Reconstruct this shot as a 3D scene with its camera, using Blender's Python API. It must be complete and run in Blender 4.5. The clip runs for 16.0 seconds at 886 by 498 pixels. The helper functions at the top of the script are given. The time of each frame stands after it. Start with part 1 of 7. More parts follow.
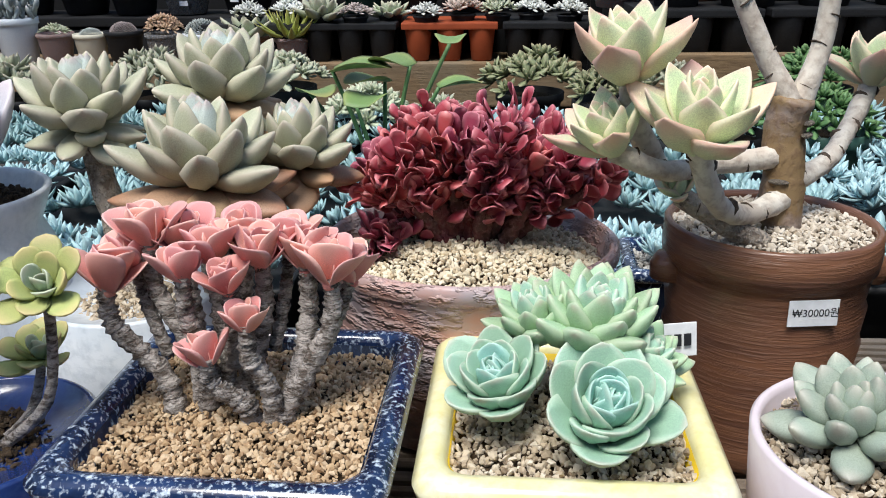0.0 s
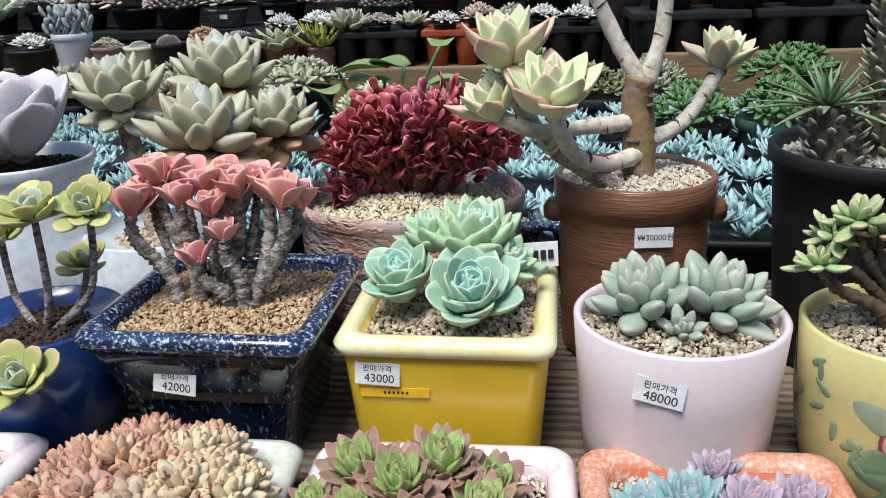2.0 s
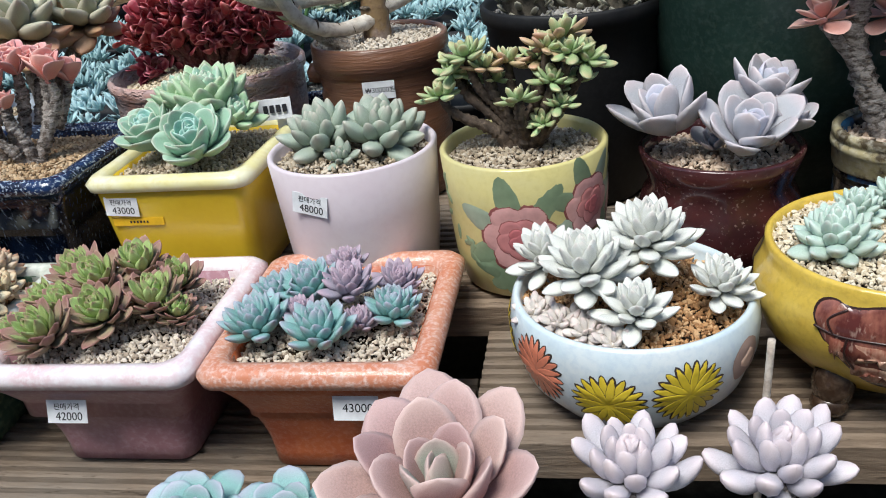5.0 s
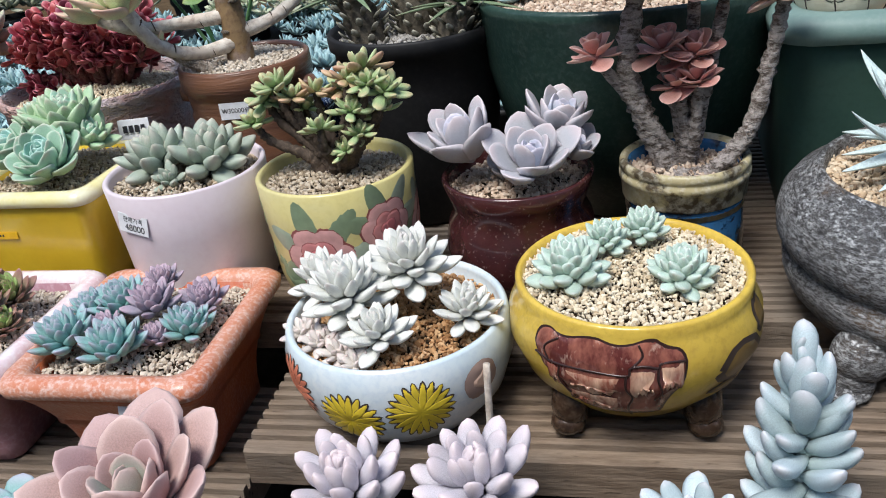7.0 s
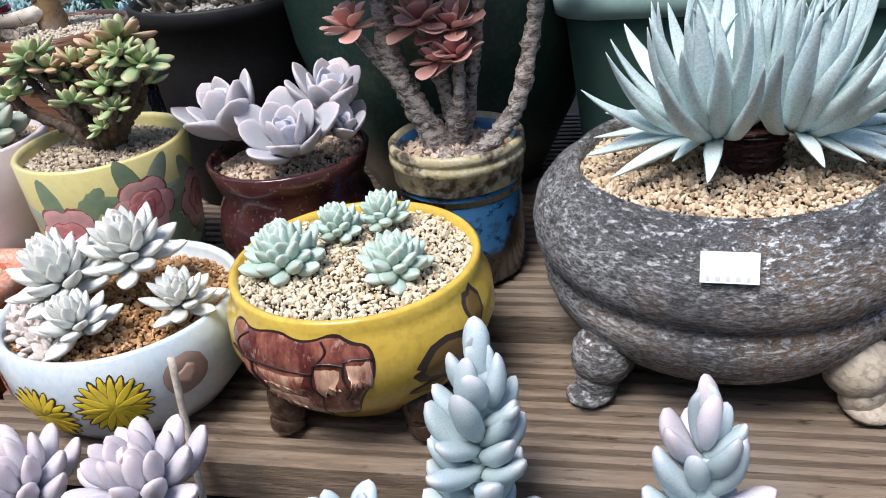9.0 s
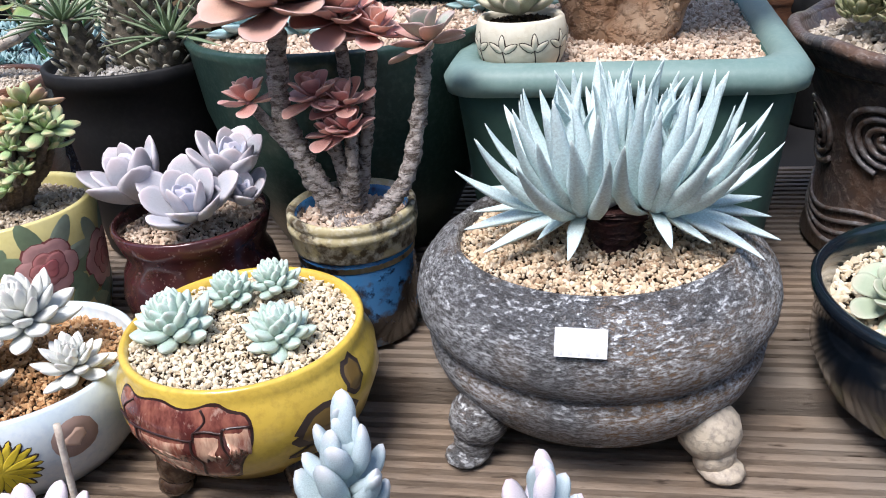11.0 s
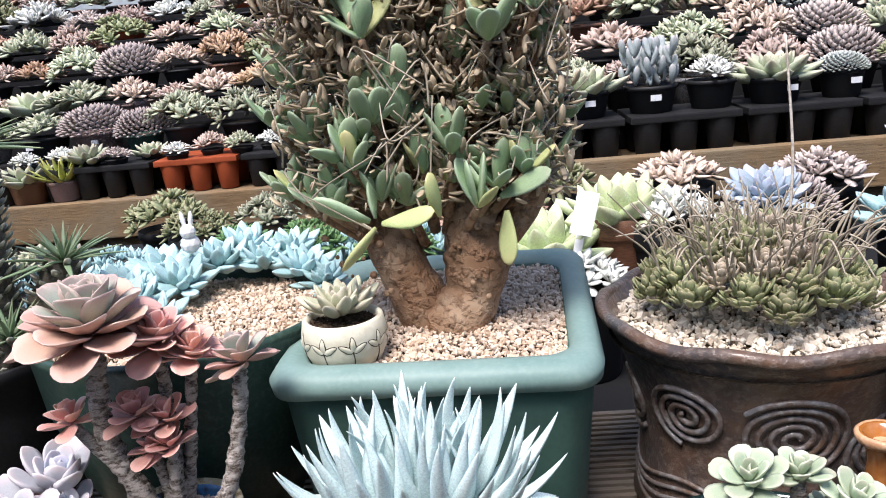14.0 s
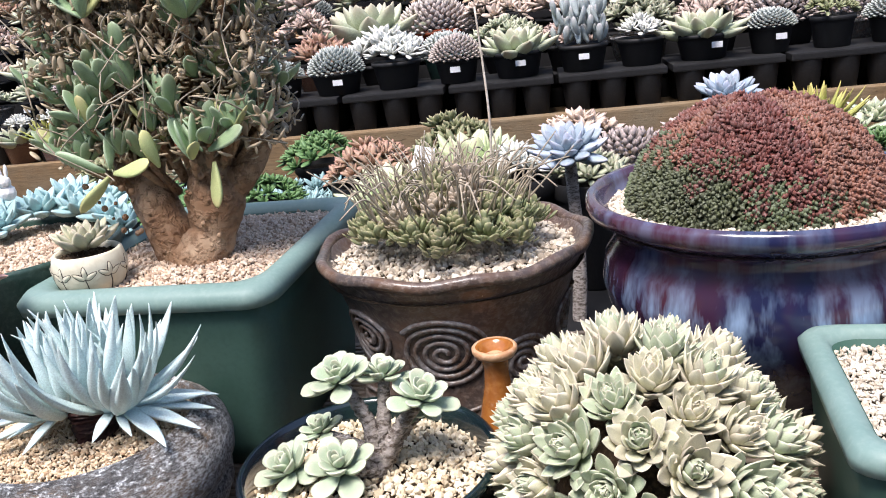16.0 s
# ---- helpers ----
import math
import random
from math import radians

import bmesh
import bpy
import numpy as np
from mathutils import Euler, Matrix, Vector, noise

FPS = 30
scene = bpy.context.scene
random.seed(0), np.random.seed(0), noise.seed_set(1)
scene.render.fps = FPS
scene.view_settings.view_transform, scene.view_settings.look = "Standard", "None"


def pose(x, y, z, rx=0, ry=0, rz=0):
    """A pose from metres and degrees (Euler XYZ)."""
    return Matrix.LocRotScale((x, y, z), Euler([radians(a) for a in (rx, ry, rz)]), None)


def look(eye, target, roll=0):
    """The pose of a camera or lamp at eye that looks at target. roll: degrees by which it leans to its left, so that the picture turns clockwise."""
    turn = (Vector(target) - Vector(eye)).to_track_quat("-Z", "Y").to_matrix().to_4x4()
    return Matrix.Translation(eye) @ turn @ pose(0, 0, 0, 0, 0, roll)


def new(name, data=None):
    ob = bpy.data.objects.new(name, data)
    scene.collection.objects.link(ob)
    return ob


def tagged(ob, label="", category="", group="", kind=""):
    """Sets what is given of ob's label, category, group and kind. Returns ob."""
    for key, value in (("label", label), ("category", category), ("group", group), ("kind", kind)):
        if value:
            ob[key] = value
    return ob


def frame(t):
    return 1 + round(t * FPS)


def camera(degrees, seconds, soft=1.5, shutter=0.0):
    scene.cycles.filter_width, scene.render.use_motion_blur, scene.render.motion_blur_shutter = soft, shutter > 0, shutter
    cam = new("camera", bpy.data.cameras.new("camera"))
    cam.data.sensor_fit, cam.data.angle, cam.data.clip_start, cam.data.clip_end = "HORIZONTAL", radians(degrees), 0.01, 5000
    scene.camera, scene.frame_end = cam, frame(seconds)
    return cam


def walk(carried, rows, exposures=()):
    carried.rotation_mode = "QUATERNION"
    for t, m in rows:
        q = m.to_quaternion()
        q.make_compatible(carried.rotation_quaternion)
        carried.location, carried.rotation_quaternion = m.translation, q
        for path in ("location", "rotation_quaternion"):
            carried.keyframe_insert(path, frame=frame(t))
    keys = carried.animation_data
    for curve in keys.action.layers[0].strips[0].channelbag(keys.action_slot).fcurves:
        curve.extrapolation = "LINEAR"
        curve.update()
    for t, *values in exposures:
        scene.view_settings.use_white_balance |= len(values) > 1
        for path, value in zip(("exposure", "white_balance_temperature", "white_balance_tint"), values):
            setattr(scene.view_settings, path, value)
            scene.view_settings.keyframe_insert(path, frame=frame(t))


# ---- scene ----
cam = camera(55.7, 16.0, soft=1.0)
PATH = [
    (0, (-0.008, 0.085, 0.735), (-0.117, 1.955, 0.034), -0.7),
    (0.5, (0.006, 0.058, 0.739), (-0.13, 1.928, 0.042), -1.1),
    (1, (0.035, 0.023, 0.745), (-0.14, 1.89, 0.049), -1.4),
    (1.5, (0.052, 0.002, 0.749), (-0.16, 1.869, 0.063), -1.7),
    (2, (0.065, -0.041, 0.742), (-0.157, 1.827, 0.062), -2.2),
    (2.5, (0.09, -0.103, 0.734), (-0.114, 1.771, 0.067), -2.6),
    (3, (0.129, -0.122, 0.73), (-0.061, 1.748, 0.046), -3.9),
    (3.5, (0.179, -0.13, 0.723), (-0.064, 1.708, -0.028), -5.6),
    (3.7, (0.205, -0.135, 0.727), (-0.096, 1.677, -0.065), -6.5),
    (5.8, (0.316, -0.112, 0.735), (-0.042, 1.639, -0.163), -6.9),
    (6, (0.339, -0.112, 0.74), (-0.018, 1.637, -0.162), -7.0),
    (6.5, (0.389, -0.117, 0.75), (0.0, 1.627, -0.149), -7.2),
    (7, (0.401, -0.116, 0.745), (-0.023, 1.62, -0.153), -7.3),
    (7.5, (0.428, -0.105, 0.737), (-0.019, 1.618, -0.176), -7.6),
    (8, (0.463, -0.086, 0.725), (0.022, 1.63, -0.203), -7.6),
    (8.5, (0.502, -0.07, 0.721), (0.06, 1.641, -0.215), -7.1),
    (8.7, (0.511, -0.066, 0.719), (0.069, 1.646, -0.217), -6.8),
    (10.8, (0.556, -0.064, 0.732), (0.198, 1.69, -0.161), -4.8),
    (11, (0.557, -0.07, 0.742), (0.229, 1.695, -0.138), -4.5),
    (11.5, (0.559, -0.066, 0.751), (0.264, 1.72, -0.098), -4.7),
    (12, (0.568, -0.06, 0.773), (0.297, 1.753, -0.027), -5.0),
    (12.5, (0.588, -0.049, 0.781), (0.358, 1.8, 0.056), -5.3),
    (13, (0.612, -0.04, 0.787), (0.399, 1.838, 0.134), -5.9),
    (13.5, (0.605, -0.042, 0.809), (0.428, 1.86, 0.216), -5.6),
    (14, (0.619, -0.063, 0.809), (0.482, 1.867, 0.302), -5.3),
    (14.5, (0.647, -0.089, 0.792), (0.591, 1.853, 0.316), -5.4),
    (15, (0.711, -0.111, 0.788), (0.671, 1.821, 0.27), -6.3),
    (15.5, (0.797, -0.128, 0.79), (0.641, 1.782, 0.217), -6.2),
    (16, (0.855, -0.134, 0.8), (0.582, 1.758, 0.212), -6.4),
]
walk(cam, [(t, look(eye, target, roll)) for t, eye, target, roll in PATH],
     exposures=[(0, 0.60, 6500, 8), (3.5, 0.52, 6450, 5), (6, 0.46, 6450, 8), (7, 0.49, 6450, 10), (8.5, 0.67, 6450, 12), (11, 0.92, 6400, 15), (13, 1.05, 6500, 15), (14, 1.15, 6600, 15), (16, 1.20, 6700, 16)])

# ---- world and light ----
world = bpy.data.worlds.new("sky")
scene.world = world
world.use_nodes = True
wn = world.node_tree.nodes
sky = wn.new("ShaderNodeTexSky")
sky.sky_type, sky.sun_disc = "NISHITA", False
sky.sun_elevation, sky.sun_rotation = radians(58), radians(200)
wn["Background"].inputs[1].default_value = 0.135
world.node_tree.links.new(sky.outputs[0], wn["Background"].inputs[0])
sun = new("sun", bpy.data.lights.new("sun", "SUN"))
sun.data.energy, sun.data.angle, sun.data.color = 2.9, radians(26), (1.0, 0.98, 0.945)
sun.matrix_world = look((0, 0, 5), (0.9, 2.0, 0.0))

# ---- small builders ----
RNG = random.Random(7)
TAU = 2 * math.pi
GOLD = math.pi * (3 - math.sqrt(5))
UP = Vector((0, 0, 1))


def mesh_from(name, verts, faces, uvs=None, smooth=True):
    """A mesh from vertices and faces, with one uv for each vertex."""
    me = bpy.data.meshes.new(name)
    me.from_pydata([tuple(v) for v in verts], [], [tuple(int(i) for i in f) for f in faces])
    if uvs is not None:
        layer = me.uv_layers.new(name="uv")
        index = np.empty(len(me.loops), dtype=np.int64)
        me.loops.foreach_get("vertex_index", index)
        layer.data.foreach_set("uv", np.asarray(uvs, dtype=np.float32)[index].ravel())
    me.polygons.foreach_set("use_smooth", np.full(len(me.polygons), smooth, dtype=bool))
    me.update()
    return me


def thing(name, place, label, category, group="", rz=0.0, kind=""):
    ob = new(name)
    ob.empty_display_size = 0.02
    ob.matrix_basis = pose(*place, 0, 0, rz)
    return tagged(ob, label, category, group, kind)


def part(name, me, material, parent, label="", m=None):
    """Links a mesh (or a bmesh) as one object under a thing or a part."""
    if isinstance(me, bmesh.types.BMesh):
        bm, me = me, bpy.data.meshes.new(name)
        bm.to_mesh(me)
        bm.free()
    if material is not None and not me.materials:
        me.materials.append(material)
    ob = new(name, me)
    ob.parent = parent
    if m is not None:
        ob.matrix_basis = m
    return tagged(ob, label)


# ---- materials ----
def node_mat(name, rough=0.5, metal=0.0, spec=0.32, coat=0.0, sss=0.0):
    mat = bpy.data.materials.new(name)
    mat.use_nodes = True
    bsdf = mat.node_tree.nodes["Principled BSDF"]
    bsdf.inputs["Roughness"].default_value = rough
    bsdf.inputs["Metallic"].default_value = metal
    bsdf.inputs["Specular IOR Level"].default_value = spec
    bsdf.inputs["Coat Weight"].default_value = coat
    bsdf.inputs["Coat Roughness"].default_value = 0.12
    if sss:
        bsdf.inputs["Subsurface Weight"].default_value = sss
        bsdf.inputs["Subsurface Radius"].default_value = (0.004, 0.003, 0.002)
        bsdf.inputs["Subsurface Scale"].default_value = 0.5
    return mat, mat.node_tree, bsdf


def col(c):
    return (c[0], c[1], c[2], 1.0)


def noise_fac(tree, scale, detail=4, rough=0.6, low=0.35, high=0.65, coord="Object", stretch=None):
    n = tree.nodes
    tc = n.new("ShaderNodeTexCoord")
    tex = n.new("ShaderNodeTexNoise")
    tex.inputs["Scale"].default_value, tex.inputs["Detail"].default_value, tex.inputs["Roughness"].default_value = scale, detail, rough
    if stretch:
        mp = n.new("ShaderNodeMapping")
        mp.inputs["Scale"].default_value = stretch
        tree.links.new(tc.outputs[coord], mp.inputs[0])
        tree.links.new(mp.outputs[0], tex.inputs["Vector"])
    else:
        tree.links.new(tc.outputs[coord], tex.inputs["Vector"])
    mr = n.new("ShaderNodeMapRange")
    mr.inputs[1].default_value, mr.inputs[2].default_value = low, high
    tree.links.new(tex.outputs[0], mr.inputs[0])
    return mr.outputs[0]


def mix(tree, fac, a, b, mode="MIX"):
    m = tree.nodes.new("ShaderNodeMix")
    m.data_type, m.blend_type = "RGBA", mode
    for socket, v in ((m.inputs[0], fac), (m.inputs[6], a), (m.inputs[7], b)):
        if isinstance(v, (int, float)):
            socket.default_value = v
        elif isinstance(v, tuple):
            socket.default_value = col(v)
        else:
            tree.links.new(v, socket)
    return m.outputs[2]


def add_bump(tree, bsdf, height, strength=0.3, dist=0.001):
    b = tree.nodes.new("ShaderNodeBump")
    b.inputs["Strength"].default_value, b.inputs["Distance"].default_value = strength, dist
    tree.links.new(height, b.inputs["Height"])
    tree.links.new(b.outputs[0], bsdf.inputs["Normal"])


def surface(name, base, second, third=None, scale=40, fine=400, rough=0.5, bump=0.3, dist=0.0006, coat=0.0, stretch=None, low=0.4, high=0.62, amount3=0.6, fleck=0.45):
    """A mottled surface: two colours in large patches, a third one in fine flecks, with fine relief."""
    mat, tree, bsdf = node_mat(name, rough, coat=coat)
    big = noise_fac(tree, scale, 5, 0.6, low, high, stretch=stretch)
    tiny = noise_fac(tree, fine, 3, 0.6, fleck, max(0.7, fleck + 0.06), stretch=stretch)
    c = mix(tree, big, base, second)
    if third:
        k = tree.nodes.new("ShaderNodeMath")
        k.operation, k.inputs[1].default_value = "MULTIPLY", amount3
        tree.links.new(tiny, k.inputs[0])
        c = mix(tree, k.outputs[0], c, third)
    tree.links.new(c, bsdf.inputs["Base Color"])
    add_bump(tree, bsdf, tiny, bump, dist)
    return mat


def leaf_mat(name, base, tip, edge=None, dust=(0.75, 0.8, 0.8), dusty=0.2, rough=0.5, tip_from=0.72, inner=None, spots=None, vary=0.12):
    """A fleshy leaf: the uv runs from base to tip and across; powder and blotches lie over it."""
    mat, tree, bsdf = node_mat(name, rough, spec=0.35, sss=0.0)
    n = tree.nodes
    uv = n.new("ShaderNodeUVMap")
    sep = n.new("ShaderNodeSeparateXYZ")
    tree.links.new(uv.outputs[0], sep.inputs[0])
    mr = n.new("ShaderNodeMapRange")
    mr.inputs[1].default_value, mr.inputs[2].default_value = tip_from, 1.02
    tree.links.new(sep.outputs[0], mr.inputs[0])
    c = base
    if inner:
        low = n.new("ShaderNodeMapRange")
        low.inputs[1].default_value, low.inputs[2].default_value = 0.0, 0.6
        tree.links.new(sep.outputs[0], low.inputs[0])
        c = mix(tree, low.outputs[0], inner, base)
    blot = noise_fac(tree, 55, 4, 0.6, 0.35, 0.7)
    c = mix(tree, blot, c, tuple(v * 0.62 for v in base))
    c = mix(tree, mr.outputs[0], c, tip)
    if edge:
        across = n.new("ShaderNodeMath")
        across.operation, across.inputs[1].default_value = "POWER", 5.0
        tree.links.new(sep.outputs[1], across.inputs[0])
        c = mix(tree, across.outputs[0], c, edge)
    powder = noise_fac(tree, 220, 3, 0.65, 0.3, 0.75)
    pm = n.new("ShaderNodeMath")
    pm.operation, pm.inputs[1].default_value = "MULTIPLY", dusty
    tree.links.new(powder, pm.inputs[0])
    c = mix(tree, pm.outputs[0], c, dust)
    if spots:
        sp = noise_fac(tree, 240, 2, 0.5, 0.60, 0.66)
        c = mix(tree, sp, c, spots)
    info = n.new("ShaderNodeObjectInfo")
    hsv = n.new("ShaderNodeHueSaturation")
    rr = n.new("ShaderNodeMapRange")
    rr.inputs[3].default_value, rr.inputs[4].default_value = 1 - vary, 1 + vary
    tree.links.new(info.outputs["Random"], rr.inputs[0])
    tree.links.new(rr.outputs[0], hsv.inputs["Value"])
    hue = n.new("ShaderNodeMapRange")
    hue.inputs[3].default_value, hue.inputs[4].default_value = 0.486, 0.514
    tree.links.new(info.outputs["Random"], hue.inputs[0])
    tree.links.new(hue.outputs[0], hsv.inputs["Hue"])
    tree.links.new(c, hsv.inputs["Color"])
    tree.links.new(hsv.outputs[0], bsdf.inputs["Base Color"])
    add_bump(tree, bsdf, powder, 0.12, 0.0004)
    return mat


def gravel_mat(name, light, mid, dark):
    mat, tree, bsdf = node_mat(name, 0.85, spec=0.2)
    geo = tree.nodes.new("ShaderNodeNewGeometry")
    ramp = tree.nodes.new("ShaderNodeValToRGB")
    ramp.color_ramp.elements[0].color, ramp.color_ramp.elements[1].color = col(dark), col(light)
    ramp.color_ramp.elements.new(0.3).color = col(mid)
    ramp.color_ramp.elements.new(0.7).color = col(tuple((a + b) / 2 for a, b in zip(mid, light)))
    tree.links.new(geo.outputs["Random Per Island"], ramp.inputs[0])
    fine = noise_fac(tree, 900, 3, 0.6, 0.3, 0.7)
    c = mix(tree, fine, ramp.outputs[0], mid)
    patch = noise_fac(tree, 45, 4, 0.6, 0.42, 0.7)
    c = mix(tree, patch, c, tuple(v * 0.8 for v in mid))
    m2 = mix(tree, 0.6, ramp.outputs[0], c)
    tree.links.new(m2, bsdf.inputs["Base Color"])
    return mat


def streaked(name, dark, warm, pale):
    """Rough clay thrown on a wheel: pale grains drawn out level over a dark body, rusty in places."""
    mat, tree, bsdf = node_mat(name, 0.55, spec=0.4)
    grain = noise_fac(tree, 260, 5, 0.85, 0.43, 0.57, stretch=(1, 1, 2.6))
    worn = noise_fac(tree, 11, 4, 0.6, 0.34, 0.62)
    amount = tree.nodes.new("ShaderNodeMapRange")
    amount.inputs[3].default_value, amount.inputs[4].default_value = 0.25, 1.0
    tree.links.new(worn, amount.inputs[0])
    both = tree.nodes.new("ShaderNodeMath")
    both.operation = "MULTIPLY"
    tree.links.new(grain, both.inputs[0])
    tree.links.new(amount.outputs[0], both.inputs[1])
    rust = noise_fac(tree, 9, 4, 0.65, 0.46, 0.64)
    c = mix(tree, rust, dark, warm)
    c = mix(tree, both.outputs[0], c, pale)
    drawn = noise_fac(tree, 90, 5, 0.75, 0.52, 0.68, stretch=(1, 1, 3))
    c = mix(tree, drawn, c, tuple(0.6 * v for v in dark))
    tree.links.new(c, bsdf.inputs["Base Color"])
    add_bump(tree, bsdf, grain, 1.0, 0.0012)
    return mat


def running_glaze(name, deep, wine, pale, low, high, above=0.2):
    """A dark glaze over which a pale one has run down between two heights of the shoulder."""
    mat, tree, bsdf = node_mat(name, 0.16, coat=0.7)
    runs = noise_fac(tree, 55, 4, 0.6, 0.45, 0.66, stretch=(1, 1, 0.22))
    patch = noise_fac(tree, 16, 3, 0.6, 0.42, 0.6, stretch=(1, 1, 0.4))
    tc = tree.nodes.new("ShaderNodeTexCoord")
    sep = tree.nodes.new("ShaderNodeSeparateXYZ")
    tree.links.new(tc.outputs["Object"], sep.inputs[0])
    band = tree.nodes.new("ShaderNodeValToRGB")
    ramp = tree.nodes.new("ShaderNodeMapRange")
    ramp.inputs[1].default_value, ramp.inputs[2].default_value = low - 0.03, high
    tree.links.new(sep.outputs[2], ramp.inputs[0])
    tree.links.new(ramp.outputs[0], band.inputs[0])
    band.color_ramp.elements[0].color, band.color_ramp.elements[1].color = (0.12, 0.12, 0.12, 1), (above, above, above, 1)
    band.color_ramp.elements.new(0.45).color = (0.5, 0.5, 0.5, 1)
    band.color_ramp.elements.new(0.75).color = (1, 1, 1, 1)
    k = tree.nodes.new("ShaderNodeMath")
    k.operation = "MULTIPLY"
    tree.links.new(runs, k.inputs[0])
    tree.links.new(band.outputs[0], k.inputs[1])
    c = mix(tree, patch, deep, wine)
    c = mix(tree, k.outputs[0], c, pale)
    tree.links.new(c, bsdf.inputs["Base Color"])
    return mat


def plain(name, c, rough=0.6, coat=0.0):
    mat, tree, bsdf = node_mat(name, rough, coat=coat)
    f = noise_fac(tree, 120, 3, 0.6, 0.35, 0.7)
    tree.links.new(mix(tree, f, c, tuple(v * 0.8 for v in c)), bsdf.inputs["Base Color"])
    return mat


def wood_mat(name, light, dark, grey):
    mat, tree, bsdf = node_mat(name, 0.8, spec=0.25)
    grain = noise_fac(tree, 30, 8, 0.72, 0.38, 0.62, stretch=(0.9, 9, 9))
    stain = noise_fac(tree, 9, 4, 0.6, 0.4, 0.7)
    c = mix(tree, grain, light, dark)
    c = mix(tree, stain, c, grey)
    fleck = noise_fac(tree, 160, 3, 0.6, 0.62, 0.75, stretch=(0.35, 2, 2))
    c = mix(tree, fleck, c, tuple(v * 0.35 for v in dark))
    tree.links.new(c, bsdf.inputs["Base Color"])
    add_bump(tree, bsdf, grain, 0.5, 0.0008)
    return mat


M = {}
M["deck"] = wood_mat("decking", (0.275, 0.205, 0.146), (0.15, 0.106, 0.073), (0.225, 0.19, 0.155))
M["ledge"] = wood_mat("ledge timber", (0.26, 0.17, 0.09), (0.15, 0.095, 0.05), (0.20, 0.155, 0.10))
M["ground"] = surface("dark damp soil", (0.035, 0.032, 0.028), (0.06, 0.052, 0.044), (0.1, 0.09, 0.08), 6, 60, 0.9)
M["frame"] = plain("black steel", (0.006, 0.006, 0.007), 0.85)
M["gravel"] = gravel_mat("tan decomposed granite", (0.74, 0.67, 0.56), (0.47, 0.38, 0.27), (0.13, 0.085, 0.05))
M["gravel_orange"] = gravel_mat("orange granite grit", (0.76, 0.54, 0.32), (0.46, 0.25, 0.11), (0.14, 0.06, 0.03))
M["gravel_tan"] = gravel_mat("tan and orange granite grit", (0.72, 0.58, 0.41), (0.48, 0.33, 0.19), (0.14, 0.07, 0.035))
M["gravel_white"] = gravel_mat("pale washed gravel", (0.78, 0.72, 0.63), (0.60, 0.52, 0.42), (0.28, 0.21, 0.15))
M["gravel_cream"] = gravel_mat("cream fine gravel", (0.86, 0.80, 0.65), (0.68, 0.58, 0.42), (0.36, 0.25, 0.14))
M["gravel_warm"] = gravel_mat("warm tan and cream gravel", (0.82, 0.73, 0.58), (0.60, 0.46, 0.31), (0.24, 0.13, 0.07))
M["gravel_grey"] = gravel_mat("grey grit", (0.62, 0.6, 0.56), (0.38, 0.36, 0.33), (0.1, 0.09, 0.08))
M["gravel_pink"] = gravel_mat("pinkish granite gravel", (0.80, 0.70, 0.58), (0.58, 0.44, 0.33), (0.22, 0.13, 0.08))
M["soil"] = surface("brown potting soil", (0.055, 0.035, 0.02), (0.03, 0.02, 0.012), (0.14, 0.09, 0.05), 80, 500, 0.95, 0.6)
M["label"] = plain("white paper label", (0.82, 0.83, 0.85), 0.7)
M["ink_pale"] = plain("faded grey ink", (0.55, 0.56, 0.58), 0.7)
M["tape"] = plain("orange-yellow sticker", (0.78, 0.46, 0.02), 0.5)
M["ink"] = plain("black ink", (0.02, 0.02, 0.025), 0.6)
M["bark"] = surface("ringed grey bark", (0.46, 0.41, 0.38), (0.10, 0.075, 0.06), (0.60, 0.55, 0.5), 170, 520, 0.85, 0.9, 0.0015, stretch=(1, 1, 2.2), low=0.45, high=0.58)
M["bark_tan"] = surface("grey-brown jointed bark", (0.42, 0.35, 0.28), (0.16, 0.12, 0.09), (0.60, 0.55, 0.48), 130, 420, 0.8, 0.9, 0.0015, low=0.45, high=0.6)
M["bark_pale"] = surface("pale pinkish white stem", (0.68, 0.63, 0.55), (0.56, 0.48, 0.40), (0.16, 0.09, 0.06), 70, 240, 0.7, 0.4, low=0.4, amount3=0.45)
M["bark_olive"] = surface("olive-brown smooth stem with purple grey patches", (0.27, 0.18, 0.09), (0.34, 0.28, 0.26), (0.12, 0.06, 0.045), 42, 260, 0.6, 0.4, low=0.5, high=0.66, amount3=0.5)
M["bark_dark"] = surface("dark brown stem", (0.11, 0.08, 0.06), (0.06, 0.045, 0.035), (0.2, 0.15, 0.11), 90, 420, 0.85, 0.5)

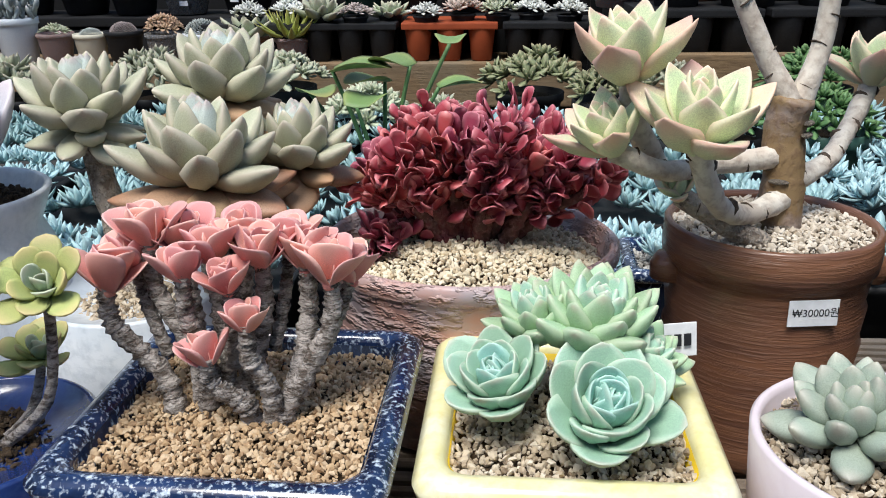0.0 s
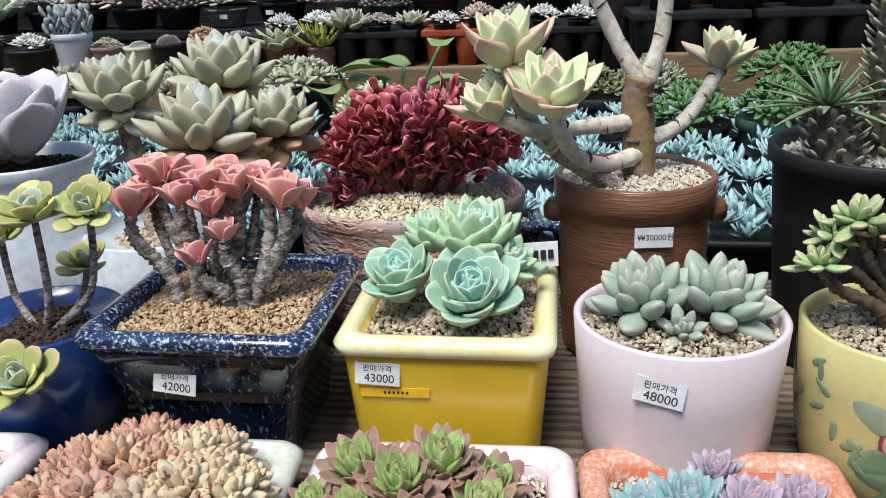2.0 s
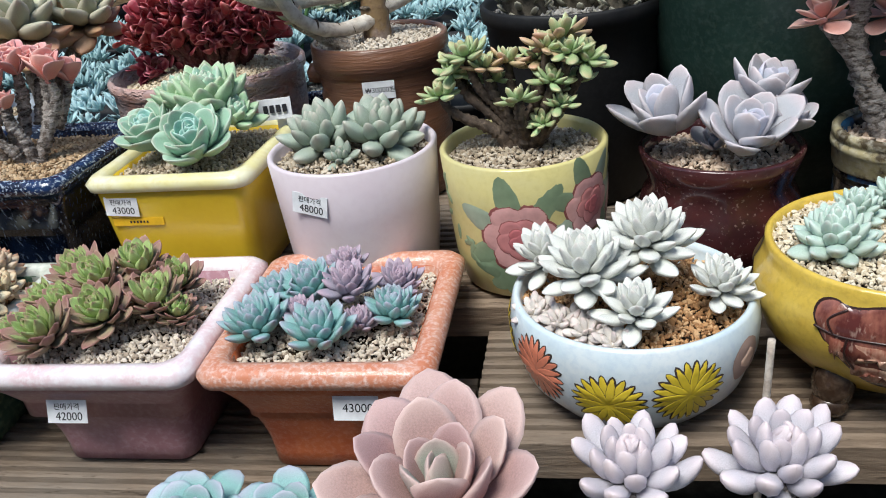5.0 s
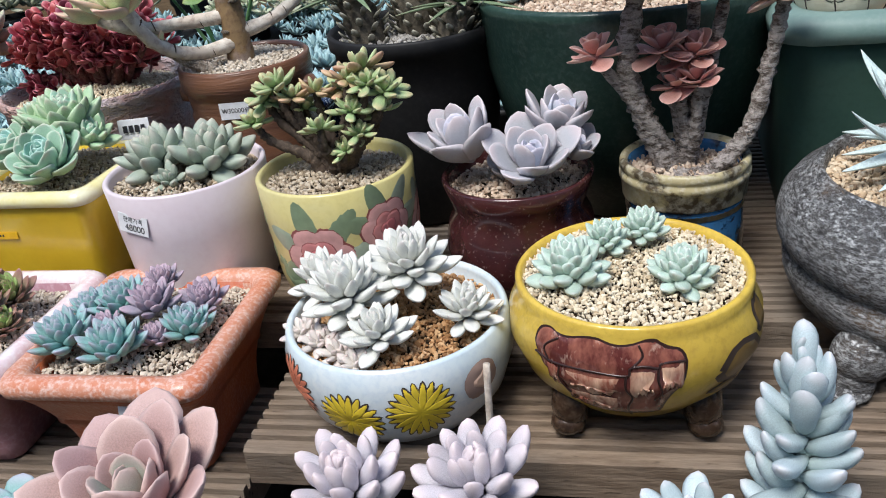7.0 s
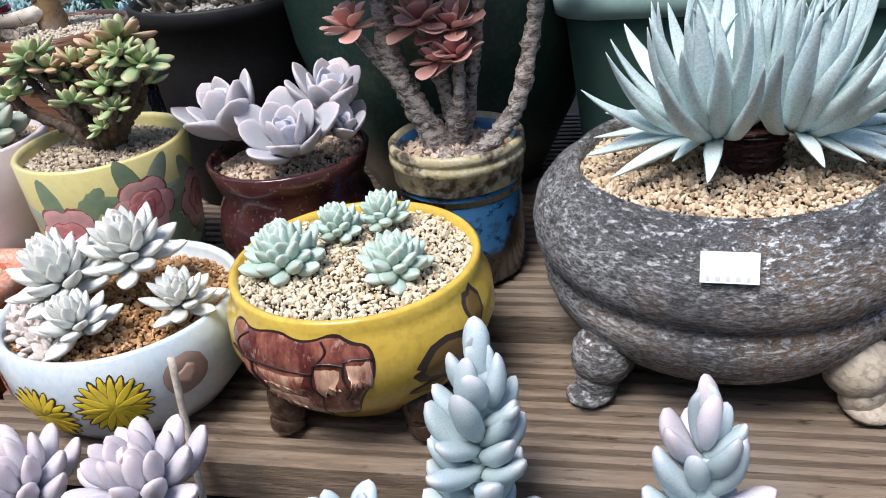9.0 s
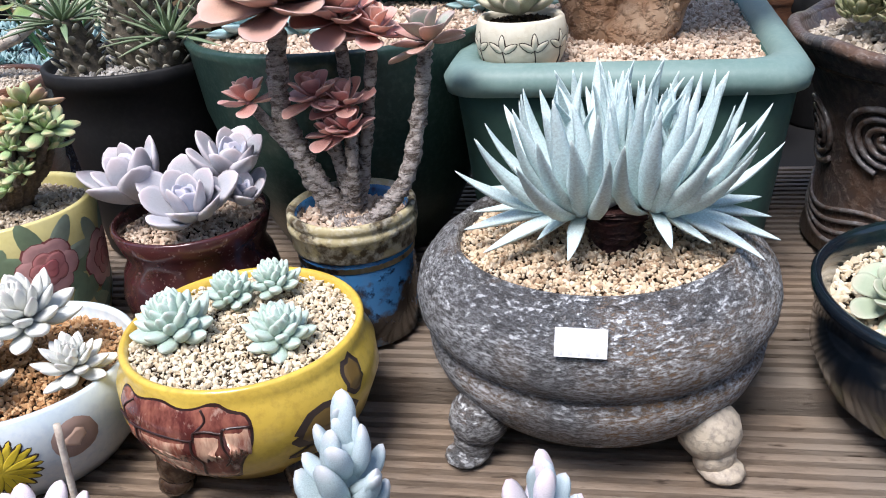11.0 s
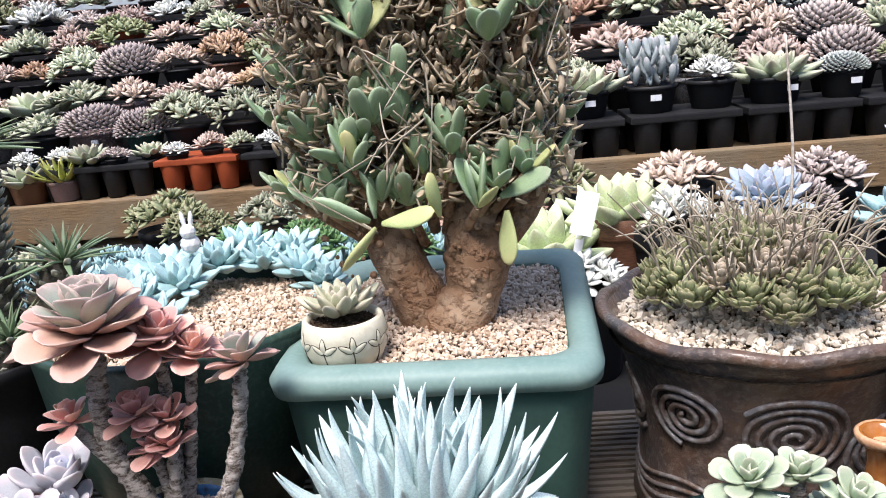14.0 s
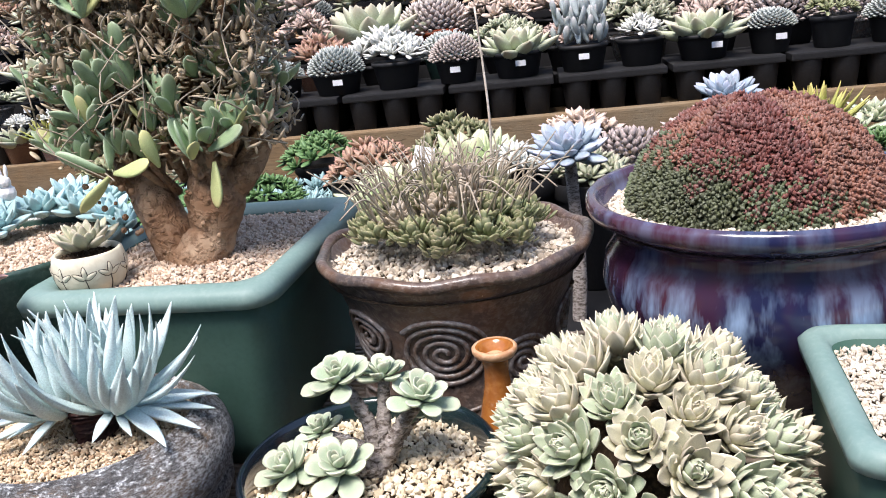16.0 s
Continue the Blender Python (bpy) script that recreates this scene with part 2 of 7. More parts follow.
# ---- shapes ----
def lathe(profile, seg=64, wobble=0.0, oval=1.0, seed=0):
    """A turned shape from (radius, height) pairs, from the foot up and over the rim."""
    r = np.array([p[0] for p in profile])
    z = np.array([p[1] for p in profile])
    a = np.arange(seg) / seg * TAU
    rnd = random.Random(seed)
    ph = [rnd.random() * TAU for _ in range(3)]
    w = 1 + wobble * (np.sin(2 * a + ph[0]) + 0.6 * np.sin(3 * a + ph[1]) + 0.35 * np.sin(5 * a + ph[2]))
    x = r[:, None] * (np.cos(a) * w)[None]
    y = r[:, None] * (np.sin(a) * w)[None] * oval
    zz = z[:, None] + wobble * 0.25 * r[:, None] * np.sin(2 * a + ph[1])[None] * (z[:, None] > 0.3 * z.max())
    v = np.stack([x, y, zz], -1).reshape(-1, 3)
    f = []
    for i in range(len(profile) - 1):
        for j in range(seg):
            k = (j + 1) % seg
            f.append((i * seg + j, i * seg + k, (i + 1) * seg + k, (i + 1) * seg + j))
    f.append(tuple(range(seg - 1, -1, -1)))
    f.append(tuple((len(profile) - 1) * seg + j for j in range(seg)))
    return mesh_from("turned", v, f)


def boxed(profile, depth=1.0, corner=0.18, seg=6, bow=0.0):
    """A square pot from (half width, height) pairs with rounded corners."""
    ring = []
    for q in range(4):
        for s in range(seg + 1):
            t = q * math.pi / 2 + s / seg * math.pi / 2
            ring.append((q, math.cos(t), math.sin(t)))
    sign = ((1, 1), (-1, 1), (-1, -1), (1, -1))
    v, f, n = [], [], len(ring)
    for w, z in profile:
        rad = min(corner * profile[len(profile) // 2][0], abs(w) * 0.9)
        for q, c, s in ring:
            sx, sy = sign[q]
            v.append((sx * (w - rad) + rad * c, (sy * (w - rad) + rad * s) * depth, z))
    for i in range(len(profile) - 1):
        for j in range(n):
            k = (j + 1) % n
            f.append((i * n + j, i * n + k, (i + 1) * n + k, (i + 1) * n + j))
    f.append(tuple(range(n - 1, -1, -1)))
    f.append(tuple((len(profile) - 1) * n + j for j in range(n)))
    return mesh_from("square pot", v, f)


def tube(points, radii, seg=10, rings=0.0, seed=1):
    """A bent, tapered stem through points, with ringed scars."""
    pts = [Vector(p) for p in points]
    fine, rad = [], []
    steps = 16 if rings >= 0.19 else 6
    for i in range(len(pts) - 1):
        p0, p1, p2, p3 = pts[max(i - 1, 0)], pts[i], pts[i + 1], pts[min(i + 2, len(pts) - 1)]
        for s in range(steps + (i == len(pts) - 2)):
            t = s / steps
            fine.append(0.5 * (2 * p1 + (p2 - p0) * t + (2 * p0 - 5 * p1 + 4 * p2 - p3) * t * t + (3 * p1 - p0 - 3 * p2 + p3) * t**3))
            rad.append(radii[i] * (1 - t) + radii[i + 1] * t)
    rnd = random.Random(seed)
    v, f = [], []
    side = Vector((1, 0.3, 0.1))
    for i, p in enumerate(fine):
        d = (fine[min(i + 1, len(fine) - 1)] - fine[max(i - 1, 0)]).normalized()
        a = d.cross(side)
        if a.length < 1e-3:
            a = d.cross(Vector((0, 1, 0.2)))
        a.normalize()
        b = d.cross(a)
        rr = rad[i] * (1 + rings * ((0.3 if i % 2 else -0.2) + 0.9 * (rnd.random() - 0.5)) if rings >= 0.19 else 1 + rings * (rnd.random() - 0.4))
        for j in range(seg):
            t = j / seg * TAU
            v.append(p + (a * math.cos(t) + b * math.sin(t)) * rr * (1 + rings * 1.1 * (rnd.random() - 0.5)))
    n = len(fine)
    for i in range(n - 1):
        for j in range(seg):
            k = (j + 1) % seg
            f.append((i * seg + j, i * seg + k, (i + 1) * seg + k, (i + 1) * seg + j))
    f.append(tuple(range(seg - 1, -1, -1)))
    f.append(tuple((n - 1) * seg + j for j in range(seg)))
    return mesh_from("stem", v, f)


def leaf_shape(width=0.4, thick=0.12, widest=0.6, tip=0.5, cup=0.25, curl=0.15, base=0.35, nu=7, nv=8, point=0.0, keel=1.0):
    """A fleshy leaf of length 1 along +x, its upper side facing +z: vertices, faces and uvs."""
    v, f, uv = [], [], []
    for i in range(nu + 1):
        u = 0.3 * i / nu + 0.7 * math.sin(i / nu * math.pi / 2)
        if u < widest:
            s = u / widest
            w = base + (1 - base) * math.sin(s * math.pi / 2) ** 1.1
        else:
            s = (u - widest) / (1 - widest)
            w = (1 - s**(1.0 + 1.8 * tip)) ** (0.5 + 0.25 * (1 - tip))
        w = max(w, 0.03)
        th = thick * (0.55 + 0.6 * math.sin(min(u, 0.95) * math.pi) ** 0.8) * (w**0.5 if u > widest else 1)
        bend = curl * u * u + (point if i == nu else 0)
        for j in range(nv):
            t = j / nv * TAU
            y = math.cos(t) * width * 0.5 * w
            z = math.sin(t) * th * 0.5
            z = z * (keel if z < 0 else 0.55)
            z += cup * width * 0.5 * (abs(math.cos(t)) * w) ** 2
            v.append((u, y, z + bend))
            uv.append((u, abs(math.cos(t)) if w > 0.1 else 1.0))
    for i in range(nu):
        for j in range(nv):
            k = (j + 1) % nv
            f.append((i * nv + j, i * nv + k, (i + 1) * nv + k, (i + 1) * nv + j))
    f.append(tuple(range(nv - 1, -1, -1)))
    f.append(tuple(nu * nv + j for j in range(nv)))
    return np.array(v), f, np.array(uv)


def joined(name, pieces):
    """One mesh out of (shape, matrix) pairs."""
    vs, fs, us, n = [], [], [], 0
    for (v, f, uv), m in pieces:
        a = np.array(m)
        vs.append(v @ a[:3, :3].T + a[:3, 3])
        fs.extend(tuple(i + n for i in q) for q in f)
        us.append(uv)
        n += len(v)
    return mesh_from(name, np.concatenate(vs), fs, np.concatenate(us))


def spread(n, radius, low=8, high=82, grow=0.7, rnd=None, inner=0.4, core=0.16, power=0.8, lift=0.0, twist=0.0):
    """Leaf poses of a rosette, inner leaves first: they stand up in the middle and lie out at the rim."""
    out = []
    for i in range(n):
        t = (i + 0.5) / n
        elev = high + (low - high) * t**power + (rnd.uniform(-5, 5) if rnd else 0)
        size = radius * (inner + (1 - inner) * t**grow) * (rnd.uniform(0.92, 1.06) if rnd else 1)
        az = i * GOLD + twist
        off = radius * core * t
        m = Matrix.Rotation(az, 4, "Z") @ Matrix.Translation((off, 0, lift * (1 - t) * radius)) @ Matrix.Rotation(-radians(elev), 4, "Y")
        m = m @ Matrix.Rotation(radians(rnd.uniform(-8, 8)) if rnd else 0, 4, "X") @ Matrix.Scale(size, 4)
        out.append(m)
    return out


CORE = {}


def rosette(parent, shape_mesh, mat, place, radius, n, tilt=(0, 0), seed=1, name="rosette", label="", mat_in=None, split=0.4, whole=False, **kw):
    """A rosette part: a small bud with each leaf a sub-part of its own. Leaves share one mesh for each material."""
    rnd = random.Random(seed)
    if whole:
        m = Matrix.Translation(place) @ Matrix.Rotation(radians(tilt[0]), 4, "X") @ Matrix.Rotation(radians(tilt[1]), 4, "Y")
        poses = spread(n, radius, rnd=rnd, twist=rnd.random() * TAU, **kw)
        cut = int(n * split) if mat_in else 0
        hub = part(name, joined(name, [(shape_mesh, q) for q in poses[cut:]]), mat, parent, label, m)
        if cut:
            tagged(part("heart", joined("heart", [(shape_mesh, q) for q in poses[:cut]]), mat_in, hub), kind="stuff")
        return tagged(hub, kind="stuff")
    if mat.name not in CORE:
        CORE[mat.name] = mesh_from("bud", *ball(1.0, 6, 8))
        CORE[mat.name].materials.append(mat)
    m = Matrix.Translation(place) @ Matrix.Rotation(radians(tilt[0]), 4, "X") @ Matrix.Rotation(radians(tilt[1]), 4, "Y")
    hub = part(name, CORE[mat.name], None, parent, label, m @ Matrix.Scale(radius * 0.14, 4))
    k = 1 / (radius * 0.14)
    both = [[leaf_copy(shape_mesh, mm, k) for k in range(3)] for mm in (mat, mat_in or mat)]
    for i, lm in enumerate(spread(n, radius, rnd=rnd, twist=rnd.random() * TAU, **kw)):
        ob = new("leaf", both[1 if i < n * split else 0][rnd.randrange(3)])
        ob.parent = hub
        ob.matrix_basis = Matrix.Scale(k, 4) @ lm
    return hub


LEAFS = {}


def leaf_copy(shape, mat, bend=0):
    """The mesh of a leaf in one material; bend 1 and 2 are its crooked sisters."""
    key = (id(shape), mat.name, bend)
    if key not in LEAFS:
        v, f, uv = shape
        if bend:
            v, side = v.copy(), 1 if bend == 1 else -1
            u = v[:, 0].copy()
            v[:, 2] += side * 0.06 * u**2 + 0.12 * side * v[:, 1] * u
            v[:, 1] = v[:, 1] * (1 - 0.07 * side) + side * 0.05 * u**2 + 0.008 * np.sin(7 * u + bend)
        me = mesh_from("leaf", v, f, uv)
        me.materials.append(mat)
        LEAFS[key] = me
    return LEAFS[key]


def ball(r, nu=6, nv=8):
    v, f, uv = [], [], []
    for i in range(nu + 1):
        a = math.pi * i / nu
        for j in range(nv):
            b = TAU * j / nv
            v.append((r * math.sin(a) * math.cos(b), r * math.sin(a) * math.sin(b), r * math.cos(a)))
            uv.append((0.5, 0.2))
    for i in range(nu):
        for j in range(nv):
            k = (j + 1) % nv
            f.append((i * nv + j, (i + 1) * nv + j, (i + 1) * nv + k, i * nv + k))
    return np.array(v), f, np.array(uv)


ICO_V = None
ICO_F = None


def pebbles(inside, xr, yr, size, z, seed=0, mound=0.0, vary=0.55):
    """Gravel: angular stones laid over a plot, as one mesh."""
    global ICO_V, ICO_F
    if ICO_V is None:
        bm = bmesh.new()
        bmesh.ops.create_icosphere(bm, subdivisions=1, radius=1.0)
        ICO_V = np.array([tuple(q.co) for q in bm.verts])
        ICO_F = np.array([[q.index for q in f.verts] for f in bm.faces])
        bm.free()
    g = np.random.default_rng(seed)
    step = size * 0.74
    gx, gy = np.meshgrid(np.arange(-xr, xr, step), np.arange(-yr, yr, step))
    p = np.stack([gx.ravel(), gy.ravel()], -1) + g.uniform(-0.5, 0.5, (gx.size, 2)) * step
    p = p[inside(p[:, 0], p[:, 1])]
    n = len(p)
    rad = size * 0.5 * g.uniform(1 - vary, 1 + vary, n)
    zz = z + g.uniform(-0.35, 0.45, n) * size + mound * np.cos(np.clip(np.hypot(p[:, 0] / xr, p[:, 1] / yr), 0, 1) * math.pi / 2)
    v = ICO_V[None] * (1 + g.uniform(-0.42, 0.34, (n, len(ICO_V), 1)))
    v = v * g.uniform(0.5, 1.3, (n, 1, 3)) * rad[:, None, None]
    ang = g.uniform(0, TAU, n)
    c, s = np.cos(ang)[:, None], np.sin(ang)[:, None]
    tip = g.uniform(-0.8, 0.8, n)
    ct, st = np.cos(tip)[:, None], np.sin(tip)[:, None]
    x, y, w = v[..., 0], v[..., 1], v[..., 2]
    x, w = x * ct - w * st, x * st + w * ct
    v = np.stack([x * c - y * s + p[:, :1], x * s + y * c + p[:, 1:], w + zz[:, None]], -1)
    f = (ICO_F[None] + (np.arange(n) * len(ICO_V))[:, None, None]).reshape(-1, 3)
    me = bpy.data.meshes.new("gravel")
    me.vertices.add(n * len(ICO_V))
    me.vertices.foreach_set("co", v.astype(np.float32).ravel())
    me.loops.add(len(f) * 3)
    me.loops.foreach_set("vertex_index", f.astype(np.int32).ravel())
    me.polygons.add(len(f))
    me.polygons.foreach_set("loop_start", np.arange(0, len(f) * 3, 3, dtype=np.int32))
    me.update(calc_edges=True)
    me.polygons.foreach_set("use_smooth", np.zeros(len(f), dtype=bool))
    return me


def fill_round(pot, r, z, mat, size=0.0026, mound=0.004, oval=1.0, seed=0, bed=None):
    part("soil_bed", lathe([(r * 1.02, z - 0.006), (r * 0.7, z - 0.002 + mound * 0.5), (0.002, z - 0.002 + mound)], 32, oval=oval), bed or M["soil"], pot)
    me = pebbles(lambda x, y: (x / r) ** 2 + (y / (r * oval)) ** 2 < 0.99, r, r * oval, size, z, seed, mound)
    return tagged(part("gravel", me, mat, pot), kind="stuff")


def fill_square(pot, w, d, z, mat, size=0.0026, mound=0.004, seed=0):
    part("soil_bed", boxed([(w, z - 0.006), (w * 0.7, z - 0.003 + mound * 0.4), (0.004, z - 0.002 + mound * 0.8)], d / w, 0.1), M["soil"], pot)
    me = pebbles(lambda x, y: (np.abs(x) < w * 0.99) & (np.abs(y) < d * 0.99), w, d, size, z, seed, mound)
    return tagged(part("gravel", me, mat, pot), kind="stuff")


def box(sx, sy, sz, bevel=0.0):
    bm = bmesh.new()
    bmesh.ops.create_cube(bm, size=1.0, matrix=Matrix.Diagonal((sx, sy, sz, 1)))
    if bevel:
        bmesh.ops.bevel(bm, geom=bm.edges[:], offset=bevel, segments=2, affect="EDGES", profile=0.7)
    return bm

# ---- leaf colours ----
M["l_grey"] = leaf_mat("grey-green waxy leaf", (0.44, 0.44, 0.29), (0.58, 0.45, 0.36), edge=(0.56, 0.50, 0.38), dusty=0.28, dust=(0.64, 0.65, 0.58), tip_from=0.9)
M["l_grey_in"] = leaf_mat("pale blue-green young leaf", (0.52, 0.59, 0.53), (0.42, 0.28, 0.24), dusty=0.35, tip_from=0.88)
M["l_grey_old"] = leaf_mat("old orange-tan leaf", (0.48, 0.30, 0.17), (0.40, 0.20, 0.10), dusty=0.1, dust=(0.62, 0.55, 0.45))
M["l_tree"] = leaf_mat("lime leaf with pink edge", (0.66, 0.76, 0.46), (0.84, 0.50, 0.44), edge=(0.80, 0.66, 0.48), dusty=0.2, dust=(0.86, 0.88, 0.70), tip_from=0.86)
M["l_tree_out"] = leaf_mat("peach-flushed outer leaf", (0.66, 0.70, 0.45), (0.80, 0.42, 0.34), edge=(0.78, 0.48, 0.36), inner=(0.62, 0.66, 0.38), dusty=0.2, dust=(0.88, 0.82, 0.7), tip_from=0.6)
M["l_red"] = leaf_mat("crimson crested leaf", (0.36, 0.035, 0.06), (0.66, 0.24, 0.26), edge=(0.62, 0.20, 0.23), dusty=0.1, dust=(0.6, 0.35, 0.38), rough=0.4, vary=0.2)
M["l_red_stem"] = surface("dull wine-brown stem", (0.16, 0.04, 0.045), (0.10, 0.05, 0.04), (0.3, 0.16, 0.15), 80, 400, 0.8, 0.6)
M["l_wine"] = surface("blackish wine caudex", (0.055, 0.016, 0.016), (0.03, 0.014, 0.012), (0.13, 0.06, 0.05), 80, 400, 0.6, 0.6)
M["l_coral"] = leaf_mat("coral pink thin leaf", (0.72, 0.24, 0.21), (0.78, 0.38, 0.34), edge=(0.84, 0.50, 0.46), dusty=0.25, dust=(0.84, 0.6, 0.56), tip_from=0.5)
M["l_mint"] = leaf_mat("mint green leaf", (0.31, 0.53, 0.37), (0.52, 0.42, 0.34), edge=(0.54, 0.62, 0.48), inner=(0.24, 0.48, 0.38), dusty=0.35, dust=(0.66, 0.80, 0.72), tip_from=0.9)
M["l_mint_blue"] = leaf_mat("blue-green young leaf", (0.26, 0.52, 0.44), (0.42, 0.50, 0.42), edge=(0.44, 0.64, 0.55), dusty=0.3, dust=(0.6, 0.8, 0.74), tip_from=0.9)
M["l_mint_in"] = leaf_mat("fresh green leaf", (0.36, 0.54, 0.30), (0.56, 0.46, 0.36), edge=(0.5, 0.6, 0.4), dusty=0.3, dust=(0.66, 0.80, 0.68), tip_from=0.88)
M["l_pebble"] = leaf_mat("plump grey-green leaf", (0.33, 0.40, 0.31), (0.46, 0.42, 0.34), dusty=0.35, dust=(0.66, 0.72, 0.66), tip_from=0.8)
M["l_jade_orange"] = leaf_mat("orange-flushed plump leaf", (0.52, 0.40, 0.19), (0.70, 0.38, 0.24), edge=(0.6, 0.44, 0.26), dusty=0.12, rough=0.4, tip_from=0.5)
M["l_jade"] = leaf_mat("green plump leaf with orange flush", (0.38, 0.52, 0.23), (0.60, 0.46, 0.24), edge=(0.46, 0.56, 0.30), dusty=0.12, rough=0.4, tip_from=0.62)
M["l_lav"] = leaf_mat("powdery lavender leaf", (0.46, 0.46, 0.50), (0.60, 0.46, 0.46), edge=(0.62, 0.55, 0.58), dusty=0.45, dust=(0.70, 0.73, 0.77), tip_from=0.75)
M["l_lav_in"] = leaf_mat("pale blue leaf", (0.46, 0.52, 0.62), (0.56, 0.5, 0.58), dusty=0.4, dust=(0.70, 0.76, 0.85))
M["l_white"] = leaf_mat("chalk white leaf", (0.74, 0.75, 0.69), (0.70, 0.62, 0.57), dusty=0.5, dust=(0.84, 0.85, 0.82), tip_from=0.88, vary=0.06)
M["l_cream"] = leaf_mat("creamy pink-white bead leaf", (0.66, 0.60, 0.54), (0.68, 0.52, 0.48), dusty=0.4, dust=(0.85, 0.82, 0.8), tip_from=0.7)
M["l_aqua"] = leaf_mat("pale grey-aqua leaf", (0.42, 0.57, 0.48), (0.58, 0.50, 0.46), edge=(0.60, 0.70, 0.62), dusty=0.45, dust=(0.72, 0.81, 0.75), tip_from=0.92)
M["l_teal"] = leaf_mat("blue-green leaf", (0.22, 0.44, 0.42), (0.38, 0.34, 0.44), dusty=0.3, dust=(0.55, 0.72, 0.72), tip_from=0.75)
M["l_mauve"] = leaf_mat("mauve grey leaf", (0.34, 0.31, 0.38), (0.45, 0.30, 0.36), dusty=0.3, dust=(0.6, 0.58, 0.68), tip_from=0.6)
M["l_semp"] = leaf_mat("olive leaf with wine tip", (0.38, 0.33, 0.20), (0.32, 0.13, 0.12), edge=(0.42, 0.24, 0.19), dusty=0.15, dust=(0.55, 0.48, 0.42), tip_from=0.55)
M["l_semp_in"] = leaf_mat("bright green inner leaf", (0.42, 0.54, 0.19), (0.24, 0.10, 0.08), dusty=0.15, dust=(0.6, 0.65, 0.5), tip_from=0.88)
M["l_spotty"] = leaf_mat("cream leaf with brown flecks", (0.70, 0.60, 0.43), (0.56, 0.36, 0.2), dusty=0.15, dust=(0.8, 0.75, 0.6), spots=(0.25, 0.09, 0.05))
M["l_spotty_red"] = leaf_mat("tan-red flecked leaf", (0.60, 0.40, 0.30), (0.44, 0.17, 0.10), dusty=0.12, dust=(0.8, 0.7, 0.6), spots=(0.24, 0.07, 0.04))
M["l_agave"] = leaf_mat("chalky blue-white tapered leaf", (0.63, 0.78, 0.77), (0.64, 0.70, 0.67), dusty=0.4, dust=(0.78, 0.88, 0.88), tip_from=0.95, vary=0.06)
M["l_plum"] = leaf_mat("brown-pink paddle leaf", (0.52, 0.31, 0.24), (0.56, 0.32, 0.27), edge=(0.66, 0.46, 0.41), dusty=0.15, dust=(0.6, 0.45, 0.42), tip_from=0.6)
M["l_plum_pink"] = leaf_mat("salmon pink paddle leaf", (0.70, 0.34, 0.28), (0.74, 0.40, 0.34), edge=(0.80, 0.54, 0.48), dusty=0.15, dust=(0.66, 0.5, 0.46), tip_from=0.6)
M["l_plum_in"] = leaf_mat("grey-green paddle leaf", (0.38, 0.42, 0.34), (0.44, 0.30, 0.27), edge=(0.5, 0.33, 0.3), dusty=0.2)
M["l_pink"] = leaf_mat("dusky pink leaf", (0.40, 0.23, 0.21), (0.52, 0.34, 0.31), edge=(0.60, 0.43, 0.40), dusty=0.3, dust=(0.75, 0.6, 0.6))
M["l_pach"] = leaf_mat("powder white-lilac leaf", (0.62, 0.58, 0.63), (0.68, 0.54, 0.54), inner=(0.50, 0.54, 0.60), dusty=0.45, dust=(0.80, 0.79, 0.85), tip_from=0.7)
M["l_pachb"] = leaf_mat("powder blue leaf", (0.44, 0.55, 0.58), (0.56, 0.53, 0.55), inner=(0.40, 0.52, 0.48), dusty=0.45, dust=(0.68, 0.77, 0.80), tip_from=0.85, vary=0.16)
M["l_turq"] = leaf_mat("turquoise leaf", (0.34, 0.55, 0.57), (0.42, 0.55, 0.57), dusty=0.45, dust=(0.68, 0.84, 0.86), tip_from=0.9, vary=0.2)
M["l_lime"] = leaf_mat("yellow-green leaf", (0.46, 0.50, 0.18), (0.58, 0.46, 0.2), dusty=0.1, dust=(0.8, 0.8, 0.5), tip_from=0.7)
M["l_sage"] = leaf_mat("sage green leaf", (0.36, 0.44, 0.30), (0.48, 0.44, 0.33), edge=(0.56, 0.60, 0.45), dusty=0.25, dust=(0.62, 0.74, 0.6))
# dome leaves: inner darkens the base, painting in shade of the creases
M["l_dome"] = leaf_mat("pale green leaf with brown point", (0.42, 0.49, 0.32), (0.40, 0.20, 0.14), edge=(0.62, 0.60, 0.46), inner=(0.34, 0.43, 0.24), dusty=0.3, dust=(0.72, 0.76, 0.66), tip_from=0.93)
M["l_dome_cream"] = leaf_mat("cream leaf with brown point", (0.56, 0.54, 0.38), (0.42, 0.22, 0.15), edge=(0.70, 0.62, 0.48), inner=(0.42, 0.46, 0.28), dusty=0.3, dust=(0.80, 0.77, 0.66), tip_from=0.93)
M["l_moss"] = leaf_mat("dark olive bead leaf", (0.095, 0.115, 0.05), (0.15, 0.13, 0.065), dusty=0.1, vary=0.2)
M["l_rust"] = leaf_mat("rust red bead leaf", (0.21, 0.07, 0.045), (0.28, 0.11, 0.07), dusty=0.1, vary=0.2)
M["l_green"] = leaf_mat("plain green leaf", (0.10, 0.22, 0.07), (0.16, 0.26, 0.09), dusty=0.1, dust=(0.4, 0.5, 0.4))
M["l_palm"] = leaf_mat("grey-green narrow leaf", (0.17, 0.25, 0.13), (0.30, 0.32, 0.18), dusty=0.2, dust=(0.45, 0.5, 0.42))
M["l_pad"] = leaf_mat("green oval pad", (0.24, 0.38, 0.18), (0.28, 0.35, 0.20), edge=(0.34, 0.42, 0.28), dusty=0.3, dust=(0.5, 0.58, 0.5))
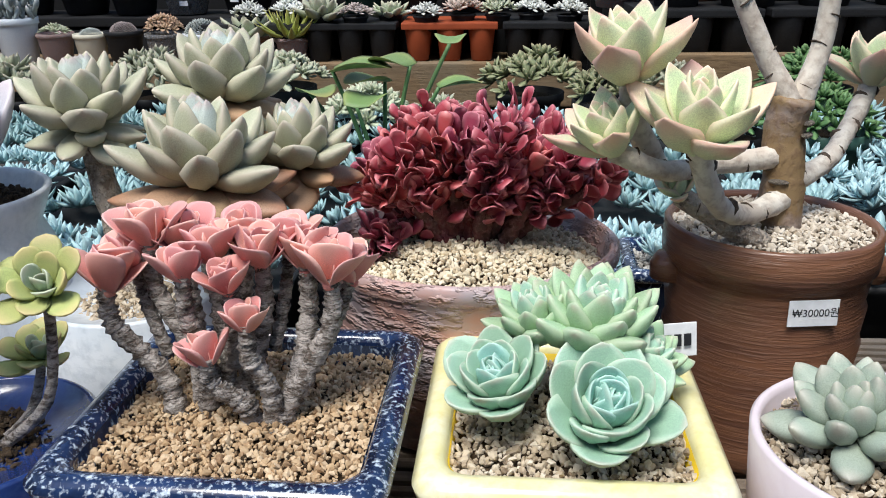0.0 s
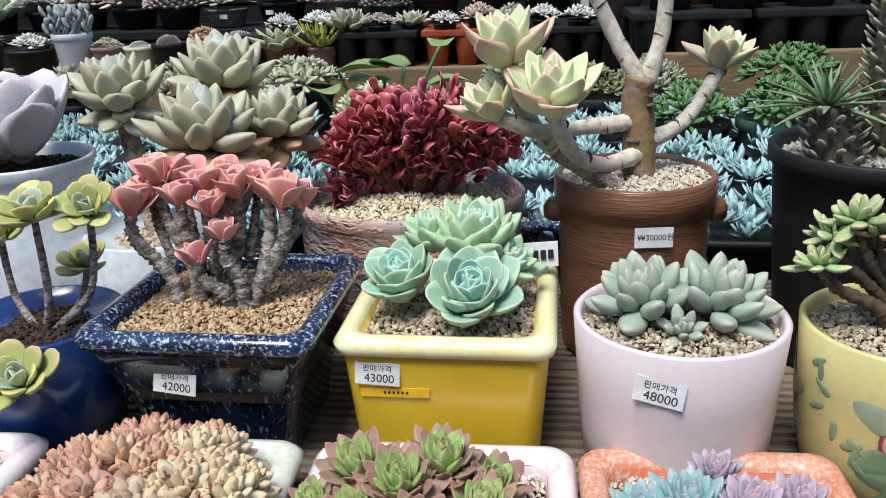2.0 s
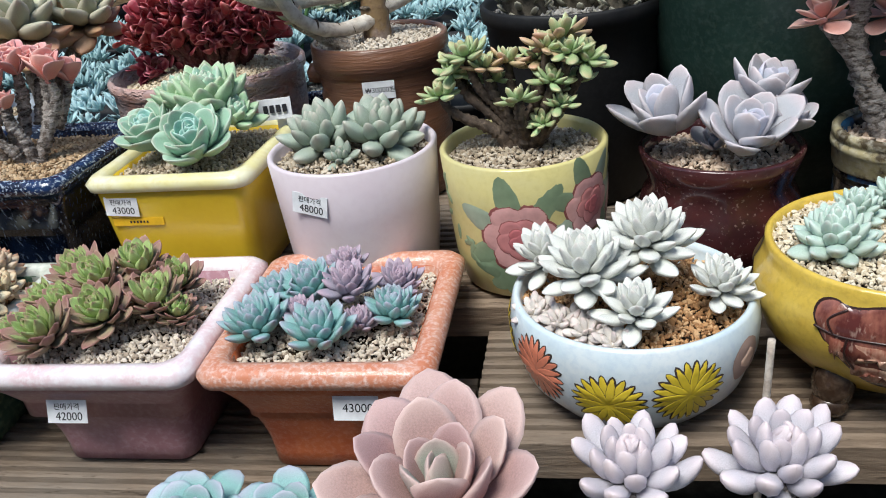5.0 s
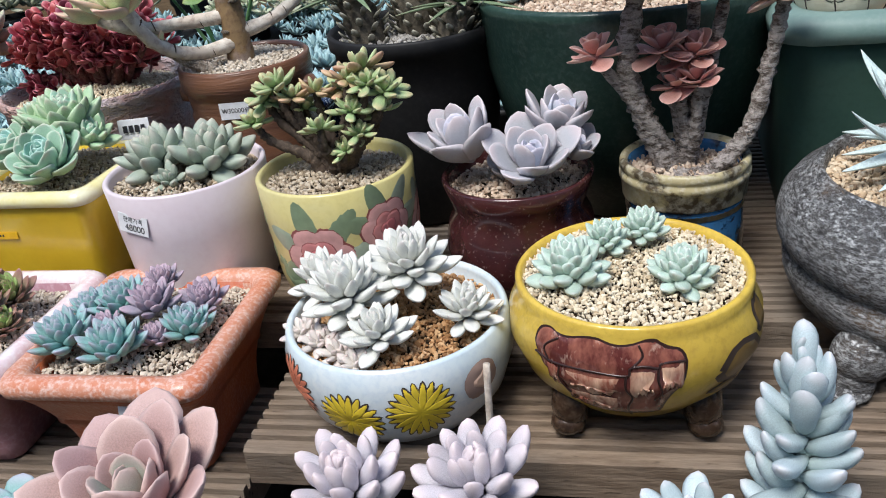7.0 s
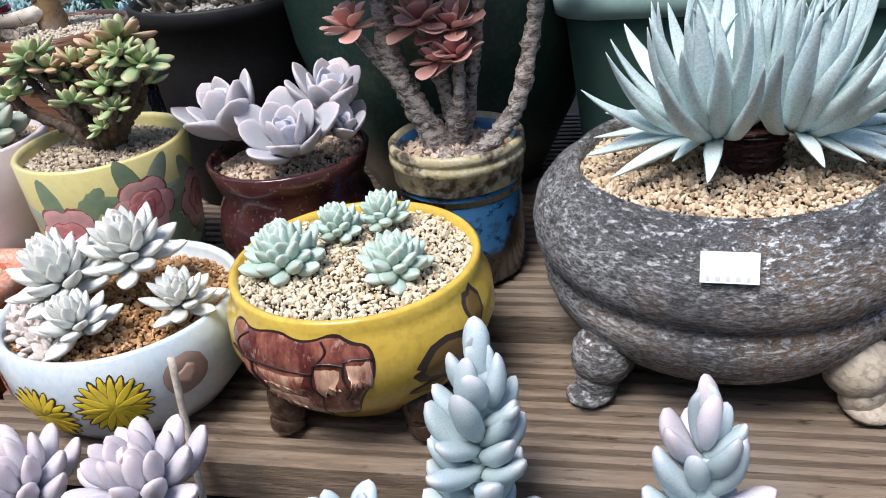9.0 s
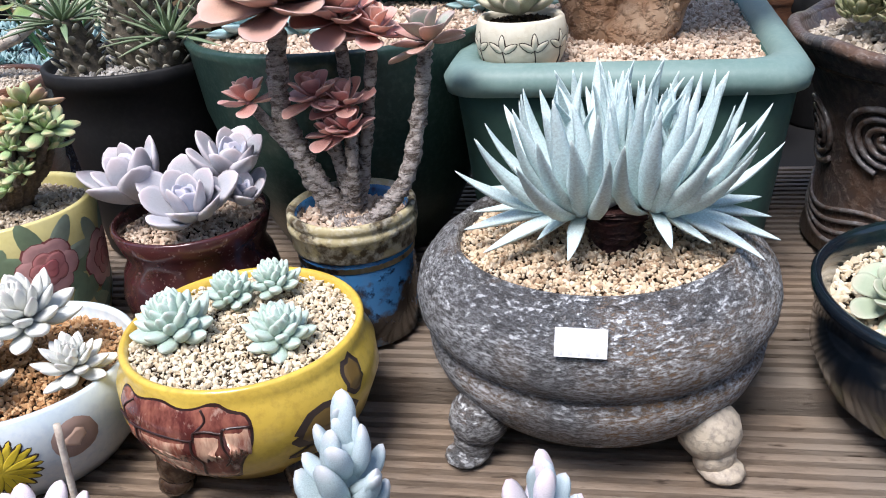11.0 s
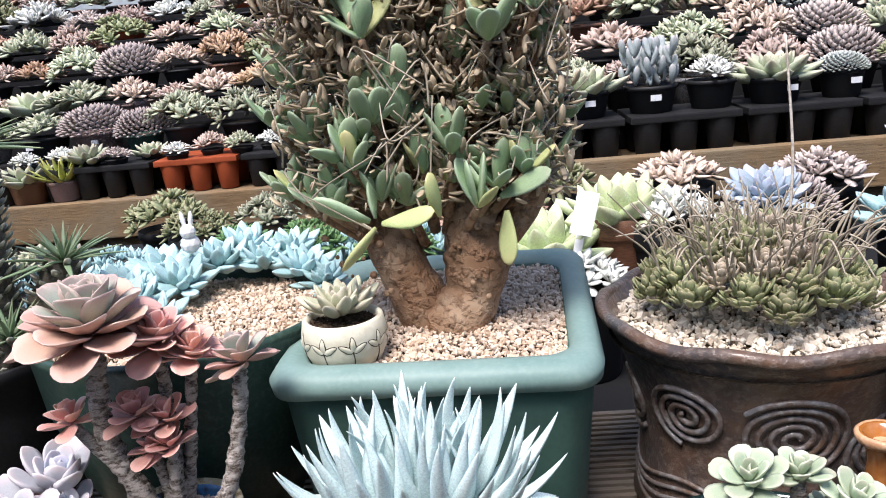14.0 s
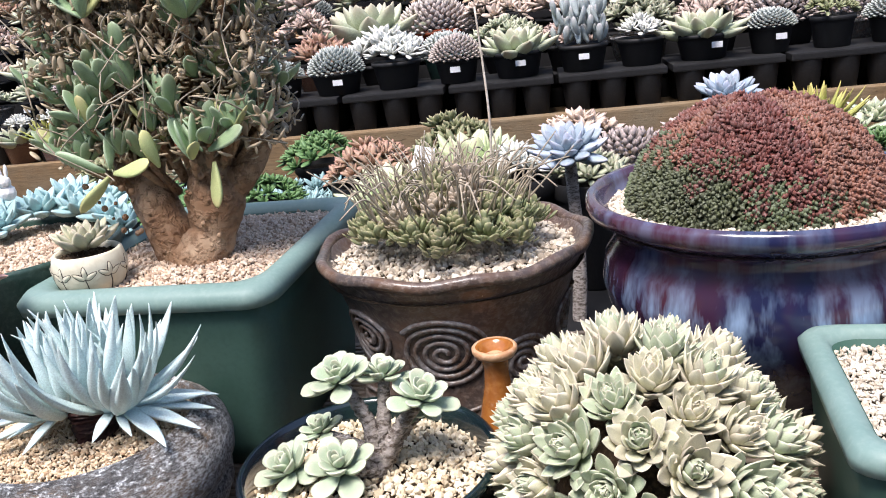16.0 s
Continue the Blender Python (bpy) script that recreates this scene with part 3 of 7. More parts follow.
M["l_pad_y"] = leaf_mat("yellowing oval pad", (0.46, 0.50, 0.20), (0.5, 0.45, 0.2), dusty=0.1)
M["l_dry"] = leaf_mat("dry straw-brown twig", (0.36, 0.29, 0.20), (0.46, 0.36, 0.26), dusty=0.2)

# ---- leaf shapes ----
S = {
    "fat": leaf_shape(0.58, 0.38, 0.55, 0.22, 0.08, 0.2, 0.55),
    "point": leaf_shape(0.46, 0.27, 0.58, 0.3, 0.12, 0.2, 0.5),
    "cup": leaf_shape(0.62, 0.20, 0.62, 0.5, 0.3, 0.22, 0.4),
    "paddle": leaf_shape(0.80, 0.09, 0.62, 0.8, 0.4, 0.16, 0.3, 8, 9),
    "cabbage": leaf_shape(0.74, 0.22, 0.60, 0.45, 0.4, 0.32, 0.5, 8, 9),
    "plump": leaf_shape(0.50, 0.42, 0.6, 0.3, 0.0, 0.14, 0.42, 8, 9),
    "houseleek": leaf_shape(0.48, 0.17, 0.62, 0.34, 0.35, 0.42, 0.6, 6, 6),
    "spoon": leaf_shape(0.66, 0.22, 0.66, 0.75, 0.35, 0.2, 0.35),
    "bead": leaf_shape(0.5, 0.36, 0.55, 0.7, 0.0, 0.08, 0.5, 6, 7),
    "finger": leaf_shape(0.42, 0.36, 0.7, 0.6, 0.0, 0.2, 0.44, 8, 9),
    "bean": leaf_shape(0.38, 0.36, 0.66, 0.7, 0.0, 0.22, 0.45, 8, 9),
    "needle": leaf_shape(0.11, 0.05, 0.4, 0.1, 0.3, -0.1, 0.8, 7, 6),
    "blade": leaf_shape(0.2, 0.1, 0.35, 0.1, 0.3, 0.2, 0.75, 7, 6),
    "chalk": leaf_shape(0.165, 0.10, 0.5, 0.14, 0.4, 0.48, 0.62, 10, 8),
    "chalk_low": leaf_shape(0.15, 0.10, 0.5, 0.08, 0.3, -0.10, 0.7, 10, 8),
    "tulip": leaf_shape(0.58, 0.2, 0.55, 0.12, 0.4, 0.16, 0.5, 9, 10),
    "narrow": leaf_shape(0.50, 0.28, 0.62, 0.7, 0.0, 0.14, 0.4, 5, 6),
    "round": leaf_shape(0.74, 0.22, 0.6, 0.6, 0.25, 0.2, 0.5, 4, 6),
    "far": leaf_shape(0.46, 0.24, 0.55, 0.55, 0.1, 0.15, 0.5, 3, 4),
    "far_semp": leaf_shape(0.44, 0.18, 0.58, 0.2, 0.25, 0.34, 0.5, 3, 4),
    "far_bud": leaf_shape(0.7, 0.5, 0.5, 0.9, 0.0, 0.1, 0.5, 2, 4),
    "tiny": leaf_shape(0.46, 0.24, 0.55, 0.55, 0.1, 0.15, 0.5, 4, 5),
    "pad": leaf_shape(0.40, 0.16, 0.62, 0.75, 0.12, 0.1, 0.26, 7, 8),
    "broad": leaf_shape(0.85, 0.05, 0.5, 0.6, 0.3, -0.25, 0.6, 8, 10),
    "dome": leaf_shape(0.50, 0.16, 0.62, 0.12, 0.45, 0.46, 0.6, 7, 7),
    "bud": leaf_shape(0.7, 0.5, 0.5, 0.9, 0.0, 0.1, 0.5, 3, 5),
    "frill": leaf_shape(0.72, 0.06, 0.65, 0.85, 0.45, 0.25, 0.25, 5, 6),
}

# ---- setting ----
gm = mesh_from("ground", [(-60, -40, 0), (60, -40, 0), (60, 120, 0), (-60, 120, 0)], [(0, 1, 2, 3)])
gm.materials.append(M["ground"])
tagged(new("ground", gm), "dark damp bare soil under the stands", "ground", kind="structure")


def grooved_plank(length, depth, thick=0.024, pitch=0.0082, groove=0.0046):
    """A deck board with a ribbed top."""
    prof = [(-depth / 2, -thick), (-depth / 2, -0.002), (-depth / 2 + 0.002, 0)]
    n = int((depth - 0.008) / pitch)
    y = -depth / 2 + (depth - n * pitch) / 2
    for i in range(n):
        prof += [(y + pitch * 0.08, 0), (y + pitch * 0.18, -groove), (y + pitch * 0.46, -groove), (y + pitch * 0.56, 0), (y + pitch * 0.8, 0.0003)]
        y += pitch
    prof += [(depth / 2 - 0.002, 0), (depth / 2, -0.002), (depth / 2, -thick)]
    k = len(prof)
    v = [(x, p[0], p[1]) for x in (-length / 2, length / 2) for p in prof]
    f = [(i, (i + 1) % k, k + (i + 1) % k, k + i) for i in range(k)]
    f += [tuple(range(k - 1, -1, -1)), tuple(range(k, 2 * k))]
    return mesh_from("plank", v, f, smooth=False)


deck = thing("deck", (0, 0, 0), "weathered grooved timber decking on a low stand", "deck", kind="structure")
for x0, x1, y0, y1, z in ((0.212, 1.7, 0.184, 0.2795, 0.479), (-1.0, 1.7, 0.285, 0.428, 0.492), (-1.0, 1.7, 0.432, 0.580, 0.492), (-1.0, 0.203, 0.13, 0.279, 0.447), (-1.0, 1.7, 0.0, 0.168, 0.40)):
    part("plank", grooved_plank(x1 - x0, y1 - y0, 0.021 if z > 0.485 else 0.022), M["deck"], deck, m=pose((x0 + x1) / 2, (y0 + y1) / 2, z))
for x in (-0.7, -0.1, 0.62, 1.3):
    part("bearer", box(0.045, 0.55, 0.36, 0.003), M["deck"], deck, m=pose(x, 0.29, 0.19))
    part("bearer", box(0.045, 0.28, 0.10, 0.003), M["deck"], deck, m=pose(x, 0.43, 0.42))

shelf = thing("low_bench", (0, 0, 0), "dark bench behind the deck that carries trays", "bench", kind="structure")
part("bench_top", box(4.6, 0.95, 0.03, 0.004), M["frame"], shelf, m=pose(0.2, 1.09, 0.425))
for x in (-1.6, -0.5, 0.8, 2.2):
    part("leg", box(0.05, 0.85, 0.41), M["frame"], shelf, m=pose(x, 1.09, 0.205))


def bench(x, y, z):
    """The rear benches: the stretch to the east stands nearer to the deck than the one to the west."""
    return (x, y, z) if x < 0.2 else (x, -0.13 + 0.82 * (y + 0.13), 0.79 - 0.82 * (0.79 - z))


SIDES = ((-3.3, 0.18), (0.25, 3.9))
ledge = thing("timber_ledge", (0, 0, 0), "brown timber beam in front of the rear benches", "beam", kind="structure")
for x0, x1 in SIDES:
    mid = (x0 + x1) / 2
    top = bench(mid, 1.855, 0.442)[2]
    part("beam", box(x1 - x0, 0.035, 0.09, 0.004), M["ledge"], ledge, m=pose(*bench(mid, 1.855, 0.442)))
    part("beam", box(x1 - x0, 0.03, top - 0.05, 0.004), M["ledge"], ledge, m=pose(mid, bench(mid, 1.876, 0)[1], (top - 0.05) / 2))
    part("shelf_top", box(x1 - x0, 0.3, 0.02, 0.003), M["ledge"], ledge, m=pose(mid, bench(mid, 1.842, 0)[1] + 0.165, bench(mid, 1.9, 0.47)[2]))


# ---- pots ----
def label_on(pot, x, y, z, rx, rz, text="", top="", w=0.022, h=0.012, roll=0):
    """A price label stuck to a pot: paper with printed lines."""
    bm = box(w, h, 0.0004)
    tag = part("price_label", bm, M["label"], pot, "white printed price label", pose(x, y, z, rx, 0, rz) @ Matrix.Rotation(radians(roll), 4, "Z"))
    lines = [(text, h * (0.50 if len(text) < 7 else 0.4), 0.001, -h * 0.22 if top else 0.0), (top, h * 0.33, 0.0, h * 0.2)]
    for text, size, dx, dy in lines:
        if not text:
            continue
        cu = bpy.data.curves.new("printing", "FONT")
        cu.body, cu.size, cu.align_x, cu.align_y = text, size, "CENTER", "CENTER"
        cu.extrude = 0.00005
        tmp = bpy.data.objects.new("printing", cu)
        scene.collection.objects.link(tmp)
        me = bpy.data.meshes.new_from_object(tmp)
        bpy.data.objects.remove(tmp)
        tagged(part("printing", me, M["ink"], tag, m=pose(dx, dy, 0.0003)), kind="stuff")
    return tag


def square_pot(name, place, w, h, mat, label, rz=0.0, foot=0.72, rim=0.007, depth=1.0, rim_mat=None, flare=0.0, corner=0.2):
    """A square glazed pot with a rolled rim; the walls run in to a narrower foot."""
    pot = thing(name, place, label, "pot", rz=rz)
    a = w / 2
    wall = [(a * foot * 0.9, 0), (a * foot, 0.002)]
    for i in range(1, 8):
        t = i / 7
        wall.append((a * (foot + (0.955 - foot) * t ** (1 + flare)), 0.002 + (h - rim * 1.3 - 0.002) * t))
    inner = [(a - rim * 1.5, h - rim * 0.6), (a - rim * 1.7, h * 0.5), (a * foot * 0.8, h * 0.45)]
    part("body", boxed(wall + inner, depth, corner), mat, pot)
    lip = [(a * 0.93, h - rim * 1.5), (a, h - rim * 1.25), (a + 0.001, h - rim * 0.6), (a - rim * 0.25, h - rim * 0.12), (a - rim * 0.7, h), (a - rim * 1.2, h - rim * 0.15), (a - rim * 1.5, h - rim * 0.7), (a - rim * 1.55, h - rim * 2.2)]
    part("rim", boxed_open(lip, depth, corner), rim_mat or mat, pot)
    return pot


def boxed_open(profile, depth, corner):
    me = boxed(profile, depth, corner)
    bm = bmesh.new()
    bm.from_mesh(me)
    caps = [f for f in bm.faces if len(f.verts) > 4]
    bmesh.ops.delete(bm, geom=caps, context="FACES_ONLY")
    bpy.data.meshes.remove(me)
    for f in bm.faces:
        f.smooth = True
    return bm


def turned_pot(name, place, profile, mat, label, wobble=0.0, oval=1.0, rim_mat=None, rim_from=None, rz=0.0, seg=72, seed=0, grow=0.008):
    """A round pot from its outer profile; the wall turns over the rim and runs down inside."""
    pot = thing(name, place, label, "pot", rz=rz)
    if grow:
        k = (profile[-1][1] + grow) / profile[-1][1]
        profile = [(a, b * k) for a, b in profile]
    r, z = profile[-1]
    t = max(0.004, r * 0.07)
    over = [(r - t * 0.35, z + t * 0.35), (r - t * 0.8, z + t * 0.2), (r - t, z - t * 0.4)]
    over += [(min(a, r) - t * 1.1, b) for a, b in reversed(profile) if z * 0.6 < b < z - t * 0.8]
    over.append((over[-1][0] * 0.5, over[-1][1] - 0.004))
    part("body", lathe(profile + over, seg, wobble, oval, seed), mat, pot)
    return pot


M["navy"] = surface("blackish navy drip glaze", (0.004, 0.006, 0.014), (0.008, 0.017, 0.045), (0.42, 0.52, 0.62), 60, 420, 0.14, 0.15, 0.0004, 0.7, stretch=(1, 1, 0.45), amount3=0.5, fleck=0.57)
M["navy_rim"] = surface("dark navy rim glaze with pale flecks", (0.006, 0.010, 0.030), (0.014, 0.034, 0.10), (0.66, 0.76, 0.86), 60, 460, 0.16, 0.2, 0.0004, 0.7, amount3=0.85, fleck=0.53)
M["yellow"] = surface("yellow glaze", (0.72, 0.50, 0.035), (0.66, 0.44, 0.03), (0.6, 0.38, 0.03), 20, 300, 0.25, 0.06, 0.0004, 0.5, amount3=0.2)
M["yellow_rim"] = surface("creamy yellow rim glaze", (0.78, 0.72, 0.36), (0.80, 0.77, 0.55), (0.7, 0.6, 0.25), 30, 200, 0.3, 0.08, 0.0004, 0.4)
M["lilac"] = surface("pale lilac-white glaze", (0.66, 0.57, 0.61), (0.70, 0.63, 0.66), (0.6, 0.5, 0.54), 12, 200, 0.4, 0.08, 0.0004, 0.2, amount3=0.3)
M["brown_clay"] = surface("brown turned clay", (0.19, 0.085, 0.046), (0.11, 0.05, 0.032), (0.25, 0.135, 0.085), 24, 160, 0.34, 0.4, 0.0008, 0.35, stretch=(0.35, 0.35, 5), amount3=0.25)
M["terra"] = surface("pinkish hand-built clay", (0.56, 0.31, 0.25), (0.42, 0.38, 0.41), (0.68, 0.52, 0.47), 16, 90, 0.5, 0.9, 0.0035, 0.15, stretch=(1, 1, 2.2), low=0.42, high=0.62, amount3=0.4)
M["pinkg"] = surface("dusky pink glaze", (0.42, 0.22, 0.25), (0.34, 0.17, 0.20), (0.6, 0.45, 0.48), 25, 320, 0.3, 0.15, 0.0004, 0.4, amount3=0.35)
M["pinkg_rim"] = surface("pale pink rim glaze", (0.68, 0.50, 0.52), (0.76, 0.70, 0.72), (0.85, 0.83, 0.84), 40, 350, 0.3, 0.2, 0.0004, 0.4)
M["coralg"] = surface("orange-red salt glaze", (0.50, 0.13, 0.045), (0.40, 0.09, 0.035), (0.72, 0.50, 0.42), 40, 420, 0.32, 0.25, 0.0005, 0.4, amount3=0.15)
M["coralg_rim"] = surface("orange rim with white salt flecks", (0.54, 0.19, 0.10), (0.58, 0.28, 0.19), (0.82, 0.74, 0.70), 50, 420, 0.35, 0.35, 0.0006, 0.3, amount3=0.5)
M["greeng"] = surface("dark green glaze", (0.05, 0.11, 0.085), (0.09, 0.16, 0.10), (0.25, 0.34, 0.2), 20, 260, 0.25, 0.1, 0.0004, 0.5)
M["greeng_rim"] = surface("off-white rim glaze", (0.62, 0.64, 0.55), (0.70, 0.72, 0.66), (0.4, 0.46, 0.38), 40, 260, 0.3, 0.15, 0.0004, 0.4)
M["rosepot"] = surface("cream yellow painted glaze", (0.66, 0.58, 0.24), (0.60, 0.54, 0.26), (0.5, 0.42, 0.15), 22, 260, 0.3, 0.1, 0.0004, 0.4, amount3=0.3)
M["whiteblue"] = surface("blue-white glaze", (0.58, 0.68, 0.72), (0.68, 0.73, 0.74), (0.48, 0.58, 0.66), 25, 260, 0.28, 0.1, 0.0004, 0.5)
M["mustard"] = surface("mustard yellow glaze", (0.68, 0.48, 0.08), (0.58, 0.39, 0.06), (0.24, 0.14, 0.03), 22, 300, 0.28, 0.12, 0.0005, 0.5, amount3=0.25)
M["darkfoot"] = surface("blackish brown glaze", (0.03, 0.017, 0.011), (0.055, 0.03, 0.018), (0.12, 0.08, 0.05), 60, 300, 0.25, 0.2, 0.0005, 0.5)
M["maroon"] = surface("dark maroon glaze", (0.065, 0.018, 0.018), (0.035, 0.012, 0.013), (0.30, 0.20, 0.19), 40, 420, 0.18, 0.15, 0.0004, 0.6, amount3=0.5, fleck=0.6)
M["cobalt"] = surface("blue and brown crackle glaze", (0.05, 0.19, 0.40), (0.045, 0.035, 0.028), (0.004, 0.010, 0.03), 30, 150, 0.2, 0.4, 0.0008, 0.6, low=0.48, high=0.56, amount3=0.95, fleck=0.58)
M["stone"] = streaked("grey stone-textured clay with wheel streaks", (0.10, 0.095, 0.094), (0.32, 0.19, 0.09), (0.78, 0.80, 0.82))
M["stone_worn"] = surface("cream worn glaze", (0.58, 0.50, 0.38), (0.40, 0.34, 0.27), (0.16, 0.14, 0.13), 60, 300, 0.5, 0.4, 0.0008)
# planter plastic: dark green for the walls, paler for the rim
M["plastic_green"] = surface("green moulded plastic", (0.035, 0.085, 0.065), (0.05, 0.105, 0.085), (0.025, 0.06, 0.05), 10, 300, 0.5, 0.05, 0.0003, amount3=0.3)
M["plastic_green_rim"] = surface("paler green rim plastic", (0.15, 0.24, 0.22), (0.19, 0.28, 0.26), (0.26, 0.34, 0.31), 14, 300, 0.5, 0.05, 0.0003, amount3=0.3)
M["plastic_black"] = surface("black plastic", (0.008, 0.008, 0.009), (0.012, 0.012, 0.013), (0.03, 0.03, 0.03), 20, 300, 0.6, 0.05, 0.0003, amount3=0.3)
M["plastic_red"] = surface("terracotta red plastic", (0.34, 0.07, 0.025), (0.28, 0.055, 0.02), None, 20, 300, 0.5, 0.05, 0.0003)
M["darkgreen_clay"] = surface("dark green glazed clay", (0.018, 0.045, 0.036), (0.03, 0.065, 0.052), (0.08, 0.12, 0.10), 18, 300, 0.4, 0.2, 0.0005, 0.3, amount3=0.4)
M["swirl"] = surface("brown-grey carved clay", (0.12, 0.07, 0.047), (0.055, 0.05, 0.052), (0.22, 0.17, 0.14), 22, 220, 0.36, 0.5, 0.0010, 0.3)
# raised swirls: greyer than the pot's body, with pale grey flecks
M["swirl_ridge"] = surface("grey-flecked clay ridge", (0.13, 0.12, 0.12), (0.10, 0.06, 0.04), (0.30, 0.30, 0.31), 40, 260, 0.34, 0.4, 0.0006, 0.3)
M["bluepurple"] = running_glaze("purple-navy glaze with pale blue runs", (0.014, 0.016, 0.055), (0.06, 0.018, 0.035), (0.27, 0.39, 0.58), 0.072, 0.122)
M["deepblue"] = surface("deep blue glaze", (0.010, 0.026, 0.12), (0.014, 0.045, 0.19), (0.05, 0.09, 0.2), 24, 300, 0.18, 0.1, 0.0004, 0.6, amount3=0.3)
M["navybowl"] = surface("blackish navy glaze", (0.012, 0.02, 0.032), (0.02, 0.035, 0.05), (0.06, 0.09, 0.08), 20, 300, 0.2, 0.1, 0.0004, 0.5, amount3=0.3)
M["greenbowl"] = running_glaze("blackish green glaze turning olive at the foot", (0.006, 0.010, 0.016), (0.008, 0.020, 0.020), (0.30, 0.29, 0.04), 0.02, 0.032, 0.0)
M["whitejar"] = surface("crackled white glaze", (0.60, 0.65, 0.70), (0.70, 0.73, 0.76), (0.35, 0.40, 0.45), 30, 200, 0.35, 0.2, 0.0005, 0.4, amount3=0.4)
M["cuppot"] = surface("ivory bisque clay", (0.68, 0.64, 0.52), (0.60, 0.55, 0.42), (0.5, 0.44, 0.32), 40, 300, 0.6, 0.2, 0.0005, amount3=0.3)
M["amber_lip"] = surface("tan worn glaze", (0.55, 0.33, 0.19), (0.40, 0.20, 0.10), (0.66, 0.46, 0.32), 60, 300, 0.35, 0.2)
M["amber"] = surface("amber brown glass glaze", (0.34, 0.12, 0.025), (0.24, 0.08, 0.02), (0.5, 0.25, 0.08), 30, 200, 0.2, 0.1, 0.0004, 0.6, amount3=0.3)

DK, FRONT = 0.492, 0.479
LOW = 0.447
# the row on the deck
navy = square_pot("square_pot", (-0.098, 0.36, DK), 0.120, 0.081, M["navy"], "navy blue drip-glazed square pot with flared foot", -2, 0.66, 0.007, 1.0, M["navy_rim"], 0.5)
fill_square(navy, 0.05, 0.05, 0.072, M["gravel_tan"], 0.0022, seed=1)
label_on(navy, -0.012, -0.0525, 0.053, 80, 0, "42000", "판매가격", roll=-6)
yell = square_pot("square_pot", (0.022, 0.367, DK), 0.106, 0.076, M["yellow"], "bright yellow glazed square pot with cream rim", -1.5, 0.86, 0.007, 1.08, M["yellow_rim"], 0.0)
fill_square(yell, 0.043, 0.047, 0.068, M["gravel"], seed=2)
label_on(yell, -0.032, -0.0545, 0.057, 86, 0, "43000", "판매가격", roll=-3)
tape = part("price_tape", box(0.034, 0.0048, 0.0004), M["tape"], yell, "orange-yellow sticker strip", pose(-0.024, -0.0535, 0.0463, 86))
for i in range(6):
    tagged(part("print_bar", box(0.0012, 0.0014, 0.0001), M["ink"], tape, m=pose(-0.005 + 0.0022 * i, 0, 0.0003)), kind="stuff")
whit = turned_pot("round_pot", (0.133, 0.334, DK), [(0.036, 0), (0.043, 0.003), (0.046, 0.02), (0.048, 0.045), (0.0502, 0.073)], M["lilac"], "pale lilac-white glazed cylinder pot on the deck")
fill_round(whit, 0.046, 0.074, M["gravel"], seed=3)
label_on(whit, -0.015, -0.0470, 0.0645, 86, -14, "48000", "판매가격", roll=-8)
rose = turned_pot("round_pot", (0.234, 0.326, DK), [(0.034, 0), (0.039, 0.003), (0.043, 0.02), (0.0455, 0.05), (0.047, 0.073)], M["rosepot"], "cream-yellow cylinder pot with painted pink roses", 0.004)
fill_round(rose, 0.043, 0.074, M["gravel"], 0.0022, seed=4)
brown = turned_pot("round_pot", (0.125, 0.468, DK), [(0.040, 0), (0.043, 0.003), (0.044, 0.013), (0.0428, 0.016), (0.0452, 0.027), (0.044, 0.030), (0.046, 0.042), (0.0446, 0.045), (0.0464, 0.057), (0.045, 0.060), (0.0466, 0.074), (0.0452, 0.077), (0.0464, 0.086), (0.0462, 0.089), (0.049, 0.092), (0.0495, 0.097), (0.0490, 0.107)], M["brown_clay"], "brown ribbed clay pot with small lug handles", 0.004)
fill_round(brown, 0.0445, 0.112, M["gravel_white"], seed=5)
label_on(brown, 0.0065, -0.0472, 0.089, 88, 6, "₩30000원", "")
for s in (-1, 1):
    part("lug", lathe([(0.004, 0), (0.0085, 0.002), (0.009, 0.009), (0.006, 0.014), (0.001, 0.015)], 16), M["brown_clay"], brown, m=pose(s * 0.047, -0.004, 0.086))
terra = turned_pot("clay_bowl", (-0.018, 0.490, DK), [(0.052, 0), (0.06, 0.004), (0.067, 0.03), (0.071, 0.06), (0.0715, 0.082), (0.074, 0.085), (0.074, 0.09)], M["terra"], "pinkish hand-built oval clay bowl", 0.02, 1.0, seed=3)
fill_round(terra, 0.066, 0.088, M["gravel_cream"], 0.0026, 0.008, 1.0, seed=6)
black = turned_pot("plastic_pot", (0.262, 0.455, DK), [(0.045, 0), (0.048, 0.004), (0.056, 0.09), (0.058, 0.115), (0.061, 0.117), (0.0615, 0.125)], M["plastic_black"], "plain black plastic nursery pot")
fill_round(black, 0.055, 0.125, M["gravel_grey"], seed=7)
# the lower row in front
pinkp = square_pot("square_pot", (0.022, 0.240, LOW), 0.120, 0.074, M["pinkg"], "dusky pink glazed square pot with pale rim", 0, 0.62, 0.008, 1.02, M["pinkg_rim"], 1.2)
fill_square(pinkp, 0.047, 0.048, 0.064, M["gravel_white"], seed=8)
label_on(pinkp, -0.014, -0.053, 0.045, 70, 0, "42000", "판매가격")
cora = square_pot("square_pot", (0.142, 0.240, LOW), 0.114, 0.074, M["coralg"], "orange-red salt-glazed square pot with white-flecked rim", 0, 0.66, 0.008, 1.08, M["coralg_rim"], 1.2)
fill_square(cora, 0.045, 0.05, 0.064, M["gravel_white"], seed=9)
label_on(cora, 0.018, -0.056, 0.05, 74, 0, "43000", "")
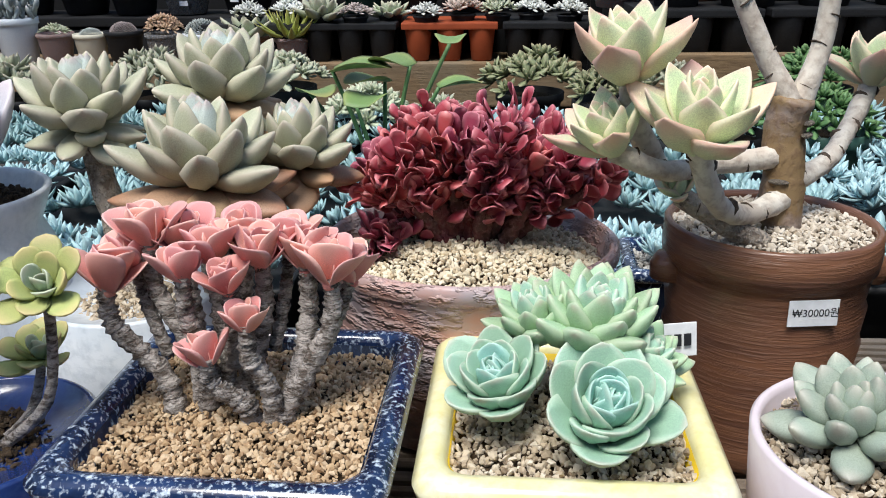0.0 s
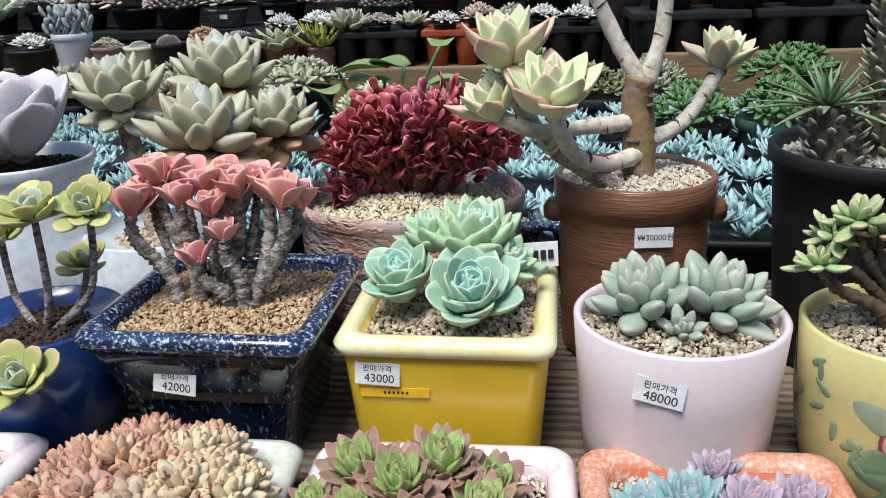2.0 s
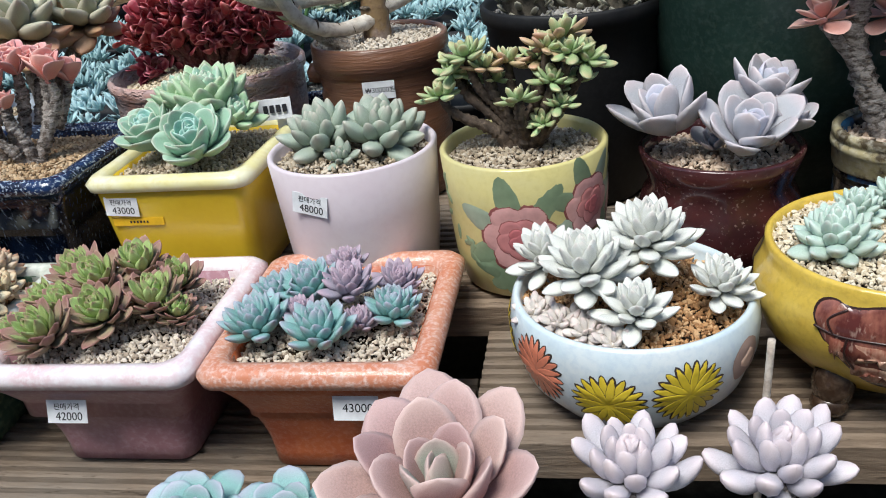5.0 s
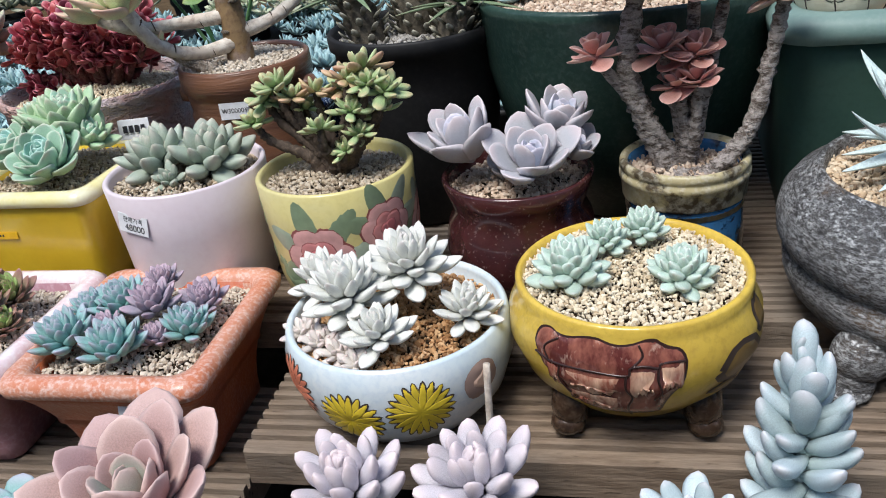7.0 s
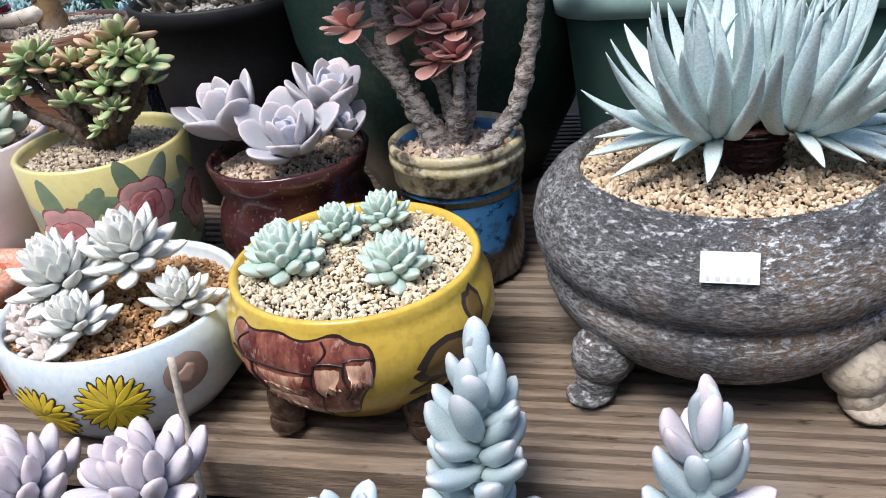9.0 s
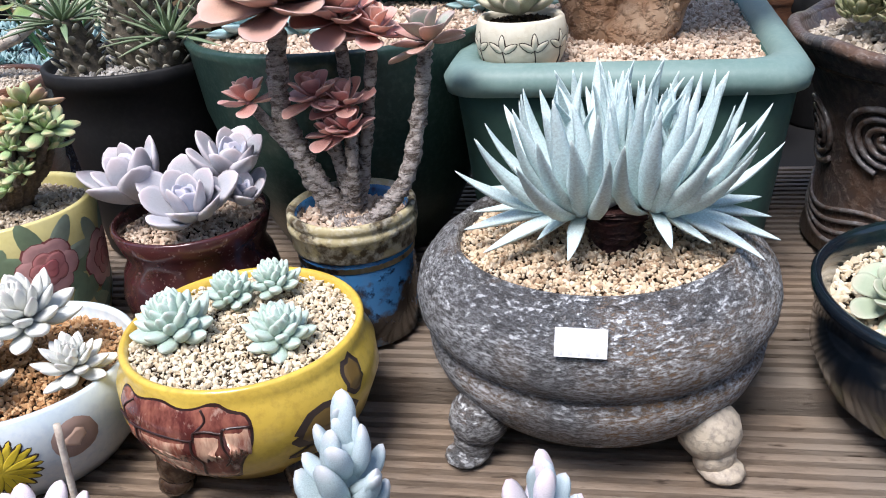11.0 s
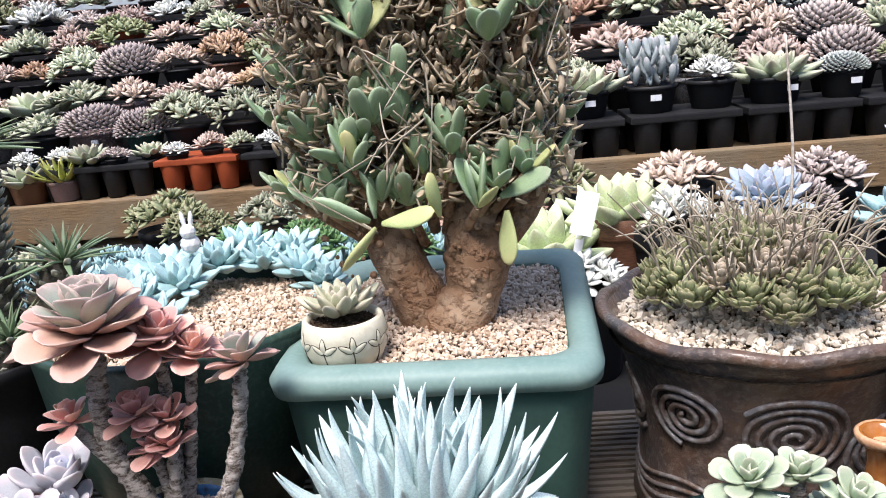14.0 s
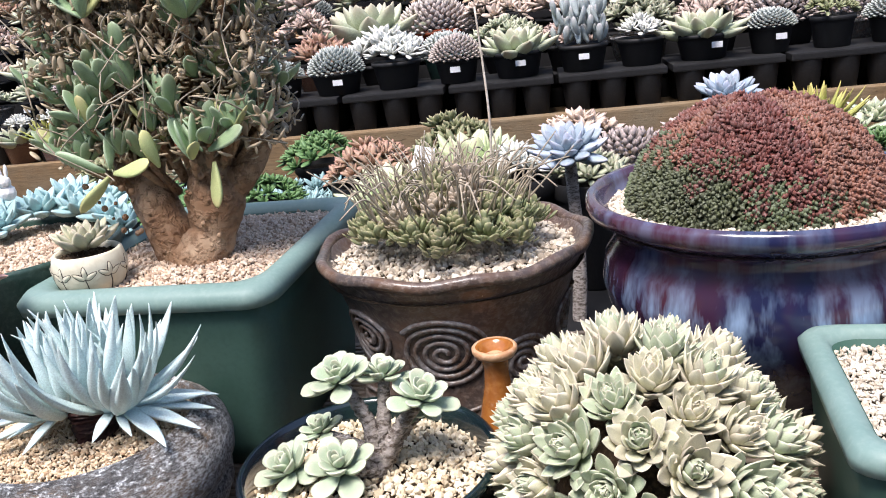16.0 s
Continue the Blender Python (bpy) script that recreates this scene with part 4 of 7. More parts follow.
gree = square_pot("square_pot", (-0.105, 0.240, LOW), 0.118, 0.074, M["greeng"], "dark green glazed square pot with off-white rim", 0, 0.66, 0.008, 1.02, M["greeng_rim"], 1.0)
fill_square(gree, 0.047, 0.048, 0.064, M["gravel_orange"], seed=10)
pink2 = square_pot("square_pot", (-0.235, 0.240, LOW), 0.118, 0.074, M["pinkg"], "pink glazed square pot at the end of the row", 0, 0.62, 0.008, 1.02, M["pinkg_rim"], 1.0)
fill_square(pink2, 0.047, 0.048, 0.064, M["gravel_white"], seed=11)
# front of the deck
wbow = turned_pot("round_bowl", (0.288, 0.232, FRONT), [(0.036, 0), (0.042, 0.002), (0.052, 0.012), (0.0575, 0.026), (0.058, 0.036), (0.056, 0.044)], M["whiteblue"], "blue-white glazed low bowl with painted yellow and orange flowers", grow=0.008)
fill_round(wbow, 0.0515, 0.045, M["gravel_orange"], 0.0024, seed=12)
ybow = turned_pot("footed_bowl", (0.404, 0.240, FRONT + 0.010), [(0.03, 0), (0.04, 0.003), (0.053, 0.014), (0.0595, 0.027), (0.0590, 0.036), (0.0560, 0.041), (0.0548, 0.044), (0.0552, 0.0475)], M["mustard"], "mustard yellow footed bowl with painted brown lotus", grow=0.0125)
fill_round(ybow, 0.0515, 0.0572, M["gravel_cream"], 0.0022, 0.002, seed=13)
for a in (-132, -46, 60, 140):
    part("foot", joined("foot", [(ball(1.0, 8, 12), pose(0, 0, 0.016) @ Matrix.Diagonal((0.0095, 0.0095, 0.014, 1))), (ball(1.0, 8, 12), pose(0.002, 0, 0.006) @ Matrix.Diagonal((0.0088, 0.0085, 0.0064, 1)))]), M["darkfoot"], ybow, m=pose(0.044 * math.cos(radians(a)), 0.044 * math.sin(radians(a)), -0.010, 0, 0, a))
maro = turned_pot("round_pot", (0.341, 0.332, DK), [(0.03, 0), (0.034, 0.003), (0.043, 0.015), (0.045, 0.028), (0.042, 0.04), (0.038, 0.047), (0.041, 0.054), (0.044, 0.063)], M["maroon"], "dark maroon glazed pot with pinched waist")
fill_round(maro, 0.039, 0.064, M["gravel_pink"], seed=14)
cras = turned_pot("round_pot", (0.434, 0.333, DK), [(0.026, 0), (0.031, 0.003), (0.033, 0.02), (0.032, 0.045), (0.0335, 0.066)], M["cobalt"], "blue crackle-glazed cylinder pot with beige collar", 0.008)
part("collar", lathe([(0.0335, 0.056), (0.0340, 0.057), (0.0346, 0.0665), (0.0356, 0.0675), (0.0356, 0.0705), (0.0346, 0.0715), (0.0346, 0.0725), (0.0354, 0.0735), (0.0352, 0.0765), (0.0335, 0.0778), (0.031, 0.0765), (0.0305, 0.068), (0.0325, 0.05)], 48, 0.008), surface("straw drip glaze", (0.44, 0.38, 0.22), (0.08, 0.06, 0.035), (0.62, 0.6, 0.5), 70, 240, 0.35, 0.3, low=0.46, high=0.55), cras)
fill_round(cras, 0.03, 0.068, M["gravel_pink"], seed=15)
P_STON = [(0.035, 0), (0.052, 0.002), (0.068, 0.011), (0.077, 0.022), (0.0805, 0.031), (0.0812, 0.0375), (0.0788, 0.0402), (0.0786, 0.0425), (0.0812, 0.0452), (0.0848, 0.052), (0.0855, 0.060), (0.0835, 0.069), (0.078, 0.0765), (0.0705, 0.0815), (0.0685, 0.084)]
ston = turned_pot("footed_bowl", (0.5625, 0.292, FRONT + 0.009), P_STON, M["stone"], "large grey stone-textured footed bowl with rounded shoulder", 0.003, grow=0.0, seg=96)
fill_round(ston, 0.0645, 0.0775, M["gravel_warm"], 0.0023, 0.002, seed=16)
for a in (-136, -47, 50, 130):
    foot = joined("foot", [(ball(1.0, 8, 12), pose(0, 0, 0.021) @ Matrix.Diagonal((0.0145, 0.0145, 0.014, 1))), (ball(1.0, 8, 12), pose(0.004, 0, 0.009, 0, 18) @ Matrix.Diagonal((0.009, 0.010, 0.011, 1))), (ball(1.0, 6, 12), pose(0.008, 0, 0.004) @ Matrix.Diagonal((0.011, 0.0105, 0.004, 1)))])
    part("foot", foot, M["stone_worn"] if a == -47 else M["stone"], ston, "foot with its glaze worn to cream" if a == -47 else "", pose(0.073 * math.cos(radians(a)), 0.073 * math.sin(radians(a)), -0.009, 0, 0, a))
tag_ = label_on(ston, -0.006, -0.0822, 0.0738, 58, -4, "", "", 0.0205, 0.0115)
for i in range(5):
    tagged(part("print_bar", box(0.0012 + 0.0006 * (i % 2), 0.0018, 0.0001), M["ink_pale"], tag_, m=pose(-0.0075 + 0.0035 * i, -0.0042, 0.0003)), kind="stuff")
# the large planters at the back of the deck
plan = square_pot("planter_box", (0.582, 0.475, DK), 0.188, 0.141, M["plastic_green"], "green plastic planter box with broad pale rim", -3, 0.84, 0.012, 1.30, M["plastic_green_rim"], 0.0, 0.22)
fill_square(plan, 0.077, 0.106, 0.131, M["gravel_pink"], 0.003, seed=17)
P_SWIR = [(0.076, 0), (0.081, 0.003), (0.078, 0.018), (0.0755, 0.04), (0.0765, 0.066), (0.081, 0.09), (0.088, 0.111), (0.095, 0.125), (0.0985, 0.131)]
swir = turned_pot("carved_pot", (0.779, 0.450, DK), P_SWIR, M["swirl"], "brown-grey carved clay pot with raised swirls and wavy rim", 0.006, grow=0.0, seed=5, seg=96)
ring = []
for i in range(97):
    a = i / 96 * TAU
    rr = 0.0972 + 0.0010 * math.sin(9 * a) + 0.0006 * math.sin(5 * a + 1)
    ring.append((rr * math.cos(a), rr * math.sin(a), 0.1325 + 0.0016 * math.sin(9 * a + 0.8)))
part("wavy_rim", tube(ring, [0.0042] * 97, 10), M["swirl"], swir)
fill_round(swir, 0.0925, 0.124, M["gravel_white"], 0.0042, 0.003, seed=18)
blue = turned_pot("glazed_urn", (0.995, 0.44, DK), [(0.05, 0), (0.056, 0.004), (0.068, 0.02), (0.088, 0.048), (0.105, 0.076), (0.110, 0.094), (0.107, 0.112), (0.100, 0.122), (0.099, 0.129), (0.108, 0.137), (0.118, 0.142), (0.120, 0.147), (0.119, 0.151)], M["bluepurple"], "large purple-blue glazed urn with rolled lip")
fill_round(blue, 0.105, 0.148, M["gravel_white"], 0.003, seed=19)
navb = turned_pot("round_bowl", (0.738, 0.284, FRONT), [(0.045, 0), (0.052, 0.003), (0.066, 0.016), (0.0735, 0.034), (0.0735, 0.052), (0.0728, 0.058), (0.0762, 0.063), (0.0765, 0.067)], M["greenbowl"], "shiny blackish green-navy bowl with rolled rim", grow=0.0)
fill_round(navb, 0.069, 0.056, M["gravel_cream"], 0.0036, 0.003, seed=20)
domp = turned_pot("round_pot", (0.894, 0.274, FRONT), [(0.045, 0), (0.05, 0.003), (0.058, 0.045)], M["navybowl"], "dark glazed pot hidden under a dome of rosettes")
gbow = turned_pot("round_bowl", (0.405, 0.465, DK), [(0.05, 0), (0.058, 0.004), (0.082, 0.05), (0.096, 0.10), (0.100, 0.135), (0.102, 0.14)], M["darkgreen_clay"], "large dark green clay bowl with pale grit")
fill_round(gbow, 0.095, 0.141, M["gravel_pink"], 0.003, seed=21)
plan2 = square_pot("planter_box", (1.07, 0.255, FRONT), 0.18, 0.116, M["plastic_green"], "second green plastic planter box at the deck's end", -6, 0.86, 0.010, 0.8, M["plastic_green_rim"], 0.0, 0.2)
fill_square(plan2, 0.077, 0.06, 0.105, M["gravel_white"], seed=22)
bott = turned_pot("bottle_vase", (0.811, 0.3454, DK), [(0.012, 0), (0.0155, 0.003), (0.0155, 0.02), (0.0125, 0.045), (0.0085, 0.062), (0.008, 0.072), (0.0095, 0.080), (0.0132, 0.0845)], M["amber"], "small amber brown bottle-shaped vase", seg=32)
part("lip", lathe([(0.0125, 0.088), (0.0142, 0.0905), (0.0144, 0.093), (0.0128, 0.0945), (0.0112, 0.093), (0.0085, 0.084), (0.0062, 0.074)], 32), M["amber_lip"], bott, "rolled tan lip with worn glaze")
jar = turned_pot("round_jar", (-0.262, 0.45, DK), [(0.04, 0), (0.046, 0.004), (0.052, 0.04), (0.048, 0.085), (0.038, 0.108), (0.042, 0.117), (0.045, 0.124)], M["whitejar"], "crackled blue-white glazed jar with wide lip")
fill_round(jar, 0.038, 0.124, M["soil"], seed=23)
wcyl = turned_pot("round_pot", (-0.178, 0.445, DK), [(0.036, 0), (0.04, 0.003), (0.042, 0.04), (0.043, 0.078)], M["whitejar"], "white glazed cylinder pot with small painted marks")
fill_round(wcyl, 0.039, 0.078, M["gravel"], seed=24)
label_on(wcyl, 0.012, -0.0405, 0.046, 88, 16, "45000", "판매가격")
bpot = turned_pot("round_pot", (-0.200, 0.345, DK), [(0.03, 0), (0.034, 0.003), (0.042, 0.03), (0.044, 0.062)], M["deepblue"], "deep blue glazed round pot")
fill_round(bpot, 0.04, 0.062, M["soil"], seed=25)


# ---- plants on the deck ----
def plant(name, place, label, category="succulent", group=""):
    return thing(name, place, label, category, group)


def stem(parent, pts, radii, mat, rings=0.12, seed=1, name="stem"):
    return part(name, tube(pts, radii, 10, rings, seed), mat, parent)


# four grey-green rosettes on thick stems
p = plant("rosette_shrub", (-0.16, 0.455, DK + 0.083), "grey-green waxy rosettes on thick bare stems")
for i, (x, y, z, r, old) in enumerate(((-0.040, 0.015, 0.080, 0.033, 0), (0.022, 0.035, 0.088, 0.034, 1), (0.026, -0.014, 0.060, 0.037, 1), (0.060, 0.022, 0.059, 0.030, 1))):
    stem(p, [(-0.02 if i == 0 else 0.02, 0.0, -0.012), (-0.03 if i == 0 else (x + 0.02) / 2, y / 2, z * 0.45), (x, y, z)], [0.0066, 0.006, 0.0055], M["bark_tan"], 0.18, i)
    rosette(p, S["fat"], M["l_grey"], (x, y, z), r, 30, (6, 0), i + 1, low=8, high=84, mat_in=M["l_grey_in"], split=0.3, power=1.05, inner=0.55, lift=0.3)
    rosette(p, S["fat"], M["l_grey_old"] if old else M["l_grey"], (x, y, z - 0.004), r * (1.1 if i == 2 else 1.0 if old else 0.9), 14 if i == 2 else 10, (8, 0), i + 11, low=-34, high=2, inner=0.85, split=0)

# pale rosette tree
p = plant("rosette_tree", (0.125, 0.462, DK + 0.113), "branching succulent tree with lime and peach rosettes")
stem(p, [(0, 0, -0.01), (0.001, 0, 0.02), (-0.001, 0.002, 0.045), (0.001, 0, 0.062)], [0.0105, 0.0096, 0.0092, 0.0088], M["bark_olive"], 0.10, 3, "trunk")
for i in range(11):
    a, z = radians(-90 + 150 * math.sin(i * 2.4)), 0.004 + 0.0052 * i
    part("leaf_scar", mesh_from("leaf_scar", *ball(1.0, 6, 10)), M["bark_tan"], p, m=pose(0.0085 * math.cos(a), 0.0085 * math.sin(a), z, 0, 0, math.degrees(a) - 90) @ Matrix.Diagonal((0.0046, 0.0022, 0.0013, 1)))
for i, (pts, r, n, tl) in enumerate((
    ([(0, -0.004, 0.016), (-0.022, -0.022, 0.014), (-0.040, -0.040, 0.026), (-0.052, -0.052, 0.052)], 0.031, 16, (14, -4)),
    ([(0, 0, 0.035), (-0.034, -0.012, 0.034), (-0.06, -0.03, 0.036), (-0.082, -0.036, 0.046)], 0.024, 12, (10, -20)),
    ([(-0.06, -0.02, 0.034), (-0.072, -0.026, 0.056), (-0.076, -0.028, 0.074)], 0.030, 14, (6, -8)),
    ([(-0.012, -0.02, 0.0), (-0.03, -0.024, 0.010), (-0.05, -0.02, 0.022)], 0.012, 8, (10, -20)),
    ([(0.003, 0, 0.022), (0.026, 0.018, 0.028), (0.044, 0.04, 0.042), (0.056, 0.054, 0.058)], 0.025, 13, (4, 8)),
    ([(0, 0, 0.058), (-0.014, 0.004, 0.082), (-0.03, 0.006, 0.115), (-0.034, 0.006, 0.135)], 0.026, 13, (0, -6)),
    ([(0.004, 0.002, 0.058), (0.012, 0.006, 0.086), (0.014, 0.008, 0.125)], 0.026, 13, (4, 4)),
)):
    bough = stem(p, pts, [0.0056] + [0.0046] * (len(pts) - 1), M["bark_tan" if i == 3 else "bark_pale"], 0.10, i, "branch")
    rings = []
    for k in range(len(pts) - 1):
        u, w = Vector(pts[k]), Vector(pts[k + 1])
        for t in (0.25, 0.6, 0.9):
            turn = (w - u).to_track_quat("Z", "Y").to_matrix().to_4x4()
            rings.append((ball(1.0, 6, 8), Matrix.Translation(u.lerp(w, t)) @ turn @ pose(0.0016 * math.cos(9 * t + k), 0.0016 * math.sin(9 * t + k), 0, 14) @ Matrix.Diagonal((0.0041, 0.0041, 0.0006, 1))))
    part("ring_scar", joined("ring_scar", rings), M["bark_dark"], bough)
    rosette(p, S["tulip"], M["l_tree_out"], pts[-1], r * 1.16, n + 3, tl, i + 20, low=20, high=84, mat_in=M["l_tree"], split=0.7, inner=0.72, core=0.1, power=1.2)

# crimson crested shrub
p = plant("crested_shrub", (-0.015, 0.497, DK + 0.095), "fan of crimson frilled leaves on crowded dark stems")
rnd = random.Random(31)
for k in range(40):
    fan = radians(-52 + 104 * (k + 0.5) / 40 + rnd.uniform(-6, 6))
    back = radians(rnd.uniform(-42, 36))
    d = Vector((math.sin(fan) * 0.88, math.sin(back) * 0.8, math.cos(fan) * math.cos(back) * 0.9 + 0.12))
    length = rnd.uniform(0.054, 0.074) * (0.8 if abs(fan) > 0.9 else 1.0)
    root = Vector((0.016 * math.sin(fan), rnd.uniform(-0.008, 0.008), -0.010))
    bend = Vector((0, 0, -0.022 if fan < -0.7 else 0.004))
    pts = [root, root + d * length * 0.45 + Vector((0, 0, 0.006)), root + d * length * 0.8, root + d * length + bend * 0.5]
    stem(p, pts, [0.0042, 0.0034, 0.0026, 0.0018], M["l_red_stem"], 0.3, k, "branch")
    pieces = []
    for i in range(40):
        t = 0.5 + 0.54 * rnd.random() ** 0.75
        c = root + d * length * t + bend * 0.5 * max(0, t - 0.5) * 2
        lean = Vector((rnd.gauss(0, 1), rnd.gauss(0, 1), rnd.gauss(0, 0.8)))
        v = (d.normalized() * 0.7 + lean.normalized() * 0.9 + Vector((0, 0, 0.25))).to_track_quat("X", "Z").to_matrix().to_4x4()
        pieces.append((S["frill"], Matrix.Translation(c + lean * 0.003) @ v @ Matrix.Rotation(rnd.uniform(0, TAU), 4, "X") @ Matrix.Scale(rnd.uniform(0.007, 0.0145), 4)))
    tagged(part("foliage", joined("foliage", pieces), M["l_red"], p), kind="stuff")

# coral paddles on ringed stems
p = plant("paddle_shrub", (-0.105, 0.36, DK + 0.074), "coral pink paddle leaves on ringed grey stems")
for i, (x0, y0, x1, y1, z1, r) in enumerate(((-0.02, -0.004, -0.042, 0.0, 0.052, 0.016), (-0.012, 0.0, -0.028, 0.01, 0.066, 0.016), (-0.006, 0.0, -0.004, 0.008, 0.060, 0.015), (-0.002, 0.0, 0.014, 0.006, 0.060, 0.015), (0.018, -0.012, 0.03, 0.008, 0.058, 0.016), (0.016, -0.01, 0.04, 0.0, 0.056, 0.016), (0.016, -0.01, 0.012, -0.012, 0.042, 0.011), (0.01, -0.01, -0.002, -0.016, 0.03, 0.012), (-0.01, -0.002, -0.012, -0.004, 0.058, 0.013), (-0.016, 0.002, -0.036, 0.012, 0.056, 0.015), (-0.004, 0.004, -0.018, 0.018, 0.062, 0.015), (0.0, 0.004, 0.005, 0.02, 0.062, 0.014), (0.014, -0.006, 0.022, 0.018, 0.06, 0.015), (0.018, -0.008, 0.046, 0.012, 0.052, 0.014), (0.004, -0.002, 0.004, -0.004, 0.054, 0.012))):
    side = i > 8
    stem(p, [(x1 * 0.7, y1 * 0.5, z1 * 0.35), (x1 * 0.9, y1 * 0.8, z1 * 0.7), (x1, y1, z1)] if side else [(x0, y0, -0.006), (x0 * 0.6 + x1 * 0.4 + 0.004, (y0 + y1) / 2, z1 * 0.3), (x1, y1, z1 * 0.68), (x1, y1, z1)], [0.0026, 0.0025, 0.0022] if side else [0.0042, 0.0037, 0.0034, 0.0026], M["bark"], 0.3, i)
    rosette(p, S["paddle"], M["l_coral"], (x1, y1, z1 - 0.004), r * 1.3, 9, (rnd.uniform(-12, 12), rnd.uniform(-12, 12)), 40 + i, low=32, high=86, inner=0.7, core=0.05, power=1.0)

# mint rosettes in the yellow pot
p = plant("rosette_cluster", (0.022, 0.367, DK + 0.07), "cluster of mint green rosettes with rounded leaves")
for i, (x, y, z, r, n, tl) in enumerate(((-0.024, -0.008, 0.012, 0.023, 32, (22, -14)), (0.010, -0.022, 0.010, 0.027, 34, (32, 4)), (0.010, 0.008, 0.030, 0.026, 42, (10, 6)), (-0.010, 0.012, 0.030, 0.020, 30, (8, -14)), (0.026, 0.002, 0.020, 0.018, 26, (16, 26)))):
    rosette(p, S["cabbage"] if i < 2 else S["fat"], M["l_mint"] if i < 2 else M["l_mint_in"], (x, y, z), r * 1.07, n, tl, 60 + i, low=20, high=84, mat_in=M["l_mint_blue"] if i < 2 else M["l_mint"], split=0.45, inner=0.45, lift=0.25, power=1.0)
tag_ = thing("plant_tag", (0.066, 0.395, DK + 0.066), "white plastic plant tag with handwriting, stuck in gravel", "tag", rz=12)
part("blade", box(0.022, 0.001, 0.014, 0.0004), M["label"], tag_, m=pose(0, 0, 0.022, -12))
part("stake", box(0.007, 0.001, 0.03, 0.0003), M["label"], tag_, m=pose(0.003, 0.002, 0.005, -12))
for i in range(4):
    part("print_bar", box(0.003, 0.0004, 0.005), M["ink"], tag_, m=pose(-0.006 + i * 0.0042, -0.0014, 0.0225, -12))

# plump grey-green leaves in the lilac pot
p = plant("pebble_cluster", (0.133, 0.334, DK + 0.074), "two grey-green rosettes of plump pebble-like leaves")
for i, (x, y, z, r, n, tl) in enumerate(((-0.016, 0.004, 0.009, 0.025, 26, (14, -14)), (0.018, 0.002, 0.009, 0.026, 26, (14, 14)), (-0.002, -0.016, 0.004, 0.012, 16, (36, 0)))):
    rosette(p, S["plump"], M["l_pebble"], (x, y, z), r * 1.08, n, tl, 70 + i, low=4, high=82, inner=0.5, split=0.4, lift=0.25, power=1.1)

# narrow-leaved shrub in the rose pot
p = plant("jade_shrub", (0.234, 0.328, DK + 0.074), "small bushy succulent with narrow orange-tipped leaves")
tips = [(-0.028, 0.0, 0.056, 0.015), (-0.006, 0.006, 0.05, 0.013), (0.024, 0.006, 0.062, 0.016), (-0.044, -0.004, 0.036, 0.013), (0.0, -0.014, 0.034, 0.012), (0.018, -0.008, 0.042, 0.012), (0.036, 0.0, 0.05, 0.015), (0.01, 0.01, 0.05, 0.013), (-0.016, 0.008, 0.040, 0.012), (0.012, -0.012, 0.02, 0.010), (-0.034, 0.012, 0.044, 0.012), (0.03, 0.008, 0.036, 0.012), (0.028, -0.004, 0.056, 0.012), (-0.018, -0.002, 0.05, 0.012), (0.016, 0.0, 0.058, 0.013), (-0.036, 0.002, 0.048, 0.012), (0.022, -0.012, 0.03, 0.010)]
for i, (x, y, z, r) in enumerate(tips):
    stem(p, [(x * 0.1, y * 0.2, -0.006), (x * 0.35 + 0.002, y * 0.5, z * 0.35), (x * 0.8, y, z * 0.7), (x, y, z)], [0.0045, 0.0036, 0.0026, 0.002], M["bark_dark"], 0.3, i)
    rosette(p, S["narrow"], M["l_jade_orange" if z > 0.047 and i % 3 else "l_jade"], (x, y, z), r * 1.06, 15, (rnd.uniform(-25, 25), rnd.uniform(-25, 25)), 80 + i, low=-14, high=78, inner=0.55, core=0.2, mat_in=M["l_jade"], split=0.5)

# lavender rosettes in the maroon pot
p = plant("lavender_cluster", (0.341, 0.330, DK + 0.066), "powdery lavender rosettes with broad upright leaves")
for i, (x, y, z, r, n, tl) in enumerate(((-0.027, 0.002, 0.016, 0.034, 16, (8, -20)), (0.010, -0.014, 0.012, 0.031, 19, (26, 4)), (0.022, 0.014, 0.024, 0.028, 18, (4, 16)), (0.033, 0.0, 0.014, 0.020, 13, (14, 20)), (-0.004, -0.004, 0.006, 0.014, 10, (20, -10)))):
    rosette(p, S["cup"], M["l_lav"], (x, y, z), r, n, tl, 100 + i, low=24, high=84, mat_in=M["l_lav_in"], split=0.35, inner=0.55, power=1.2)

